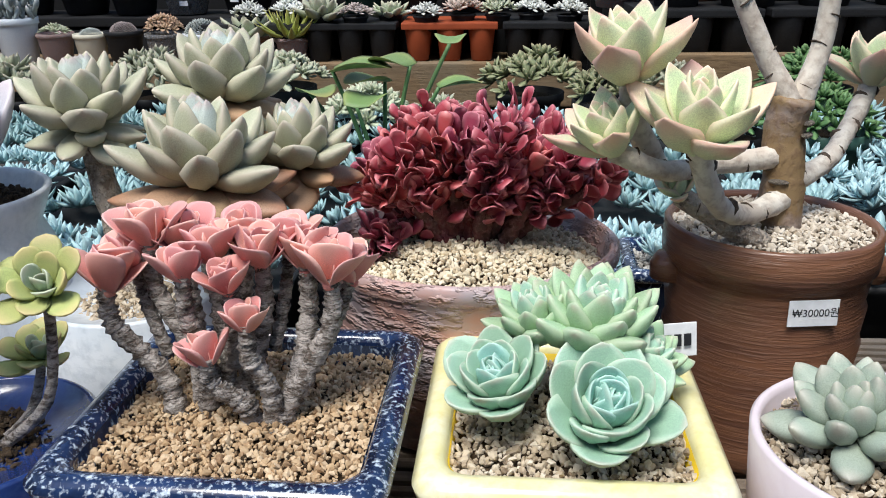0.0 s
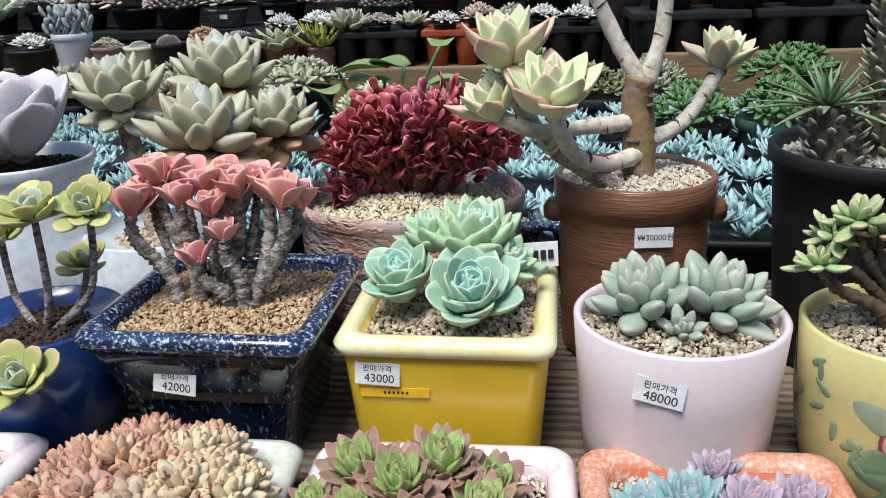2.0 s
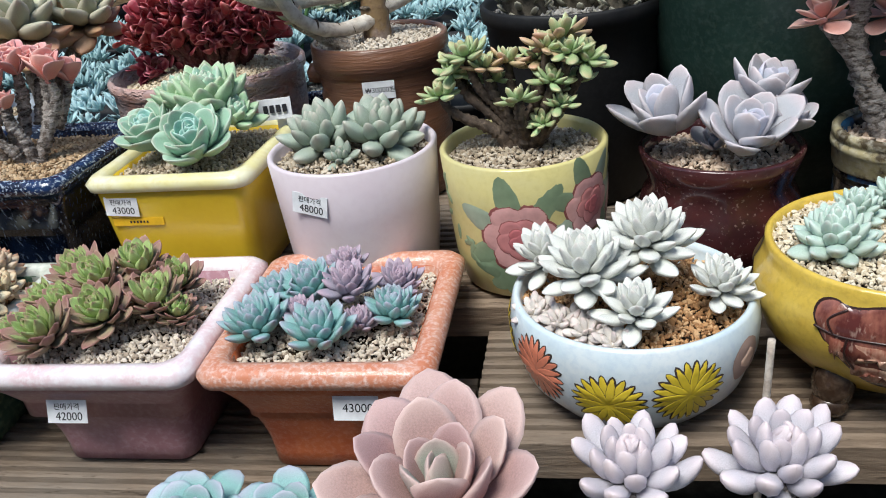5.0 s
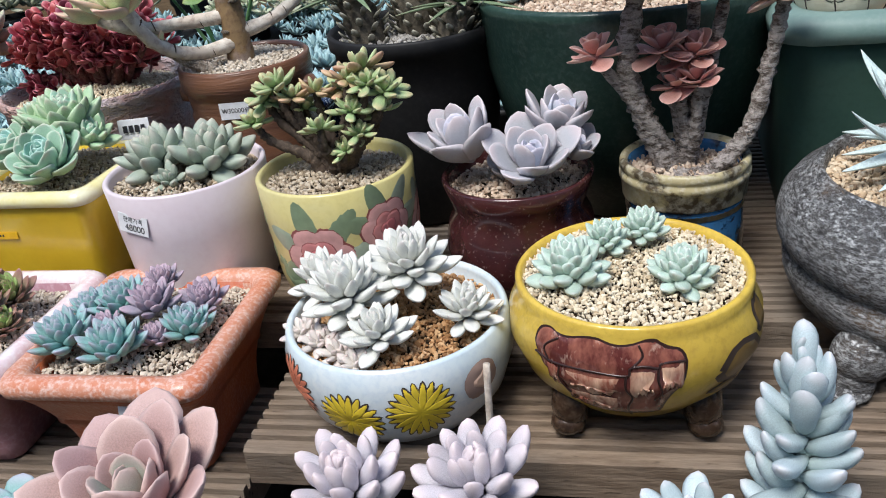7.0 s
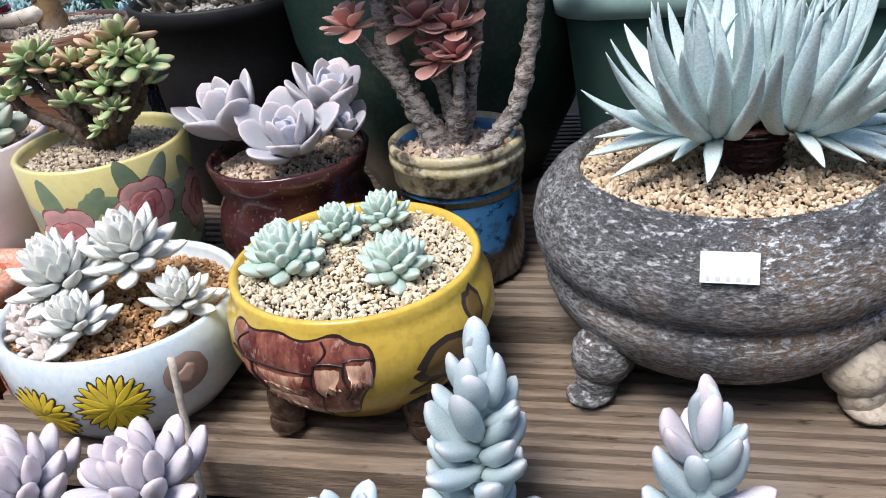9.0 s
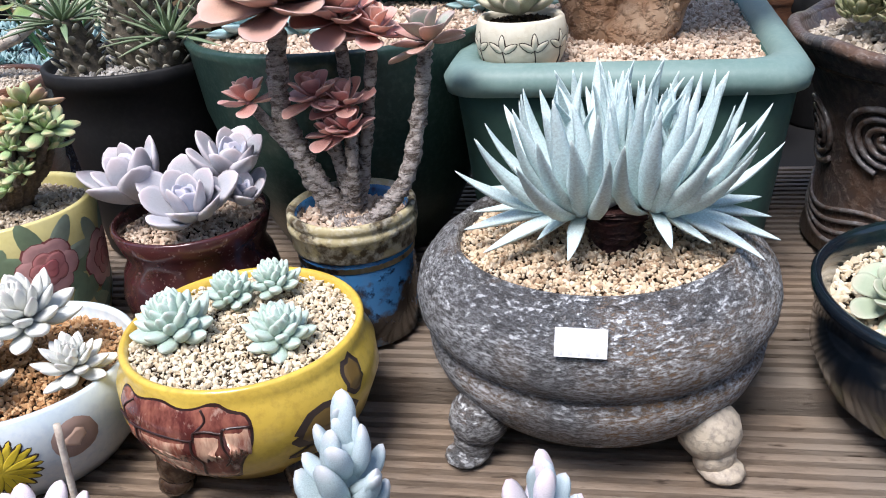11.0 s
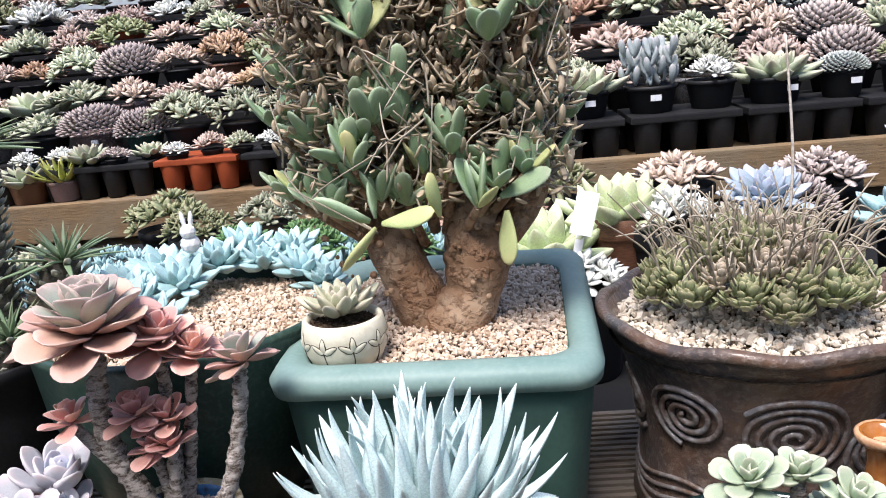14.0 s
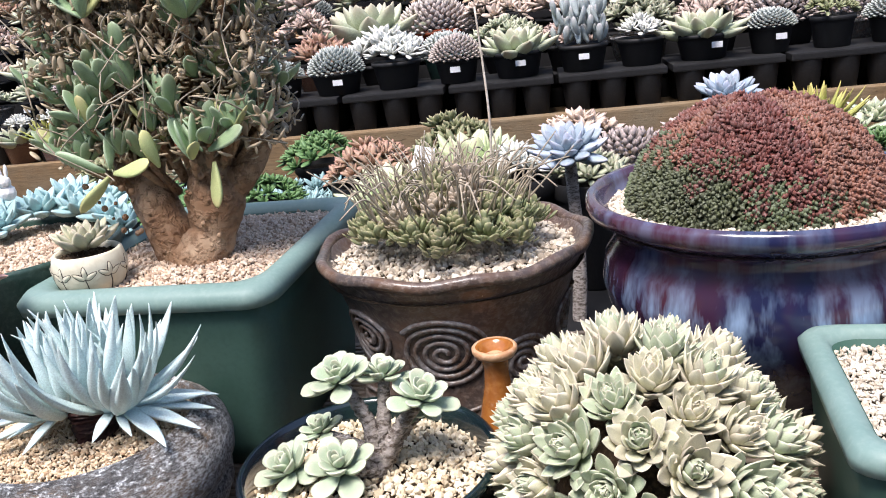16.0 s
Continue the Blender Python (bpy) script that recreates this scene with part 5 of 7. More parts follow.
# paddle tree in the blue crackle pot
p = plant("paddle_tree", (0.434, 0.333, DK + 0.068), "plum-pink paddle rosettes on ringed grey trunks")
stem(p, [(-0.004, -0.004, -0.008), (-0.018, 0.0, 0.022), (-0.030, -0.002, 0.06), (-0.024, -0.006, 0.108)], [0.007, 0.0064, 0.0054, 0.0044], M["bark"], 0.32, 1, "trunk")
stem(p, [(-0.006, -0.012, 0.0), (0.014, -0.012, 0.004), (0.032, -0.006, 0.024), (0.042, 0.0, 0.06), (0.047, 0.0, 0.092)], [0.005, 0.0047, 0.0043, 0.004, 0.0034], M["bark"], 0.32, 2, "trunk")
for i, (x, y, z, r, n, up) in enumerate(((-0.024, -0.006, 0.114, 0.039, 30, 1), (-0.046, -0.004, 0.066, 0.017, 10, 0), (0.004, 0.004, 0.104, 0.024, 16, 0), (0.02, 0.006, 0.096, 0.02, 14, 0), (0.049, 0.0, 0.092, 0.021, 16, 1), (-0.012, 0.0, 0.066, 0.018, 12, 0), (0.004, 0.0, 0.062, 0.018, 12, 0), (0.006, -0.006, 0.05, 0.016, 11, 0), (-0.004, -0.004, 0.048, 0.014, 10, 0))):
    if i not in (0, 4):
        stem(p, [(0.002 if i < 8 else -0.002, 0.002, -0.004), (x * 0.4 + 0.002, y, z * 0.4), (x, y, z)], [0.0038, 0.0034, 0.0028], M["bark"], 0.3, i, "branch")
    rosette(p, S["paddle"], M["l_plum" if i in (0, 4) else "l_plum_pink"], (x, y, z), r * 0.95, n + 4, (rnd.uniform(-10, 12), rnd.uniform(-12, 12)), 110 + i, low=-24, high=82, mat_in=M["l_plum_in"] if up else M["l_plum_pink"], split=0.52, inner=0.5, lift=0.3, power=0.95)

# white rosettes in the flowered bowl
p = plant("white_cluster", (0.288, 0.228, FRONT + 0.0445), "chalk-white rosettes with bead-leaved offsets")
for i, (x, y, z, r, n) in enumerate(((0.008, 0.012, 0.024, 0.025, 42), (-0.020, -0.004, 0.018, 0.025, 44), (0.0, -0.028, 0.010, 0.019, 30), (0.038, -0.006, 0.010, 0.018, 34), (-0.040, 0.018, 0.014, 0.020, 34))):
    rosette(p, S["point"], M["l_white"], (x, y, z), r * 0.96, n, (12, x * 250), 130 + i, low=-4, high=86, inner=0.45, lift=0.55, power=1.0)
for i in range(7):
    rosette(p, S["bead"], M["l_cream"], (-0.046 + 0.006 * i, -0.012 - 0.0045 * i + 0.006 * (i % 2), 0.004), 0.0105, 12, (18, -10), 140 + i, low=4, high=70, inner=0.6)

# aqua rosettes in the mustard bowl
p = plant("aqua_cluster", (0.404, 0.237, FRONT + 0.067), "pale aqua rosettes spaced over white gravel")
for i, (x, y, z, r, n) in enumerate(((-0.028, -0.006, 0.004, 0.022, 52), (-0.012, 0.022, 0.006, 0.015, 38), (0.006, 0.032, 0.007, 0.015, 38), (0.022, -0.010, 0.004, 0.0185, 46))):
    rosette(p, S["plump"], M["l_aqua"], (x, y, z), r * 0.84, n, (10, x * 150), 150 + i, low=0, high=86, inner=0.5, lift=0.6, power=1.0)

# chalky tapered-leaf rosettes in the stone bowl
p = plant("tapered_rosette", (0.572, 0.29, FRONT + 0.088), "twin-headed rosette of long chalky white tapered leaves")
stem(p, [(0, 0, -0.006), (0.0, -0.002, 0.008), (0.0, -0.002, 0.02)], [0.0125, 0.0115, 0.013], M["l_wine"], 0.3, 1, "caudex")
rnd = random.Random(160)
for x, y, lean, count in ((-0.0145, -0.002, -7, 50), (0.0165, 0.0, 9, 47)):
    head = part("head", mesh_from("head", *ball(0.007, 6, 8)), M["l_agave"], p, "", pose(x, y, 0.022, 4, lean))
    for i in range(count):
        t = (i + 0.5) / count
        elev = 82 - 88 * t**0.85 + rnd.uniform(-7, 7)
        az = i * GOLD + rnd.uniform(-0.12, 0.12)
        if elev < 30 and math.cos(az) * x < -0.6 * abs(x):
            elev = 30 + 36 * rnd.random()
        if elev < 24 and math.sin(az) < -0.35:
            elev = rnd.uniform(16, 46)
        ob = new("leaf", leaf_copy(S["chalk_low" if elev < 8 else "chalk"], M["l_agave"], rnd.randrange(3)))
        ob.parent = head
        ob.matrix_basis = Matrix.Rotation(az, 4, "Z") @ Matrix.Translation((0.004 + 0.006 * t, 0, -0.004 * t)) @ Matrix.Rotation(-radians(elev), 4, "Y") @ Matrix.Rotation(radians(rnd.uniform(-14, 14)), 4, "X") @ Matrix.Diagonal((1, 0.92 + 0.25 * t, 1, 1)) @ Matrix.Scale((0.040 + 0.016 * math.sin(min(1, t * 1.5 + 0.25) * 1.57)) * (0.82 if elev < 8 else 1.0) * rnd.uniform(0.84, 1.06), 4)
    for k, a in enumerate((148, 168, 190, 212, 234, 262) if x < 0 else (-82, -56, -34, -12, 12, 34)):
        ob = new("leaf", leaf_copy(S["chalk_low"], M["l_agave"], k % 3))
        ob.parent = head
        ob.matrix_basis = Matrix.Rotation(radians(a), 4, "Z") @ Matrix.Translation((0.006, 0, -0.003)) @ Matrix.Rotation(-radians(7 - 5 * (k % 2)), 4, "Y") @ Matrix.Diagonal((1, 1.35, 1, 1)) @ Matrix.Scale((0.034 if k in (4, 5) and x < 0 or k < 2 and x > 0 else 0.050) * rnd.uniform(0.9, 1.08), 4)

# bushes in coral, pink and green square pots
p = plant("teal_cluster", (0.140, 0.233, LOW + 0.064), "blue-green and mauve small rosettes crowded together")
for i, (x, y, z, r, mk) in enumerate(((-0.034, -0.016, 0.008, 0.019, "l_teal"), (0.0, -0.024, 0.008, 0.019, "l_teal"), (0.008, 0.008, 0.016, 0.016, "l_mauve"), (-0.014, 0.014, 0.012, 0.018, "l_teal"), (0.032, -0.004, 0.008, 0.016, "l_teal"), (0.030, 0.022, 0.01, 0.014, "l_mauve"), (0.0, 0.034, 0.016, 0.012, "l_mauve"), (0.016, -0.010, 0.006, 0.011, "l_mauve"), (-0.032, 0.012, 0.01, 0.015, "l_teal"), (-0.014, -0.008, 0.01, 0.012, "l_mauve"))):
    rosette(p, S["point"], M[mk], (x, y, z), r * 1.06, 44, (rnd.uniform(0, 20), x * 250), 170 + i, low=16, high=84, inner=0.42, lift=0.35, power=1.15)
p = plant("houseleek_cluster", (0.016, 0.229, LOW + 0.063), "mound of green rosettes with wine-red leaf tips")
for i, (x, y, z, r) in enumerate(((-0.044, -0.014, 0.008, 0.013), (-0.020, -0.022, 0.012, 0.019), (-0.022, 0.004, 0.014, 0.016), (0.004, -0.006, 0.014, 0.019), (-0.006, 0.014, 0.022, 0.018), (0.026, 0.006, 0.014, 0.018), (0.038, 0.004, 0.008, 0.013), (0.010, 0.028, 0.022, 0.018), (-0.024, 0.026, 0.02, 0.018), (0.03, 0.026, 0.014, 0.016), (-0.04, 0.012, 0.012, 0.014))):
    rosette(p, S["houseleek"], M["l_semp"], (x, y, z), r * 1.05, 46, (rnd.uniform(4, 28), x * 350), 190 + i, low=2, high=82, mat_in=M["l_semp_in"], split=0.6, inner=0.5, lift=0.4, power=0.95)
p = plant("flecked_cluster", (-0.105, 0.240, LOW + 0.066), "mound of cream and tan brown-flecked rosettes")
for i in range(46):
    a, q = i * GOLD, 0.049 * math.sqrt((i + 0.4) / 46)
    x, y = q * math.cos(a), q * math.sin(a) * 0.95
    cream = x > 0.014 + 0.01 * math.sin(i)
    rosette(p, S["plump"], M["l_spotty" if cream else "l_spotty_red"], (x, y, 0.006 + 0.018 * (1 - (q / 0.055) ** 2) + 0.003 * math.sin(i * 2.1)), (0.0155 if cream else 0.0125) + 0.002 * math.sin(i), 22, (math.sin(a) * -24 + 8, math.cos(a) * 26), 210 + i, low=4, high=84, inner=0.55, lift=0.45, whole=True)
p = plant("flecked_cluster", (-0.235, 0.240, LOW + 0.066), "small tan-red flecked rosettes in a pink pot")
for i in range(7):
    a, q = i * GOLD, 0.036 * math.sqrt((i + 0.4) / 7)
    rosette(p, S["bead"], M["l_spotty_red"], (q * math.cos(a), q * math.sin(a), 0.008), 0.016, 20, (math.sin(a) * -18, math.cos(a) * 20), 230 + i, low=6, high=82, inner=0.5, whole=True)

# dome of cream-green rosettes
p = plant("rosette_dome", (0.894, 0.274, FRONT + 0.05), "tight dome of cream-green houseleek rosettes with brown points")
rnd = random.Random(9)
for i in range(50):
    t = (i + 0.5) / 50
    e = math.acos(1 - t * 1.04)
    a = i * GOLD
    d = Vector((math.sin(e) * math.cos(a), math.sin(e) * math.sin(a), math.cos(e)))
    q = 1 + 0.04 * math.sin(i * 2.3)
    c = Vector((d.x * 0.066, d.y * 0.062, 0.006 + d.z * 0.068)) * q
    r = 0.0205 + 0.0025 * math.sin(i * 1.7)
    green = d.z < 0.6 and i % 5 < 3 or i % 7 == 0
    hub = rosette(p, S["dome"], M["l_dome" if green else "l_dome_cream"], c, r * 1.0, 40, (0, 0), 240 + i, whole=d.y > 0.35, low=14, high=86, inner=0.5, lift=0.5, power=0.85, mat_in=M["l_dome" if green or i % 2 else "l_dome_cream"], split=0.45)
    hub.matrix_basis = Matrix.Translation(c) @ (d + Vector((0, 0, 0.12))).to_track_quat("Z", "Y").to_matrix().to_4x4() @ Matrix.Rotation(i * 1.3, 4, "Z") @ Matrix.Scale(1.0 if d.y > 0.35 else r * 0.14, 4)
part("mound", lathe([(0.046, -0.02), (0.052, 0.006), (0.046, 0.032), (0.03, 0.048), (0.004, 0.055)], 24), M["soil"], p)


M["b_olive"] = leaf_mat("olive leaf", (0.24, 0.27, 0.13), (0.36, 0.31, 0.18), dusty=0.2, dust=(0.5, 0.5, 0.38), vary=0.2)


# ---- more plants in the large planters ----
def off_surface(profile, grow, angle, z, lift=0.0003):
    """A point on a turned pot's outer wall at an angle and height, lifted a hair."""
    k = (profile[-1][1] + grow) / profile[-1][1]
    pr = [(a, b * k) for a, b in profile]
    for (r0, z0), (r1, z1) in zip(pr, pr[1:]):
        if z0 <= z <= z1:
            t = (z - z0) / max(z1 - z0, 1e-6)
            r = r0 + (r1 - r0) * t + lift
            return (r * math.cos(angle), r * math.sin(angle), z)
    r = (pr[0][0] if z < pr[0][1] else pr[-1][0]) + lift
    return (r * math.cos(angle), r * math.sin(angle), z)


def painted(pot, name, mat, profile, grow, a0, z0, outline, lift=0.0004, rings=4):
    """A patch of painted glaze on a pot: an outline in metres round (a0, z0), filled towards its middle."""
    r0 = off_surface(profile, grow, 0, z0)[0]
    n = len(outline)
    cx, cz = sum(p[0] for p in outline) / n, sum(p[1] for p in outline) / n
    v, f = [], []
    for k in range(rings + 1):
        t = 1 - k / rings
        for x, z in outline:
            v.append(off_surface(profile, grow, a0 + (cx + (x - cx) * t) / r0, z0 + cz + (z - cz) * t, lift * (1 if k else 0.3)))
    for k in range(rings):
        for j in range(n):
            i = (j + 1) % n
            f.append((k * n + j, k * n + i, (k + 1) * n + i, (k + 1) * n + j))
    return part(name, mesh_from(name, v, f), mat, pot)


def petal(length, width, angle, n=10, start=0.0, sharp=1.0):
    out = []
    for i in range(n):
        t = i / n * TAU
        u = start + length * (0.5 - 0.5 * math.cos(t))
        w = width * 0.5 * math.sin(t) * (1 - 0.45 * sharp * (0.5 - 0.5 * math.cos(t)))
        out.append((u * math.cos(angle) - w * math.sin(angle), u * math.sin(angle) + w * math.cos(angle)))
    return out


def blob(r, n=14, wob=0.12, seed=0, sx=1.0, sz=1.0):
    q = random.Random(seed)
    return [((r * (1 + q.uniform(-wob, wob))) * math.cos(i / n * TAU) * sx, (r * (1 + q.uniform(-wob, wob))) * math.sin(i / n * TAU) * sz) for i in range(n)]


P_ROSE = [(0.034, 0), (0.039, 0.003), (0.043, 0.02), (0.0455, 0.05), (0.047, 0.073)]
P_WBOW = [(0.036, 0), (0.042, 0.002), (0.052, 0.012), (0.0575, 0.026), (0.058, 0.036), (0.056, 0.044)]
P_YBOW = [(0.03, 0), (0.04, 0.003), (0.053, 0.014), (0.0595, 0.027), (0.0590, 0.036), (0.0560, 0.041), (0.0548, 0.044), (0.0552, 0.0475)]
M["p_pink"] = plain("pale pink paint", (0.68, 0.37, 0.35), 0.35, 0.3)
M["p_pink_mid"] = plain("rose pink paint", (0.60, 0.24, 0.235), 0.35, 0.3)
M["p_redline"] = plain("dull wine line", (0.26, 0.08, 0.075), 0.4, 0.2)
M["p_teal"] = plain("blue-green paint", (0.36, 0.43, 0.32), 0.35, 0.3)
M["p_pink_dark"] = plain("deep rose paint", (0.55, 0.17, 0.18), 0.35, 0.3)
M["p_green"] = plain("sage green paint", (0.24, 0.33, 0.20), 0.35, 0.3)
M["p_darkteal"] = plain("dark blue-green paint", (0.085, 0.16, 0.125), 0.35, 0.3)
M["p_line"] = plain("dark painted line", (0.05, 0.035, 0.03), 0.4, 0.2)
M["p_yellow"] = plain("yellow paint", (0.74, 0.55, 0.04), 0.35, 0.3)
M["p_orange"] = plain("orange-red paint", (0.68, 0.22, 0.13), 0.35, 0.3)
M["p_cream"] = plain("cream pink paint", (0.62, 0.42, 0.32), 0.35, 0.3)
M["p_olive"] = plain("dark ochre paint", (0.16, 0.10, 0.03), 0.35, 0.4)
M["p_lotusline"] = plain("dark umber line", (0.035, 0.014, 0.011), 0.35, 0.4)
M["p_medal"] = plain("brown stamped seal", (0.36, 0.25, 0.21), 0.5)
g = 0.008
for k, (a, z, s) in enumerate(((-92, 0.042, 1.45), (-38, 0.054, 1.2), (12, 0.044, 1.25), (150, 0.04, 1.2))):
    for j in range(7):
        painted(rose, "painted_leaf", M["p_green" if j % 3 else "p_teal"], P_ROSE, g, radians(a), z, petal(0.022 * s, 0.011 * s, j * 0.9 + k, 14, 0.004 * s, 0.6), 0.0003 + 0.00004 * j)
    for ring, (count, far, size, mk) in enumerate(((6, 0.0078, 0.0072, "p_pink"), (5, 0.0042, 0.0056, "p_pink_mid"), (3, 0.0018, 0.0036, "p_pink_dark"))):
        for j in range(count):
            t = j / count * TAU + k + ring
            c = (far * s * math.cos(t), far * s * math.sin(t))
            up = 0.0006 + ring * 0.0004 + j * 0.00004
            painted(rose, "painted_outline", M["p_redline"], P_ROSE, g, radians(a), z, [(c[0] + x * 1.045, c[1] + y * 1.045) for x, y in blob(size * s, 18, 0.06, j)], up)
            painted(rose, "painted_petal", M[mk], P_ROSE, g, radians(a), z, [(c[0] + x, c[1] + y) for x, y in blob(size * s, 18, 0.06, j)], up + 0.00012)
for k in range(34):
    painted(rose, "painted_leaf", M["p_green" if k < 4 else "p_darkteal" if k % 3 else "p_green"], P_ROSE, g, radians(-118 + k * 6.2), 0.010 + 0.005 * (k % 4), petal(0.019, 0.012, 0.4 + 1.3 * k, 14), 0.0002 + 0.00002 * k)
for k in range(9):
    painted(rose, "painted_leaf", M["p_green"], P_ROSE, g, radians(-165 + k * 4 + (k % 3) * 4), 0.066 - 0.0055 * k, petal(0.011, 0.005, 0.6 + k), 0.0005)
g = 0.008
for k, (a, z, mk, s) in enumerate(((-103, 0.024, "p_yellow", 1), (-68, 0.029, "p_yellow", 1), (-140, 0.031, "p_orange", 1), (-178, 0.03, "p_yellow", 1))):
    for j in range(22):
        t = j / 22 * TAU
        painted(wbow, "painted_outline", M["p_line"], P_WBOW, g, radians(a), z + 0.001, petal(0.0172, 0.0052, t, 12, 0, 0.3), 0.0004 + (j % 2) * 0.0002)
        painted(wbow, "painted_petal", M[mk], P_WBOW, g, radians(a), z + 0.001, petal(0.0168, 0.0047, t, 12, 0.0001, 0.3), 0.0005 + (j % 2) * 0.0002)
painted(wbow, "stamped_seal", M["p_medal"], P_WBOW, g, radians(-36), 0.035, blob(0.0105, 18, 0.03, 2), 0.0008)
painted(wbow, "stamped_mark", M["p_cream"], P_WBOW, g, radians(-36), 0.035, blob(0.005, 9, 0.4, 5), 0.0012)
g = 0.0125
M["p_lotus"] = surface("mottled maroon and rust glaze", (0.095, 0.022, 0.018), (0.33, 0.12, 0.08), (0.64, 0.44, 0.34), 85, 260, 0.22, 0.2, 0.0004, 0.6, stretch=(1, 1, 0.4), low=0.44, high=0.64, amount3=0.55, fleck=0.58)
M["p_petal"] = surface("cream petal glaze run with rust", (0.60, 0.37, 0.25), (0.27, 0.085, 0.055), (0.74, 0.56, 0.42), 120, 320, 0.22, 0.2, 0.0004, 0.6, stretch=(1, 1, 0.30), low=0.42, high=0.60, amount3=0.45, fleck=0.56)
LOTUS = [(-0.036, 0.017), (-0.0285, 0.0205), (-0.021, 0.0175), (-0.005, 0.0215), (0.004, 0.0185), (0.012, 0.019), (0.0215, 0.0223), (0.027, 0.018), (0.0362, 0.0156), (0.035, 0.002), (0.0295, -0.006), (0.027, -0.0125), (0.0255, -0.021), (0.007, -0.0225), (-0.007, -0.021), (-0.014, -0.0155), (-0.022, -0.0075), (-0.0345, 0.008)]
for _ in range(2):
    LOTUS = [(a[0] * w + b[0] * (1 - w), a[1] * w + b[1] * (1 - w)) for a, b in zip(LOTUS, LOTUS[1:] + LOTUS[:1]) for w in (0.75, 0.25)]
for base in (-103, 77):
    at = (P_YBOW, g, radians(base), 0.0345)
    painted(ybow, "painted_outline", M["p_lotusline"], *at, [(x * 1.02, z * 1.02) for x, z in LOTUS], 0.0006, 8)
    painted(ybow, "painted_lotus", M["p_lotus"], *at, [(x * 0.985, z * 0.98) for x, z in LOTUS], 0.0010, 10)
    r0 = off_surface(P_YBOW, g, 0, 0.0345)[0]
    for k, (x0, x1, z0, z1) in enumerate(((-0.0275, -0.0204, -0.0040, 0.0055), (-0.0196, 0.0096, -0.0034, 0.0055), (0.0105, 0.0230, -0.0025, 0.0096), (0.0239, 0.0345, 0.0, 0.0112), (-0.0185, 0.0080, -0.0125, -0.0060))):
        rnd = random.Random(k + 3)
        rim = [(x0 + (x1 - x0) * j / 6, z1 + rnd.uniform(-0.0007, 0.0007)) for j in range(7)] + [(x1 - (x1 - x0) * j / 12, z0 + rnd.uniform(-0.0055, 0.0022)) for j in range(13)]
        painted(ybow, "painted_petal", M["p_petal"], *at, rim, 0.0013, 4)
    seams = [[(-0.034, 0.0075), (-0.027, 0.0062), (-0.020, 0.0060), (-0.005, 0.0068), (0.010, 0.0064), (0.012, 0.0104), (0.018, 0.0112), (0.0235, 0.0102), (0.025, 0.0120), (0.035, 0.0118)], [(-0.020, 0.006), (-0.0205, -0.002), (-0.017, -0.010)], [(0.0100, 0.0066), (0.0098, 0.0), (0.0125, -0.006), (0.0105, -0.014), (0.012, -0.021)], [(0.0235, 0.0102), (0.0232, 0.004), (0.0250, -0.003), (0.0222, -0.008)], [(-0.026, 0.0062), (-0.0285, 0.012), (-0.022, 0.0172)], [(0.0125, 0.0106), (0.0170, 0.015), (0.0155, 0.0195)]]
    for k, seam in enumerate(seams):
        part("painted_seam", tube([off_surface(P_YBOW, g, radians(base) + x / r0, 0.0345 + z, 0.0011) for x, z in seam], [0.00055] * len(seam), 6), M["p_lotusline"], ybow)
    for k, (turn, z, size, sx, sz) in enumerate(((66, 0.034, 0.012, 1.2, 0.8), (84, 0.047, 0.007, 0.9, 1.2), (58, 0.022, 0.006, 1.4, 0.5))):
        spot = (P_YBOW, g, radians(base + turn), z)
        painted(ybow, "painted_outline", M["p_line"], *spot, blob(size * 1.12, 15, 0.2, k, sx, sz), 0.0006)
        painted(ybow, "painted_leaf", M["p_olive"], *spot, blob(size * 0.94, 15, 0.2, k, sx, sz), 0.0009)

def strands(lines, r):
    """Many thin stalks as one mesh."""
    vs, fs, n = [], [], 0
    for pts in lines:
        me = tube(pts, [r] + [r * 0.85] * (len(pts) - 2) + [r * 0.55], 5)
        vs += [tuple(v.co) for v in me.vertices]
        fs += [tuple(i + n for i in q.vertices) for q in me.polygons]
        n = len(vs)
        bpy.data.meshes.remove(me)
    return mesh_from("strands", vs, fs)


# carved spirals and waves on the brown pot
for k, (a, z, s, turns) in enumerate(((-93, 0.078, 1.25, 4.4), (-52, 0.062, 1.0, 3.6), (-137, 0.084, 1.0, 3.4), (178, 0.075, 1.0, 3.4), (80, 0.078, 1.0, 3.4), (-12, 0.08, 0.9, 3.4))):
    pts = []
    for i in range(70):
        t = i / 69
        ang, rr = t * TAU * turns + k, (0.0018 + 0.0205 * t) * s
        pts.append(off_surface(P_SWIR, 0.0, radians(a) + rr * math.cos(ang) * 1.15 / 0.078, min(max(z + rr * math.sin(ang) * 0.95, 0.006), 0.122), 0.0006))
    part("raised_swirl", tube(pts, [0.0019] * len(pts), 8), M["swirl_ridge"], swir)
for j in range(4):
    pts = [off_surface(P_SWIR, 0.0, i / 60 * TAU, 0.016 + 0.0055 * j + 0.0045 * math.sin(i / 60 * TAU * 5 + 0.4 * j), 0.0004) for i in range(61)]
    part("raised_wave", tube(pts, [0.0015] * 61, 6), M["swirl_ridge"], swir)

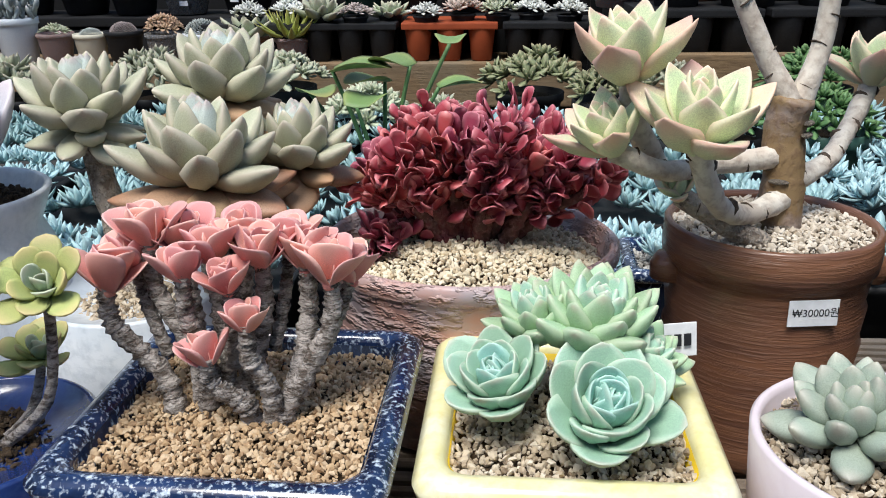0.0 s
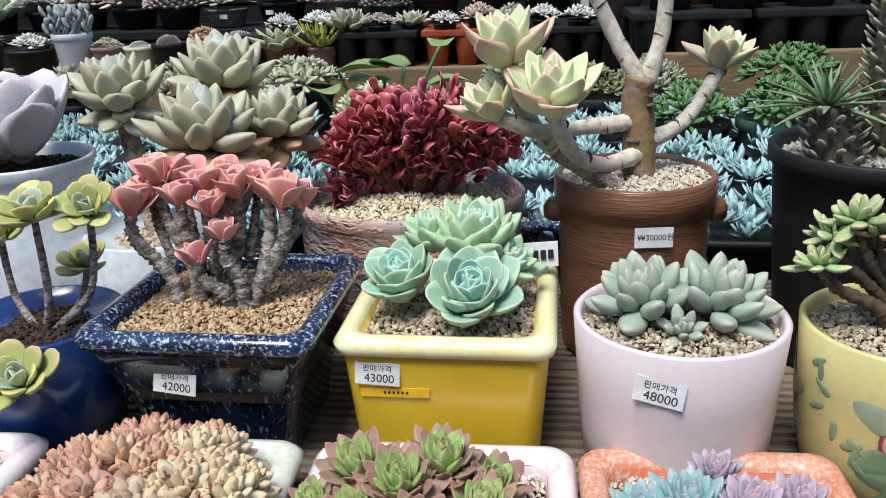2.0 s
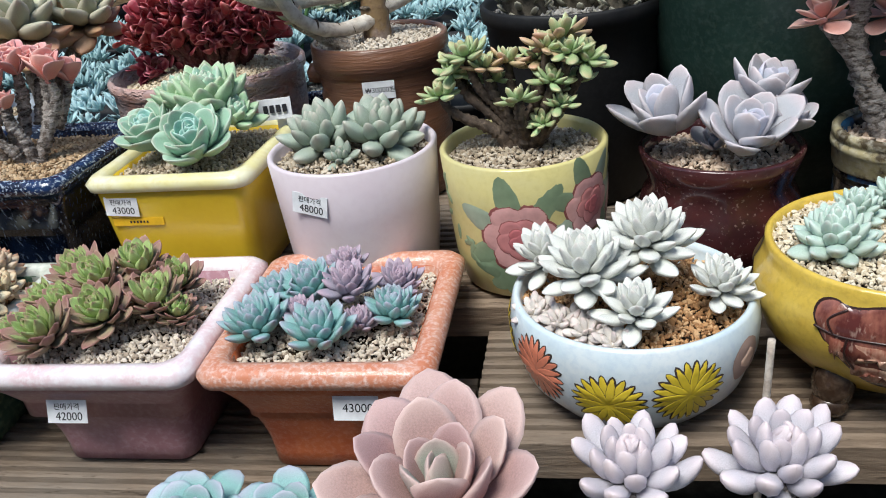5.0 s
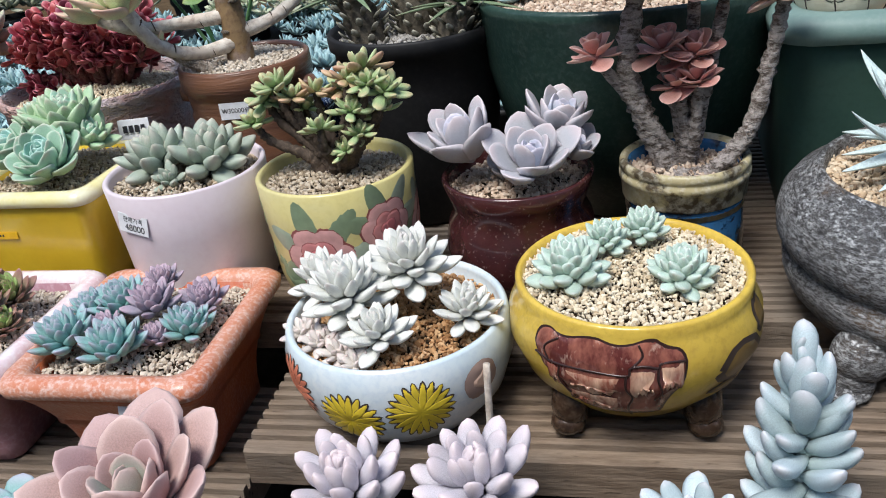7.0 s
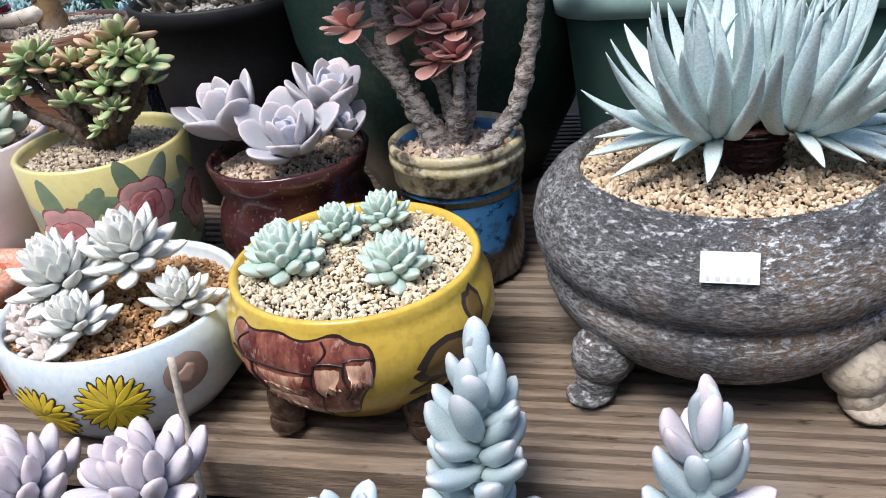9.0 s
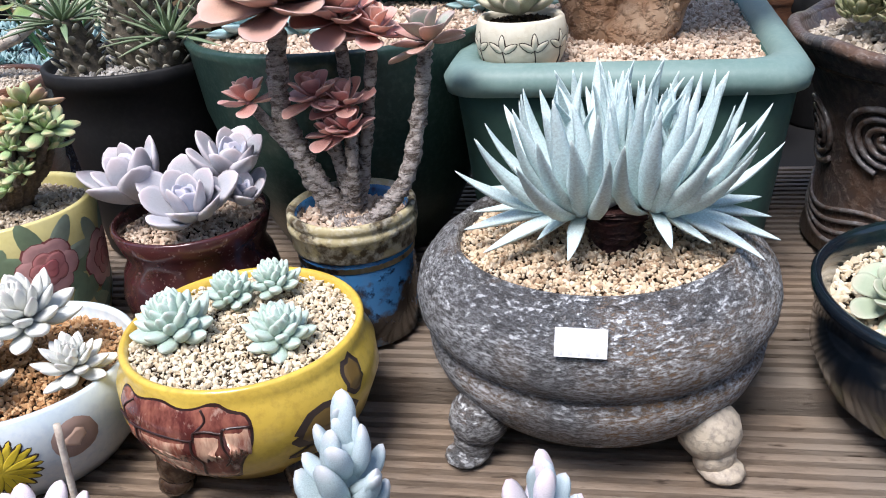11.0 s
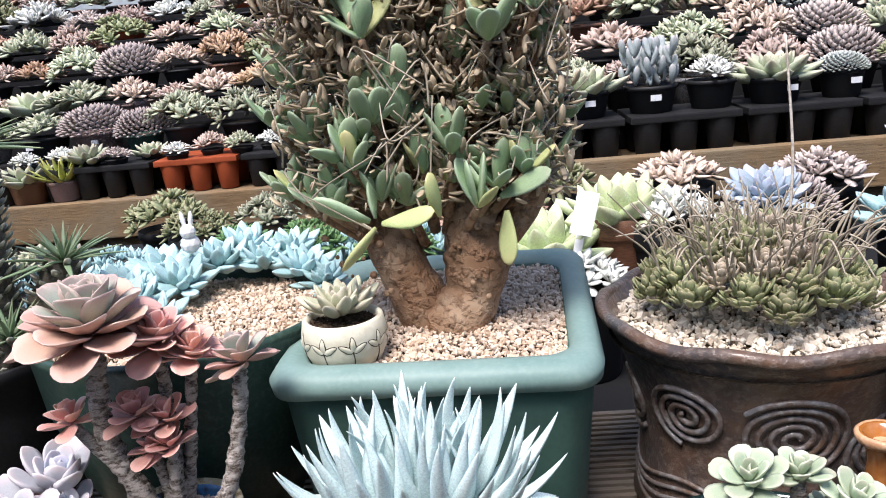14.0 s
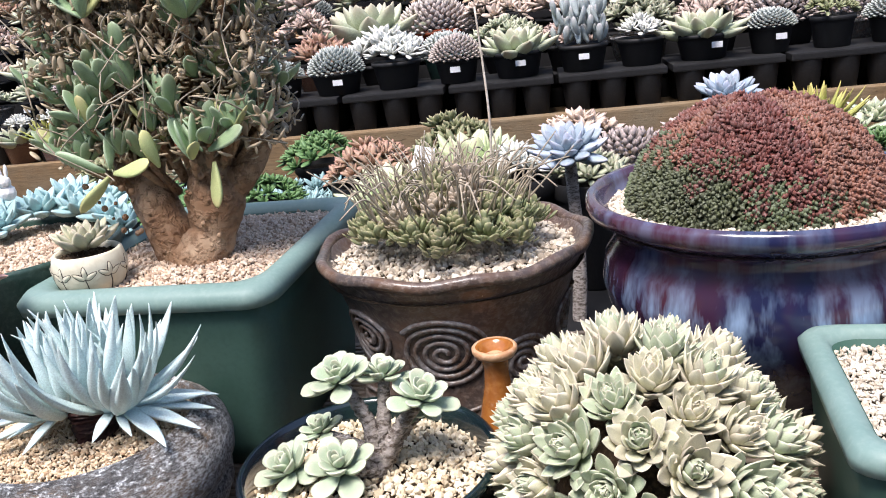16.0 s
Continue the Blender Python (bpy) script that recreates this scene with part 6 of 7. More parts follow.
# the gnarled pad-leaved trunk in the planter
M["caudex"] = surface("brown knobbly caudex bark", (0.26, 0.145, 0.08), (0.42, 0.30, 0.20), (0.13, 0.065, 0.035), 30, 150, 0.75, 0.9, 0.0022, low=0.42, high=0.66, amount3=0.6)
M["l_drypink"] = leaf_mat("dry pinkish-brown leaflet", (0.42, 0.32, 0.22), (0.50, 0.40, 0.28), dusty=0.25, dust=(0.6, 0.53, 0.42))
p = plant("pad_leaf_tree", (0.577, 0.460, DK + 0.130), "gnarled brown double trunk crowded with green oval pads and dry leaflets")
rnd = random.Random(77)
stem(p, [(0.000, 0.0, -0.014), (-0.008, -0.004, 0.008), (-0.018, -0.002, 0.030), (-0.028, 0.004, 0.052), (-0.040, 0.010, 0.072), (-0.050, 0.014, 0.10), (-0.045, 0.02, 0.2)], [0.019, 0.0205, 0.0175, 0.0165, 0.014, 0.009, 0.005], M["caudex"], 0.05, 1, "trunk")
stem(p, [(0.008, -0.014, -0.014), (0.012, -0.016, 0.006), (0.022, -0.012, 0.022), (0.027, -0.008, 0.046), (0.026, 0.0, 0.068), (0.034, 0.006, 0.12), (0.03, 0.01, 0.26)], [0.018, 0.0215, 0.0175, 0.0225, 0.0175, 0.012, 0.006], M["caudex"], 0.05, 2, "trunk")
stem(p, [(0.036, -0.004, 0.05), (0.062, 0.0, 0.078), (0.075, 0.004, 0.12)], [0.012, 0.010, 0.007], M["caudex"], 0.05, 4, "limb")
stem(p, [(-0.03, 0.002, 0.05), (-0.02, 0.006, 0.09), (-0.012, 0.01, 0.16)], [0.012, 0.009, 0.006], M["caudex"], 0.05, 5, "limb")
knobs = []
for i in range(46):
    side = rnd.random() < 0.5
    h = rnd.uniform(-0.004, 0.07)
    cx, cy = (-0.012 - 0.62 * h, -0.006) if side else (0.016 + 0.2 * h, -0.012)
    a = rnd.uniform(-2.9, -0.2)
    knobs.append((ball(1.0, 5, 8), Matrix.Translation((cx + 0.0185 * math.cos(a), cy + 0.0185 * math.sin(a), h)) @ Matrix.Scale(rnd.uniform(0.0012, 0.0028), 4)))
tagged(part("knobbly_bark", joined("knobbly_bark", knobs), M["caudex"], p), kind="stuff")
whorls = [(-0.092, -0.01, 0.138), (-0.066, -0.02, 0.128), (-0.01, -0.03, 0.135), (0.018, -0.034, 0.116), (0.035, -0.02, 0.138), (0.042, -0.034, 0.094), (0.074, -0.01, 0.172), (-0.045, -0.03, 0.115), (-0.08, 0.0, 0.16), (0.053, -0.015, 0.135), (-0.017, -0.02, 0.16), (0.025, -0.02, 0.17), (0.062, -0.02, 0.10), (-0.05, 0.0, 0.15), (0.0, -0.03, 0.105)]
for i in range(34):
    whorls.append((rnd.uniform(-0.09, 0.088), rnd.uniform(-0.05, 0.02), 0.11 + 0.17 * rnd.random()))
for i in range(12):
    whorls.append((-0.085 + 0.0145 * i, rnd.uniform(-0.045, -0.01), rnd.uniform(0.084, 0.115)))
for k, (x, y, z) in enumerate(whorls):
    stem(p, [(x * 0.5, 0.004, z * 0.62), (x * 0.8, y * 0.6, z * 0.85), (x, y, z)], [0.0036, 0.0028, 0.0022], M["caudex"], 0.05, k, "branch")
    for i in range(rnd.randint(5, 8)):
        ob = new("pad", leaf_copy(S["pad"], M["l_pad_y" if rnd.random() < 0.10 else "l_pad"], rnd.randrange(3)))
        ob.parent = p
        ob.matrix_basis = Matrix.Translation((x, y, z)) @ Matrix.Rotation(i * GOLD + k, 4, "Z") @ Matrix.Rotation(-radians(rnd.uniform(22, 78)), 4, "Y") @ Matrix.Rotation(rnd.uniform(-0.6, 0.6), 4, "X") @ Matrix.Scale(rnd.uniform(0.019, 0.033), 4)
for k, (x, y, z, az, el, sz, mk) in enumerate(((-0.033, -0.046, 0.082, 190, 22, 0.036, "l_pad"), (-0.026, -0.048, 0.080, -12, 4, 0.034, "l_pad_y"), (-0.030, -0.048, 0.078, 215, -42, 0.032, "l_pad_y"), (-0.030, -0.044, 0.083, 110, 60, 0.026, "l_pad"), (0.008, -0.048, 0.082, 260, 66, 0.028, "l_pad_y"), (0.047, -0.046, 0.082, 280, -78, 0.032, "l_pad_y"), (0.044, -0.044, 0.090, -10, 22, 0.034, "l_pad"), (0.04, -0.044, 0.09, 160, 40, 0.03, "l_pad"))):
    ob = new("pad", leaf_copy(S["pad"], M[mk], k % 3))
    ob.parent = p
    ob.matrix_basis = pose(x, y, z, 0, 0, az) @ Matrix.Rotation(-radians(el), 4, "Y") @ Matrix.Rotation(radians(50), 4, "X") @ Matrix.Scale(sz, 4)
pieces = []
for i in range(8500):
    h = 0.078 + 0.24 * rnd.random() ** 0.7
    m = Matrix.Translation((rnd.uniform(-0.088, 0.09), rnd.uniform(-0.042, 0.05), h)) @ Matrix.Rotation(rnd.uniform(0, TAU), 4, "Z") @ Matrix.Rotation(-rnd.uniform(-0.5, 1.3), 4, "Y") @ Matrix.Scale(rnd.uniform(0.005, 0.012), 4)
    pieces.append((S["tiny"], m))
tagged(part("dry_foliage", joined("dry_foliage", pieces), M["l_drypink"], p), kind="stuff")
thin = []
for i in range(210):
    x, y, z = rnd.uniform(-0.085, 0.09), rnd.uniform(-0.05, 0.04), rnd.uniform(0.08, 0.27)
    thin.append([(x, y, z), (x + rnd.uniform(-0.02, 0.02), y + rnd.uniform(-0.02, 0.01), z + rnd.uniform(-0.01, 0.03)), (x + rnd.uniform(-0.03, 0.03), y + rnd.uniform(-0.03, 0.02), z + rnd.uniform(-0.01, 0.06))])
tagged(part("twig_tangle", strands(thin, 0.0007), M["l_dry"], p), kind="stuff")
# cup pot in the planter
cup = turned_pot("cup_pot", (0.523, 0.402, DK + 0.128), [(0.016, 0), (0.02, 0.002), (0.0245, 0.012), (0.0255, 0.022), (0.024, 0.03)], M["cuppot"], "small ivory cup pot with incised brown leaves, set in gravel", grow=0.0, seg=40)
P_CUP = [(0.016, 0), (0.02, 0.002), (0.0245, 0.012), (0.0255, 0.022), (0.024, 0.03)]
for k in range(9):
    a = radians(k * 40 - 110)
    for j, t in enumerate((0.5, 2.6, 1.57)):
        painted(cup, "incised_leaf", M["p_line"], P_CUP, 0, a, 0.016, petal(0.0098, 0.0056, t), 0.0003 + 0.0001 * j, 2)
        painted(cup, "leaf_fill", M["cuppot"], P_CUP, 0, a, 0.016, petal(0.0087, 0.0043, t, start=0.0005), 0.0006 + 0.0001 * j, 2)
    part("incised_stalk", tube([off_surface(P_CUP, 0, a, 0.004, 0.0002), off_surface(P_CUP, 0, a + 0.03, 0.01, 0.0002), off_surface(P_CUP, 0, a, 0.016, 0.0002)], [0.0004] * 3, 5), M["p_line"], cup)
fill_round(cup, 0.021, 0.026, M["soil"], 0.002, 0.002)
p = plant("small_rosette", (0.523, 0.402, DK + 0.156), "small pale grey-green rosette in a cup pot")
rosette(p, S["point"], M["l_grey"], (0, 0, 0.006), 0.024, 30, (6, 0), 301, low=14, high=84, inner=0.45)

# olive cushion with dry stalks
p = plant("cushion_shrub", (0.777, 0.455, DK + 0.124), "olive cushion of tiny rosettes with dry stalks")
for k in range(40):
    a, q = k * GOLD, 0.064 * math.sqrt((k + 0.5) / 40)
    c = Vector((q * math.cos(a), q * math.sin(a), 0.008 + 0.038 * (1 - (q / 0.07) ** 2)))
    pieces = []
    for i in range(85):
        dv = Vector((rnd.gauss(0, 1), rnd.gauss(0, 1), abs(rnd.gauss(0, 1)))).normalized()
        pieces.append((S["round"], Matrix.Translation(c + dv * 0.012 * rnd.uniform(0.5, 1.1)) @ (dv + Vector((0, 0, 0.4))).to_track_quat("X", "Z").to_matrix().to_4x4() @ Matrix.Scale(rnd.uniform(0.0055, 0.0098), 4)))
    tagged(part("cushion", joined("cushion", pieces), M["b_olive"] if k % 5 or k > 24 else M["l_dry"], p), kind="stuff")
thin = []
for i in range(210):
    a, q = rnd.uniform(0, TAU), rnd.uniform(0.01, 0.064)
    x, y, z = q * math.cos(a), q * math.sin(a), 0.036
    o = rnd.uniform(0.2, 0.9)
    thin.append([(x, y, z), (x + o * x * 0.4, y + o * y * 0.4, z + rnd.uniform(0.015, 0.03)), (x + o * x * 0.9 + rnd.uniform(-0.01, 0.01), y + o * y * 0.8, z + rnd.uniform(0.012, 0.045))])
tagged(part("stalk_tangle", strands(thin, 0.0008), M["l_dry"], p), kind="stuff")
part("tall_stalk", tube([(0.03, 0.03, 0.03), (0.034, 0.03, 0.09), (0.03, 0.035, 0.17)], [0.0012, 0.001, 0.0007], 6), M["bark_pale"], p)

# rust and olive dome of beads in the urn
p = plant("bead_mound", (0.99, 0.445, DK + 0.142), "dense rust-red and olive mound of tiny bead rosettes")
part("mound", lathe([(0.078, -0.012), (0.076, 0.02), (0.064, 0.046), (0.04, 0.066), (0.004, 0.073)], 28), M["l_moss"], p)
bead = joined("bead", [(S["far_bud"], m @ Matrix.Identity(4)) for m in spread(6, 0.8, low=8, high=80, rnd=random.Random(5), inner=0.8)])
bead_shape = (np.array([tuple(v.co) for v in bead.vertices]), [tuple(q.vertices) for q in bead.polygons], np.tile((0.5, 0.3), (len(bead.vertices), 1)))
for patch in range(10):
    pieces = []
    for i in range(270):
        t = (i + rnd.random()) / 270
        e = math.acos(1 - t)
        a = TAU * (patch + (i * 0.618 + 0.2 * rnd.random()) % 1) / 10
        d = Vector((math.sin(e) * math.cos(a), math.sin(e) * math.sin(a), math.cos(e)))
        c = Vector((d.x * 0.083, d.y * 0.08, d.z * 0.074 * (1 + 0.03 * math.sin(3 * a + 1)))) * rnd.uniform(0.975, 1.02)
        pieces.append((bead_shape, Matrix.Translation(c) @ d.to_track_quat("Z", "Y").to_matrix().to_4x4() @ Matrix.Scale(rnd.uniform(0.006, 0.0085), 4)))
    green = [q for q in pieces if q[1].translation.z + 0.45 * q[1].translation.x + rnd.uniform(-0.02, 0.02) < 0.022]
    red = [q for q in pieces if q not in green]
    if red:
        tagged(part("rust_foliage", joined("rust_foliage", red), M["l_rust"], p), kind="stuff")
    if green:
        tagged(part("olive_foliage", joined("olive_foliage", green), M["l_moss"], p), kind="stuff")

# sage paddles in the navy bowl
p = plant("sage_shrub", (0.738, 0.285, FRONT + 0.058), "sage green rosettes on bare grey-brown stems")
for i, (x, y, z, r, pts) in enumerate(((-0.012, 0.006, 0.056, 0.019, 3), (0.012, 0.012, 0.054, 0.016, 3), (0.034, 0.002, 0.044, 0.018, 3), (-0.012, -0.02, 0.014, 0.02, 2), (-0.044, -0.01, 0.008, 0.02, 2), (0.03, 0.016, 0.03, 0.014, 3), (-0.03, 0.012, 0.02, 0.014, 2))):
    stem(p, [(0.004, 0.0, -0.006), (0.006 + x * 0.3, y * 0.5, z * 0.5), (x, y, z)], [0.006, 0.0045, 0.0032], M["bark"], 0.2, i)
    rosette(p, S["spoon"], M["l_sage"], (x, y, z), r * 1.05, 17, (rnd.uniform(0, 24), x * 400), 320 + i, low=-14, high=80, inner=0.4, lift=0.2)

# turquoise rosettes spilling from the dark green bowl
p = plant("turquoise_cluster", (0.405, 0.465, DK + 0.14), "pale turquoise rosettes spilling over a bowl")
for i, (x, y, z, r) in enumerate(((-0.05, 0.02, 0.016, 0.03), (-0.03, 0.05, 0.02, 0.03), (0.002, 0.07, 0.02, 0.03), (0.035, 0.078, 0.016, 0.028), (0.066, 0.07, 0.012, 0.027), (-0.064, -0.01, 0.01, 0.026), (-0.036, -0.004, 0.016, 0.028), (-0.012, 0.03, 0.018, 0.028), (-0.018, -0.014, 0.006, 0.024), (0.085, 0.055, 0.006, 0.024), (-0.08, 0.03, 0.012, 0.026), (0.05, 0.095, 0.02, 0.026), (0.015, 0.1, 0.024, 0.028))):
    rosette(p, S["point"], M["l_turq"], (x, y, z), r, 20, (rnd.uniform(0, 20), rnd.uniform(-15, 15)), 340 + i, low=0, high=78, inner=0.5)
rabbit = thing("rabbit_ornament", (0.397, 0.512, DK + 0.178), "small white rabbit ornament among the leaves", "ornament")
bm = bmesh.new()
for c, r in (((0, 0, 0.008), 0.010), ((0, -0.002, 0.021), 0.008)):
    bmesh.ops.create_icosphere(bm, subdivisions=2, radius=r, matrix=Matrix.Translation(c))
for s in (-1, 1):
    bmesh.ops.create_icosphere(bm, subdivisions=2, radius=1, matrix=pose(s * 0.004, 0, 0.033, 0, s * 8) @ Matrix.Diagonal((0.0026, 0.0018, 0.009, 1)))
part("body", bm, M["label"], rabbit, m=Matrix.Scale(0.72, 4))

# scaly trunk with narrow leaves in the black pot
p = plant("scaly_palm_succulent", (0.266, 0.455, DK + 0.126), "scaly grey-brown trunk with narrow green leaf tufts")
M["scale_tip"] = leaf_mat("dark scale with pale tip", (0.19, 0.18, 0.12), (0.58, 0.55, 0.43), dusty=0.1, tip_from=0.4)
M["scale"] = surface("grey-brown scale bark", (0.11, 0.095, 0.07), (0.07, 0.06, 0.045), (0.2, 0.17, 0.13), 80, 420, 0.85, 0.5)
for (tx, ty, tz, h, r, lean, nl) in ((0.004, 0.0, -0.006, 0.15, 0.021, 0.03, 60), (0.03, 0.01, -0.006, 0.07, 0.014, 0.45, 34), (-0.032, -0.016, -0.006, 0.04, 0.013, -0.25, 34), (0.026, -0.026, -0.006, 0.03, 0.012, 0.3, 30)):
    stem(p, [(tx, ty, tz), (tx + lean * h * 0.4, ty, tz + h * 0.5), (tx + lean * h, ty, tz + h)], [r * 1.05, r, r * 0.8], M["scale"], 0.15, 5, "trunk")
    pieces = []
    n = int(h * r * 90000)
    for i in range(n):
        t = (i + 0.5) / n
        a = i * GOLD
        c = Vector((tx + lean * h * t + r * 0.95 * math.cos(a), ty + r * 0.95 * math.sin(a), tz + h * t))
        pieces.append((S["tiny"], Matrix.Translation(c) @ Vector((math.cos(a), math.sin(a), 0.7)).to_track_quat("X", "Z").to_matrix().to_4x4() @ Matrix.Diagonal((1, 1.3, 1, 1)) @ Matrix.Scale(0.0095, 4)))
    tagged(part("scale_bark", joined("scale_bark", pieces), M["scale_tip"], p), kind="stuff")
    top = Vector((tx + lean * h, ty, tz + h))
    for m in spread(nl, 0.05 if h > 0.1 else 0.04, low=-5, high=80, rnd=rnd, inner=0.6):
        ob = new("leaf", leaf_copy(S["needle"], M["l_palm"]))
        ob.parent = p
        ob.matrix_basis = Matrix.Translation(top) @ m

# plants at the row's end
p = plant("purple_rosette", (-0.262, 0.45, DK + 0.126), "large lilac-purple rosette with pointed leaves")
rosette(p, S["cup"], M["l_lav"], (0.004, -0.004, 0.012), 0.06, 16, (8, 4), 360, low=24, high=82, inner=0.55, power=1.2)
p = plant("lime_shrub", (-0.200, 0.345, DK + 0.062), "yellow-green rosettes on pale trailing stems")
for i, (x, y, z, r) in enumerate(((0.012, -0.006, 0.066, 0.021), (0.040, -0.002, 0.068, 0.018), (0.018, -0.05, -0.004, 0.022), (-0.02, 0.01, 0.05, 0.018), (0.02, 0.02, 0.03, 0.016))):
    stem(p, [(0, 0, -0.004), (x * 0.8, y * 0.6, z * 0.35), (x, y, z)], [0.0023, 0.0020, 0.0018], M["bark"], 0.12, i)
    rosette(p, S["spoon"], M["l_lime"], (x, y, z), r, 15, (20 + rnd.uniform(-10, 20), x * 200), 370 + i, low=8, high=80, inner=0.5, mat_in=M["l_sage"], split=0.3)


# ---- pots on the lower front board, only their plants reach into view ----
def low_pot(x, y, r, top, mat, label):
    return turned_pot("round_pot", (x, y, 0.40), [(r * 0.7, 0), (r * 0.76, 0.003), (r * 0.92, (top - 0.4) * 0.6), (r, top - 0.4)], mat, label, grow=0.0, seg=40)


for x, y, r, top, mk in ((0.215, 0.075, 0.036, 0.492, "terra"), (0.281, 0.122, 0.032, 0.474, "whitejar"), (0.342, 0.126, 0.026, 0.474, "plastic_black"), (0.468, 0.13, 0.034, 0.471, "cobalt"), (0.542, 0.105, 0.034, 0.486, "darkgreen_clay"), (0.128, 0.07, 0.030, 0.492, "whitejar")):
    q = low_pot(x, y, r, top, M[mk], "small round pot on the lower front board")
    fill_round(q, r * 0.9, top - 0.408, M["gravel"], 0.003)
p = plant("pink_rosette", (0.217, 0.078, 0.49), "large dusky pink rosette with broad thin leaves")
rosette(p, S["cup"], M["l_pink"], (0.0, 0.02, 0.032), 0.044, 24, (12, 0), 401, low=6, high=80, inner=0.5, mat_in=M["l_plum_in"], split=0.14)
stem(p, [(0, 0, -0.004), (0, 0.012, 0.016), (0, 0.02, 0.032)], [0.006, 0.006, 0.006], M["bark"])
p = plant("powdery_cluster", (0.309, 0.126, 0.471), "powdery lilac-white clusters of plump finger leaves")
for i, (x, y, z, r) in enumerate(((-0.026, 0.02, 0.03, 0.028), (0.03, 0.022, 0.034, 0.028))):
    stem(p, [(x, 0, -0.004), (x, 0.01, 0.016), (x, y, z)], [0.005, 0.005, 0.005], M["bark"])
    rosette(p, S["bean"], M["l_pach"], (x, y, z - 0.012), r * 1.0, 30, (14, 0), 405 + i, low=12, high=84, inner=0.6, lift=0.45, power=1.0)
p = plant("powdery_column", (0.469, 0.132, 0.467), "upright column of powder-blue plump leaves")
stem(p, [(0, 0, -0.004), (0, 0.03, 0.03), (0.0, 0.038, 0.075)], [0.006, 0.006, 0.004], M["l_pachb"])
for i in range(50):
    t = i / 49
    ob = new("leaf", leaf_copy(S["bean"], M["l_pachb"], rnd.randrange(3)))
    ob.parent = p
    ob.matrix_basis = Matrix.Translation((0.0, 0.012 + 0.028 * t, 0.002 + 0.066 * t)) @ Matrix.Rotation(i * GOLD + rnd.uniform(-0.3, 0.3), 4, "Z") @ Matrix.Rotation(-radians(4 + 30 * t + 48 * t**5 + rnd.uniform(-20, 20)), 4, "Y") @ Matrix.Scale(0.0265 * (0.94 + 0.10 * t - 0.18 * t**6) * rnd.uniform(0.8, 1.15), 4)
p = plant("powdery_column", (0.544, 0.112, 0.482), "shorter column of powder-white plump leaves")
stem(p, [(0, 0, -0.004), (0, 0.02, 0.02), (0.0, 0.032, 0.05)], [0.006, 0.006, 0.004], M["l_pachb"])
for i in range(40):
    t = i / 39
    ob = new("leaf", leaf_copy(S["bean"], M["l_pachb" if i % 3 else "l_pach"], rnd.randrange(3)))
    ob.parent = p
    ob.matrix_basis = Matrix.Translation((0.0, 0.014 + 0.02 * t, 0.0 + 0.058 * t)) @ Matrix.Rotation(i * GOLD + rnd.uniform(-0.3, 0.3), 4, "Z") @ Matrix.Rotation(-radians(6 + 30 * t + 46 * t**4 + rnd.uniform(-20, 20)), 4, "Y") @ Matrix.Scale(0.024 * (0.94 + 0.10 * t - 0.18 * t**6) * rnd.uniform(0.8, 1.15), 4)
p = plant("blue_cluster", (0.425, 0.12, 0.478), "low blue-grey rosette beside the column")
rosette(p, S["finger"], M["l_pachb"], (0, 0.01, 0.012), 0.024, 26, (10, 0), 411, low=0, high=84, inner=0.5)
p = plant("teal_rosettes", (0.15, 0.078, 0.49), "teal rosettes in front of the square pots")
for i, x in enumerate((-0.026, 0.012)):
    rosette(p, S["spoon"], M["l_teal"], (x, 0.012, 0.022), 0.024, 26, (10, 0), 415 + i, low=4, high=84, inner=0.45)

stick = thing("bamboo_stick", (0.338, 0.172, 0.40), "thin bamboo stick standing before the deck", "stick")
part("rod", tube([(0, 0, 0), (0.001, 0.005, 0.06), (0.003, 0.010, 0.134)], [0.0017, 0.0017, 0.0016], 8), M["bark_pale"], stick)
tag2 = thing("plant_tag", (0.700, 0.79, 0.532), "blank white plastic plant tag leaning in a pot", "tag", rz=-8)
part("blade", box(0.023, 0.001, 0.046, 0.0004), M["label"], tag2, m=pose(0.008, 0.0, 0.08, -16, 14))
part("stake", box(0.009, 0.001, 0.07, 0.0003), M["label"], tag2, m=pose(-0.004, 0.008, 0.026, -10, 12))

# ---- trays of turquoise rosettes on the low bench ----
def shape_of(me):
    """A mesh as a shape that joined() takes."""
    index, uv = np.empty(len(me.loops), dtype=np.int64), np.empty(len(me.loops) * 2, dtype=np.float32)
    me.loops.foreach_get("vertex_index", index)
    me.uv_layers[0].data.foreach_get("uv", uv)
    per = np.zeros((len(me.vertices), 2))
    per[index] = uv.reshape(-1, 2)
    return np.array([tuple(v.co) for v in me.vertices]), [tuple(q.vertices) for q in me.polygons], per


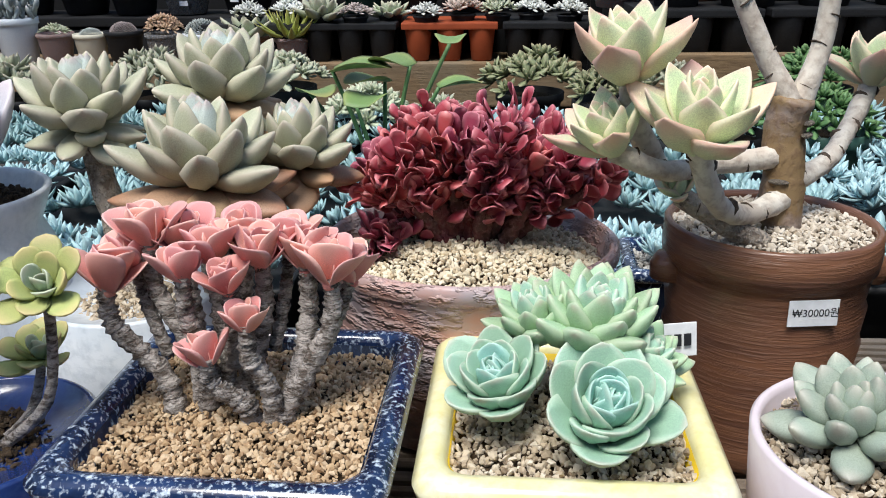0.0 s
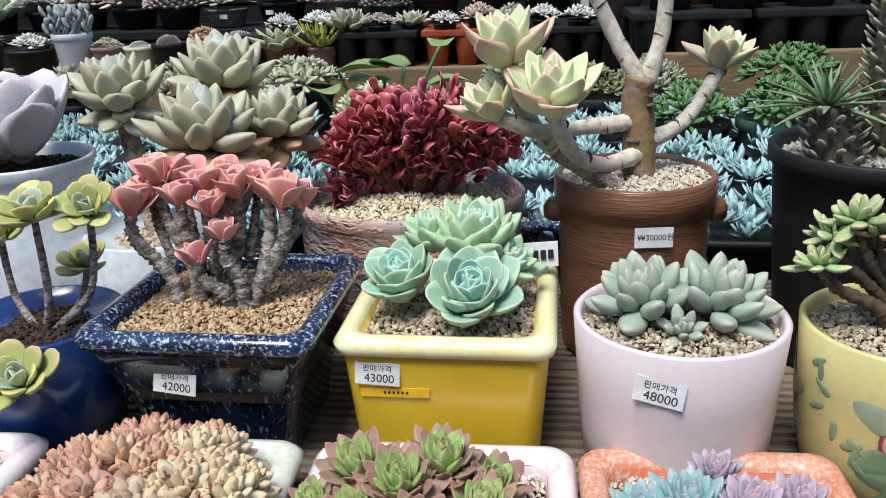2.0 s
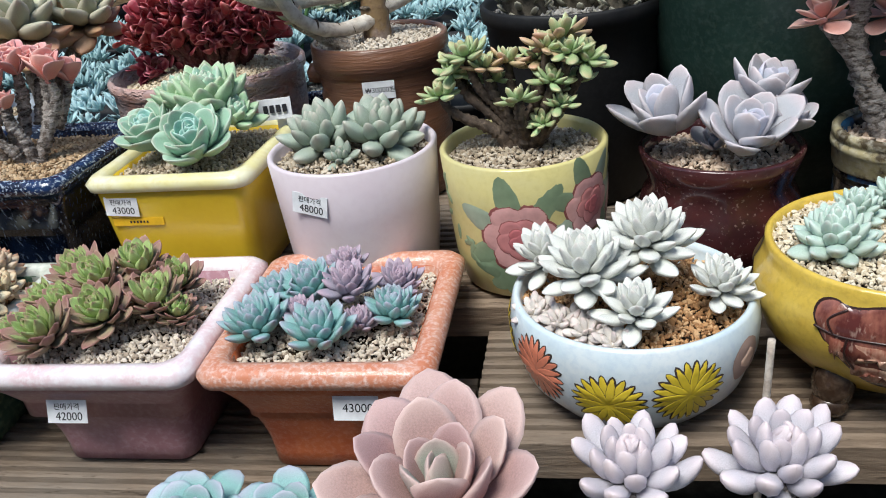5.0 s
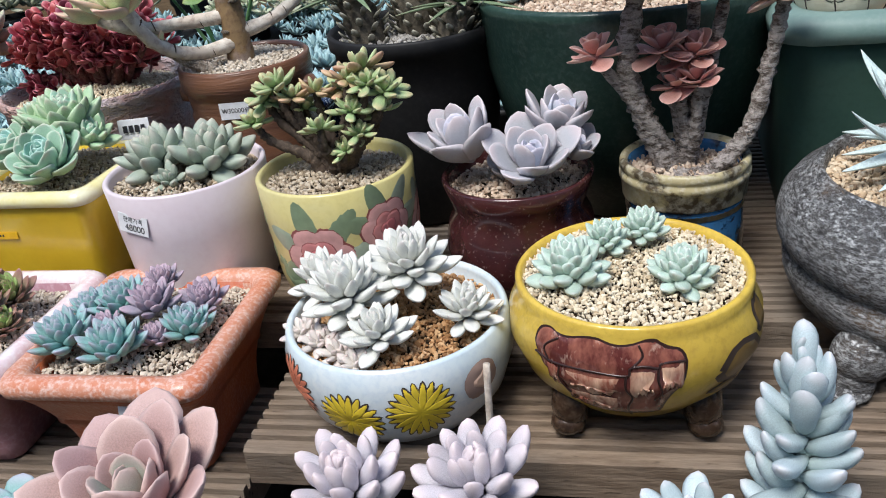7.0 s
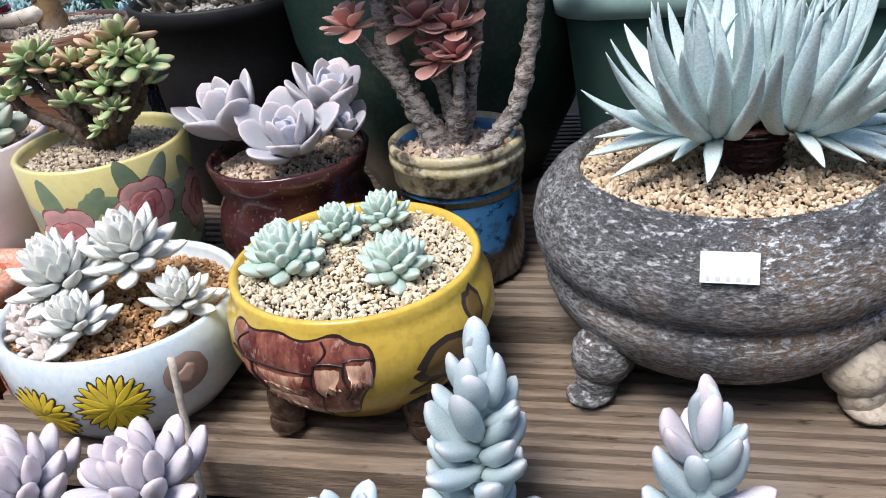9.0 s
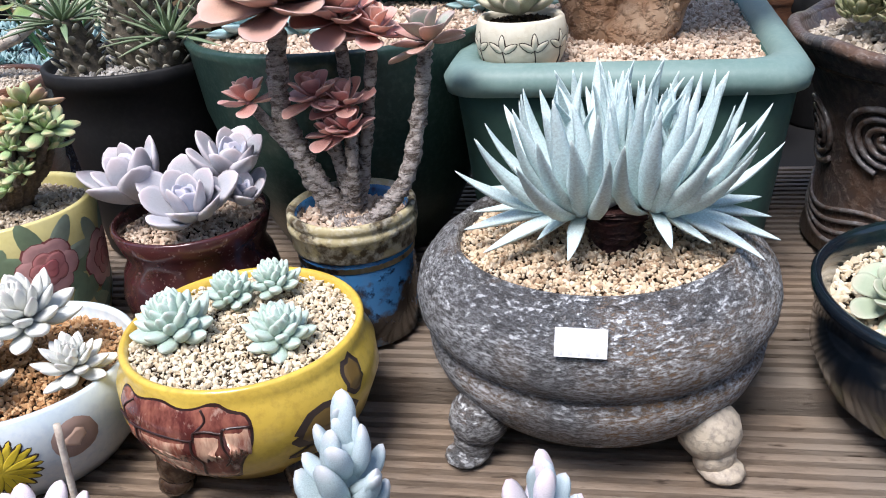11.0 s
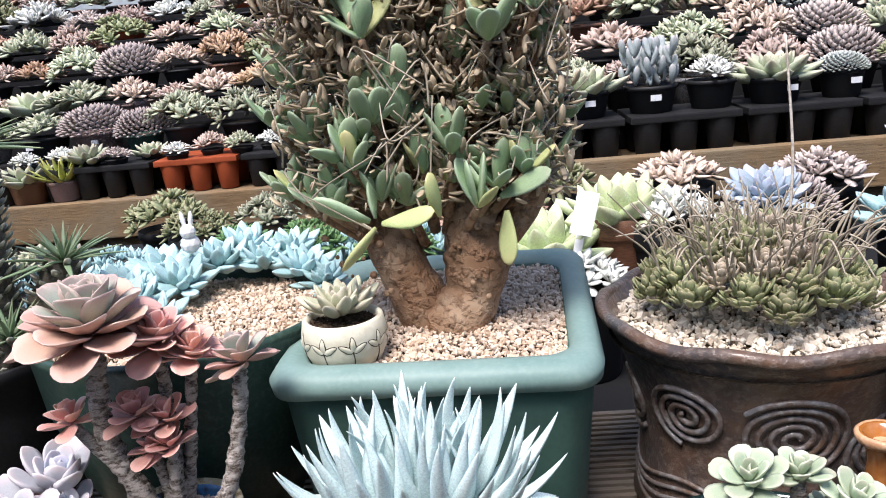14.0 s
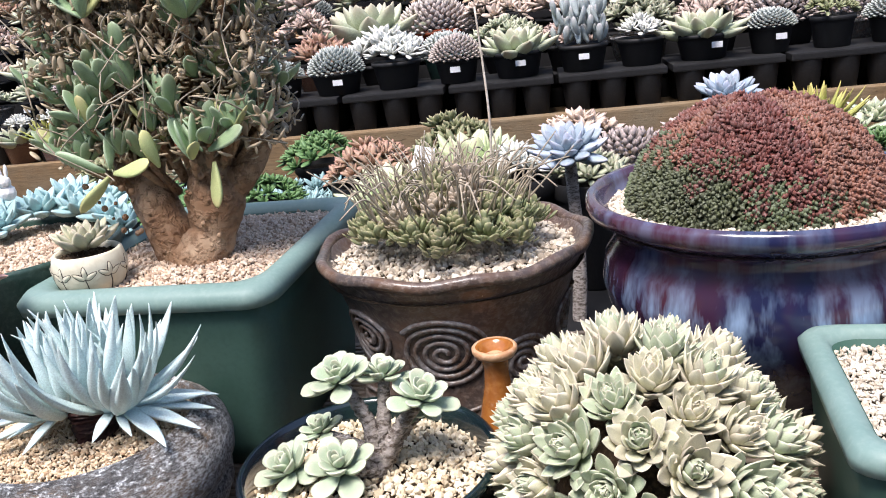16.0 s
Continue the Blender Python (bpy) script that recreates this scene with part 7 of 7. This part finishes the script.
LOWTQ = ((0.028, 0.578), (0.115, 0.58))
turq = [shape_of(joined("rosette", [(S["far_semp"], m) for m in spread(15, 1.0, rnd=random.Random(500 + i), low=8, high=78, inner=0.5)])) for i in range(4)]
rnd = random.Random(91)
for k, (x, y, w, d) in enumerate(((-0.30, 0.695, 0.30, 0.12), (0.02, 0.70, 0.30, 0.12), (0.27, 0.705, 0.18, 0.12), (-0.62, 0.90, 0.34, 0.2), (-0.25, 0.88, 0.34, 0.22), (0.12, 0.88, 0.34, 0.2), (0.44, 0.90, 0.26, 0.22), (-0.45, 1.12, 0.4, 0.18), (0.0, 1.12, 0.4, 0.18), (0.40, 1.14, 0.34, 0.16))):
    tray = thing("seed_tray", (x, y, 0.44), "shallow plastic tray packed with turquoise rosettes", "tray", "trays of turquoise rosettes", rz=rnd.uniform(-3, 3))
    part("tray_body", boxed([(w / 2 - 0.012, 0), (w / 2 - 0.004, 0.05), (w / 2, 0.053), (w / 2, 0.058), (w / 2 - 0.005, 0.058), (w / 2 - 0.012, 0.05), (w / 2 - 0.02, 0.045)], d / w, 0.1), M["plastic_black"], tray)
    step = 0.026
    pieces = []
    for i in range(int(w / step)):
        for j in range(int(d / step)):
            px, py = -w / 2 + (i + 0.5) * step + rnd.uniform(-0.008, 0.008), -d / 2 + (j + 0.5) * step + rnd.uniform(-0.008, 0.008)
            if k == 5 and py < -d / 2 + 0.05 and px < 0.0 and rnd.random() < 0.7:
                continue
            pieces.append((turq[rnd.randrange(4)], pose(px, py, 0.056 + rnd.uniform(0, 0.02), rnd.uniform(-25, 25), rnd.uniform(-25, 25), rnd.uniform(0, 360)) @ Matrix.Scale(rnd.uniform(0.016, 0.025), 4)))
    tagged(part("foliage", joined("foliage", pieces), M["l_turq"], tray), kind="stuff")


for k, (x, y) in enumerate(LOWTQ):
    lp = square_pot("square_pot", (x, y, DK), 0.080, 0.056, M["navy"], "small dark glazed pot with pale rim and turquoise rosettes", 4 - 6 * k, 0.7, 0.006, 0.8, M["navy_rim"], 0.3)
    fill_square(lp, 0.031, 0.024, 0.048, M["gravel_grey"], seed=60 + k)
    e = plant("turquoise_cluster", (x, y, DK + 0.05), "turquoise rosettes in a small dark pot")
    pieces = [(turq[i % 4], pose(-0.018 + 0.011 * (i % 5), 0.014 - 0.011 * (i // 5), 0.006, rnd.uniform(-15, 15), rnd.uniform(-15, 15), rnd.uniform(0, 360)) @ Matrix.Scale(rnd.uniform(0.013, 0.018), 4)) for i in range(12)]
    tagged(part("foliage", joined("foliage", pieces), M["l_turq"], e), kind="stuff")


# ---- plants of the middle ground ----
def bushy(name, kind, seed, mat, mat2=None):
    """A plant mesh about 1 wide for pots farther off."""
    q = random.Random(seed)
    pieces = []
    if kind == "one":
        pieces = [(S["point"], m) for m in spread(30, 0.62, low=-2, high=80, rnd=q, inner=0.45)]
    elif kind == "many":
        for i in range(9):
            a, r = i * GOLD, 0.36 * math.sqrt(i / 9)
            base = Matrix.Translation((r * math.cos(a), r * math.sin(a), 0.12 + 0.16 * (1 - r / 0.36))) @ Matrix.Rotation(-math.sin(a) * 0.5 * r / 0.36, 4, "X") @ Matrix.Rotation(math.cos(a) * 0.5 * r / 0.36, 4, "Y")
            pieces += [(S["far"], base @ m) for m in spread(14, 0.24, low=0, high=78, rnd=q, inner=0.5)]
    elif kind == "bush":
        for i in range(24):
            a, r = i * GOLD, 0.4 * math.sqrt((i + 0.5) / 24)
            base = Matrix.Translation((r * math.cos(a), r * math.sin(a), 0.06 + 0.3 * (1 - (r / 0.44) ** 2) + q.uniform(-0.05, 0.05))) @ Matrix.Rotation(-math.sin(a) * 0.9 * r / 0.4, 4, "X") @ Matrix.Rotation(math.cos(a) * 0.9 * r / 0.4, 4, "Y")
            pieces += [(S["far"], base @ m) for m in spread(11, q.uniform(0.13, 0.19), low=6, high=80, rnd=q, inner=0.5)]
    elif kind == "spiky":
        pieces = [(S["blade"], m) for m in spread(34, 0.8, low=10, high=84, rnd=q, inner=0.6)]
    elif kind == "ball":
        for i in range(230):
            t = (i + 0.5) / 230
            e, a = math.acos(1 - t), i * GOLD
            d = Vector((math.sin(e) * math.cos(a), math.sin(e) * math.sin(a), math.cos(e)))
            pieces.append((S["far_bud"], Matrix.Translation((d.x * 0.4, d.y * 0.4, d.z * 0.3)) @ d.to_track_quat("X", "Z").to_matrix().to_4x4() @ Matrix.Scale(0.085 + 0.02 * q.random(), 4)))
    elif kind == "upright":
        for i in range(16):
            a, r = i * GOLD, 0.4 * math.sqrt(i / 16)
            for j in range(4):
                pieces.append((S["finger"], Matrix.Translation((r * math.cos(a), r * math.sin(a), 0.05 + 0.12 * j)) @ Matrix.Rotation(i + j * 2.2, 4, "Z") @ Matrix.Rotation(-1.0, 4, "Y") @ Matrix.Scale(0.26, 4)))
    me = joined(name, pieces)
    me.materials.append(mat)
    return me


M["b_orange"] = leaf_mat("orange-tan leaf", (0.50, 0.32, 0.19), (0.5, 0.25, 0.17), dusty=0.25, dust=(0.65, 0.6, 0.55), vary=0.24)
M["b_blue"] = leaf_mat("grey-blue powdery leaf", (0.30, 0.38, 0.46), (0.36, 0.36, 0.44), dusty=0.35, dust=(0.6, 0.68, 0.76), vary=0.24)
M["b_pinky"] = leaf_mat("pale pink leaf", (0.55, 0.41, 0.33), (0.54, 0.33, 0.27), dusty=0.25, vary=0.24)
M["b_grey"] = leaf_mat("blue-grey leaf", (0.34, 0.40, 0.40), (0.4, 0.36, 0.36), dusty=0.35, vary=0.24)
M["b_greyg"] = leaf_mat("grey-green cushion leaf", (0.38, 0.42, 0.38), (0.46, 0.43, 0.40), dusty=0.3, vary=0.24)
M["b_pale"] = leaf_mat("pale grey-green leaf", (0.42, 0.46, 0.30), (0.45, 0.38, 0.27), dusty=0.3, dust=(0.62, 0.66, 0.6), vary=0.24)
M["b_yellow"] = leaf_mat("yellow-green spiky leaf", (0.46, 0.48, 0.10), (0.5, 0.42, 0.1), dusty=0.1)
M["b_lime"] = leaf_mat("pale lime leaf", (0.56, 0.64, 0.36), (0.5, 0.5, 0.3), dusty=0.25, dust=(0.8, 0.85, 0.7))
M["b_mauve"] = leaf_mat("greyish mauve leaf", (0.48, 0.39, 0.35), (0.54, 0.40, 0.36), dusty=0.25, vary=0.22)
BUSH = [bushy("foliage", k, 600 + i, M[m]) for i, (k, m) in enumerate((("one", "b_pale"), ("many", "b_orange"), ("many", "b_pinky"), ("ball", "b_greyg"), ("bush", "b_olive"), ("many", "l_white"), ("ball", "b_mauve"), ("one", "l_turq"), ("bush", "b_pale"), ("upright", "b_grey"), ("many", "b_pale"), ("bush", "b_pinky"), ("spiky", "b_yellow"), ("one", "b_lime"), ("many", "b_mauve"), ("bush", "l_green"), ("bush", "b_orange"), ("one", "l_pachb")))]
BNAME = ["pale grey-green rosette", "orange-tan clustered rosettes", "pale pink clustered rosettes", "blue-grey domed cushion", "olive green bushy succulent", "white clustered rosettes", "mauve domed cushion", "turquoise rosette", "pale green bushy succulent", "grey-green upright fingers", "pale green clustered rosettes", "pinkish bushy succulent", "yellow-green spiky tuft", "pale lime rosette", "mauve clustered rosettes", "dark green bushy leaves", "orange bushy succulent", "powder-blue rosette"]
POTS = {}


def far_pot(x, y, z, r, h, kind, mk, size, group="potted succulents on the rear benches", tag=False, rz=None):
    """A potted succulent farther off: pot, soil and foliage; pots of one make share a mesh."""
    t = thing("potted_succulent", (x, y, z), f"{BNAME[kind]} in a {mk} pot", "potted plant", group, rz=rnd.uniform(0, 360) if rz is None else rz)
    mats = {"black plastic": "plastic_black", "red plastic": "plastic_red", "white glazed": "whitejar", "brown clay": "brown_clay", "cream glazed": "cuppot", "terracotta": "terra", "green plastic": "plastic_green", "grey clay": "stone"}
    if mk not in POTS:
        POTS[mk] = (lathe([(0.72, 0), (0.76, 0.03), (0.92, 0.8), (0.95, 0.84), (1.0, 0.86), (1.0, 1.0), (0.94, 1.0), (0.9, 0.9), (0.5, 0.88)], 24), lathe([(0.9, 0.88), (0.5, 0.94), (0.02, 0.95)], 20))
        POTS[mk][0].materials.append(M[mats[mk]])
        POTS[mk][1].materials.append(M["soil"])
    part("pot", POTS[mk][0], None, t, m=Matrix.Diagonal((r, r, h, 1)))
    if y < 2.3:
        part("soil", POTS[mk][1], None, t, m=Matrix.Diagonal((r, r, h, 1)))
    part("plant", BUSH[kind], None, t, m=Matrix.Translation((0, 0, h * 0.93)) @ Matrix.Diagonal((size, size, size * rnd.uniform(0.85, 1.15), 1)))
    if tag:
        part("price_label", box(0.02, 0.0006, 0.011), M["label"], t, m=Matrix.Rotation(-t.rotation_euler.z, 4, "Z") @ pose(rnd.uniform(-0.3, 0.3) * r, -r * 1.0, h * 0.6))
    return t


MID = "potted succulents behind the deck"
BENCH = 0.44
for x, y, r, h, kind, mk, size in ((0.67, 0.85, 0.05, 0.12, 13, "black plastic", 0.12), (0.60, 0.83, 0.045, 0.09, 13, "black plastic", 0.10), (0.76, 0.88, 0.05, 0.15, 13, "brown clay", 0.12), (0.70, 0.78, 0.05, 0.10, 5, "black plastic", 0.11), (0.50, 0.86, 0.04, 0.13, 15, "black plastic", 0.10), (0.61, 0.98, 0.06, 0.12, 16, "black plastic", 0.15), (0.81, 0.85, 0.05, 0.14, 5, "black plastic", 0.11), (0.90, 0.85, 0.05, 0.13, 10, "black plastic", 0.12), (0.95, 0.92, 0.05, 0.13, 6, "black plastic", 0.14), (1.08, 0.85, 0.05, 0.13, 7, "black plastic", 0.13), (1.17, 0.75, 0.05, 0.15, 15, "brown clay", 0.11), (1.17, 0.92, 0.05, 0.16, 12, "brown clay", 0.09), (1.28, 0.80, 0.06, 0.12, 6, "black plastic", 0.13), (1.32, 0.55, 0.06, 0.12, 10, "black plastic", 0.14), (-0.16, 1.10, 0.04, 0.08, 8, "black plastic", 0.12), (-0.07, 1.12, 0.04, 0.07, 10, "black plastic", 0.11), (0.26, 1.05, 0.05, 0.08, 15, "black plastic", 0.12), (0.36, 1.02, 0.05, 0.09, 15, "green plastic", 0.12), (0.15, 1.2, 0.05, 0.09, 4, "black plastic", 0.12), (0.24, 1.28, 0.05, 0.08, 8, "black plastic", 0.12), (-0.3, 1.25, 0.05, 0.1, 8, "black plastic", 0.15), (-0.5, 1.3, 0.05, 0.08, 8, "black plastic", 0.15), (-0.7, 1.28, 0.05, 0.08, 10, "black plastic", 0.16), (0.05, 1.32, 0.05, 0.08, 4, "black plastic", 0.16), (0.45, 1.3, 0.05, 0.09, 15, "black plastic", 0.16), (0.7, 1.2, 0.06, 0.1, 4, "black plastic", 0.16), (0.9, 1.25, 0.06, 0.1, 2, "black plastic", 0.16), (1.1, 1.2, 0.06, 0.1, 14, "black plastic", 0.16), (1.3, 1.1, 0.06, 0.1, 10, "black plastic", 0.16), (1.5, 1.0, 0.06, 0.1, 3, "black plastic", 0.16), (-0.9, 1.0, 0.06, 0.1, 7, "black plastic", 0.16), (-0.85, 1.2, 0.06, 0.1, 8, "black plastic", 0.16)):
    far_pot(x, y, BENCH, r, h, kind, mk, size, MID)
e = plant("stemmed_rosette", (0.872, 0.73, BENCH + 0.018), "powder-blue rosette on a short stem behind the deck")
stem(e, [(0, 0, -0.03), (0.004, 0, 0.06), (0, 0, 0.17)], [0.008, 0.007, 0.006], M["bark"])
rosette(e, S["point"], M["b_blue"], (0, 0, 0.17), 0.042, 40, (20, 0), 701, low=-4, high=82, inner=0.4)
e = plant("stemmed_rosette", (1.04, 0.78, BENCH + 0.018), "powder-blue rosette rising behind the urn")
stem(e, [(0, 0, -0.03), (0.004, 0, 0.1), (0, 0, 0.21)], [0.008, 0.007, 0.006], M["bark"])
rosette(e, S["point"], M["b_blue"], (0, 0, 0.205), 0.034, 34, (20, 0), 702, low=-4, high=82, inner=0.4)
M["b_leafgreen"] = leaf_mat("mid-green veined leaf", (0.16, 0.27, 0.07), (0.34, 0.30, 0.08), edge=(0.3, 0.34, 0.1), dusty=0.1)
hl = plant("broad_leaf_plant", (-0.12, 0.95, BENCH), "green plant with broad veined leaves on thin stalks", "plant")
for i, (x, y, z, s) in enumerate(((-0.05, 0, 0.165, 0.06), (-0.02, -0.04, 0.135, 0.055), (0.03, 0, 0.17, 0.05), (0.0, 0.03, 0.15, 0.05), (-0.08, 0.02, 0.14, 0.05), (0.06, -0.01, 0.15, 0.045), (0.07, 0.02, 0.19, 0.04))):
    stem(hl, [(0, 0, 0.0), (x * 0.5, y * 0.5, z * 0.6), (x, y, z)], [0.003, 0.0025, 0.002], M["l_green"], 0.0, i)
    ob = new("leaf", leaf_copy(S["broad"], M["b_leafgreen"]))
    ob.parent = hl
    ob.matrix_basis = pose(x, y, z, 0, 0, i * 75) @ Matrix.Rotation(-0.3, 4, "Y") @ Matrix.Scale(s, 4)

# ---- rear benches: rising rows of pots ----
STEPS = [(1.95, 0.487), (2.16, 0.565), (2.40, 0.635), (2.68, 0.71), (3.0, 0.79), (3.4, 0.88), (3.9, 0.98)]
stand = thing("rear_stand", (0, 0, 0), "black stepped bench carrying rows of potted succulents", "bench", kind="structure")
for i, (y, z) in enumerate(STEPS[1:]):
    d = (STEPS[i + 2][0] - y) if i + 2 < len(STEPS) else 0.5
    for x0, x1 in SIDES:
        mid = (x0 + x1) / 2
        k = 0.82 if mid > 0 else 1.0
        _, yb, zb = bench(mid, y - 0.1 + d / 2, z - 0.012)
        part("step_board", box(x1 - x0 + 1.0, d * 0.98 * k, 0.02, 0.003), M["frame"], stand, m=pose(mid + (0.5 if mid > 0 else -0.5), yb, zb))
        part("step_riser", box(x1 - x0 + 1.0, 0.02, zb - 0.018), M["frame"], stand, m=pose(mid + (0.5 if mid > 0 else -0.5), bench(mid, y - 0.085, 0)[1], (zb - 0.018) / 2))
# the trays of the first row: black ones and one red
for i in range(17):
    x = -0.515 + i * 0.215
    red = i == 2
    tr = thing("carry_tray", bench(x - 0.01, 1.985, 0.482), f"{'red' if red else 'black'} plastic carrying tray on the ledge", "tray", "carrying trays")
    mt = M["plastic_red"] if red else M["plastic_black"]
    part("tray_top", box(0.205, 0.17, 0.014, 0.003), mt, tr, m=pose(0, 0, 0.073))
    for cx in (-0.068, 0, 0.068):
        for cy in (-0.055, 0.035):
            part("tray_cell", lathe([(0.020, 0), (0.022, 0.002), (0.029, 0.066), (0.029, 0.067)], 16), mt, tr, m=pose(cx, cy, 0))
rnd = random.Random(123)
for i in range(46):
    x = -0.52 + i * 0.075 + rnd.uniform(-0.01, 0.01)
    if x < 0.17:
        far_pot(x, 1.96 + rnd.uniform(-0.03, 0.03), 0.545, 0.028, 0.03, rnd.choice((0, 2, 5, 5, 10, 14, 2)), "black plastic", rnd.uniform(0.07, 0.1))
x = 0.26
while x < 2.9:
    r = rnd.uniform(0.040, 0.056)
    far_pot(x + r, 1.59, bench(1, 1.985, 0.482)[2] + 0.08, r, rnd.uniform(0.045, 0.06), rnd.choice((0, 3, 8, 3, 6, 5, 9, 4, 3)), "black plastic", r * rnd.uniform(2.1, 2.6), tag=rnd.random() < 0.5)
    x += 2 * r + rnd.uniform(0.012, 0.03)
for x, r, h, kind, mk, size in ((-1.16, 0.06, 0.06, 5, "black plastic", 0.11), (-1.05, 0.048, 0.095, 9, "white glazed", 0.13), (-0.965, 0.040, 0.062, 10, "terracotta", 0.07), (-0.885, 0.038, 0.06, 3, "cream glazed", 0.05), (-0.81, 0.042, 0.066, 6, "black plastic", 0.06), (-0.72, 0.042, 0.06, 16, "grey clay", 0.09), (-0.635, 0.042, 0.06, 3, "white glazed", 0.08), (-0.53, 0.05, 0.055, 0, "brown clay", 0.13), (-0.44, 0.04, 0.05, 12, "terracotta", 0.12), (-1.3, 0.06, 0.07, 4, "black plastic", 0.12), (-1.45, 0.06, 0.07, 7, "black plastic", 0.12), (-1.6, 0.06, 0.07, 2, "black plastic", 0.12)):
    far_pot(x, 1.93, 0.482, r, h, kind, mk, size)
for k, (y, z) in enumerate(STEPS[1:], 1):
    x = -1.9 - 0.3 * k
    while x < 3.4 + 0.3 * k:
        r = rnd.uniform(0.045, 0.065) * (1 + 0.12 * k)
        mk = rnd.choices(("black plastic", "red plastic", "terracotta", "green plastic", "grey clay", "brown clay"), (8, 1 + (k > 3), 1, 0.6, 0.8, 0.6))[0]
        far_pot(*bench(x + r, y + rnd.uniform(-0.02, 0.02), z), r, r * (rnd.uniform(0.8, 1.0) if k < 2 else rnd.uniform(0.5, 0.75)), rnd.choice((0, 1, 2, 4, 5, 6, 8, 8, 10, 10, 11, 2, 14, 16, 2, 1, 11, 3)), mk, r * rnd.uniform(2.5, 3.3), tag=k == 1 and rnd.random() < 0.3)
        x += 2 * r + rnd.uniform(0.0, 0.02)

# ---- the greenhouse's rear wall, and three unseen walls added to block low sky light ----
wallm = surface("hazy greenhouse sheet", (0.42, 0.46, 0.47), (0.3, 0.34, 0.35), (0.5, 0.54, 0.55), 2, 30, 0.6, 0.1)
for name, sx, sy, x, y in (("wall_north", 16.0, 0.05, 0.3, 4.9), ("sky_block_south", 16.0, 0.05, 0.3, -2.6), ("sky_block_west", 0.05, 7.4, -7.7, 1.15), ("sky_block_east", 0.05, 7.4, 8.3, 1.15)):
    wall = tagged(new(name, bpy.data.meshes.new(name)), "hazy opaque sheeting, beyond the rear wall added unseen to block low sky light", "wall", kind="structure")
    bm = box(sx, sy, 3.2)
    bm.to_mesh(wall.data)
    bm.free()
    wall.data.materials.append(wallm)
    wall.matrix_basis = pose(x, y, 1.6)
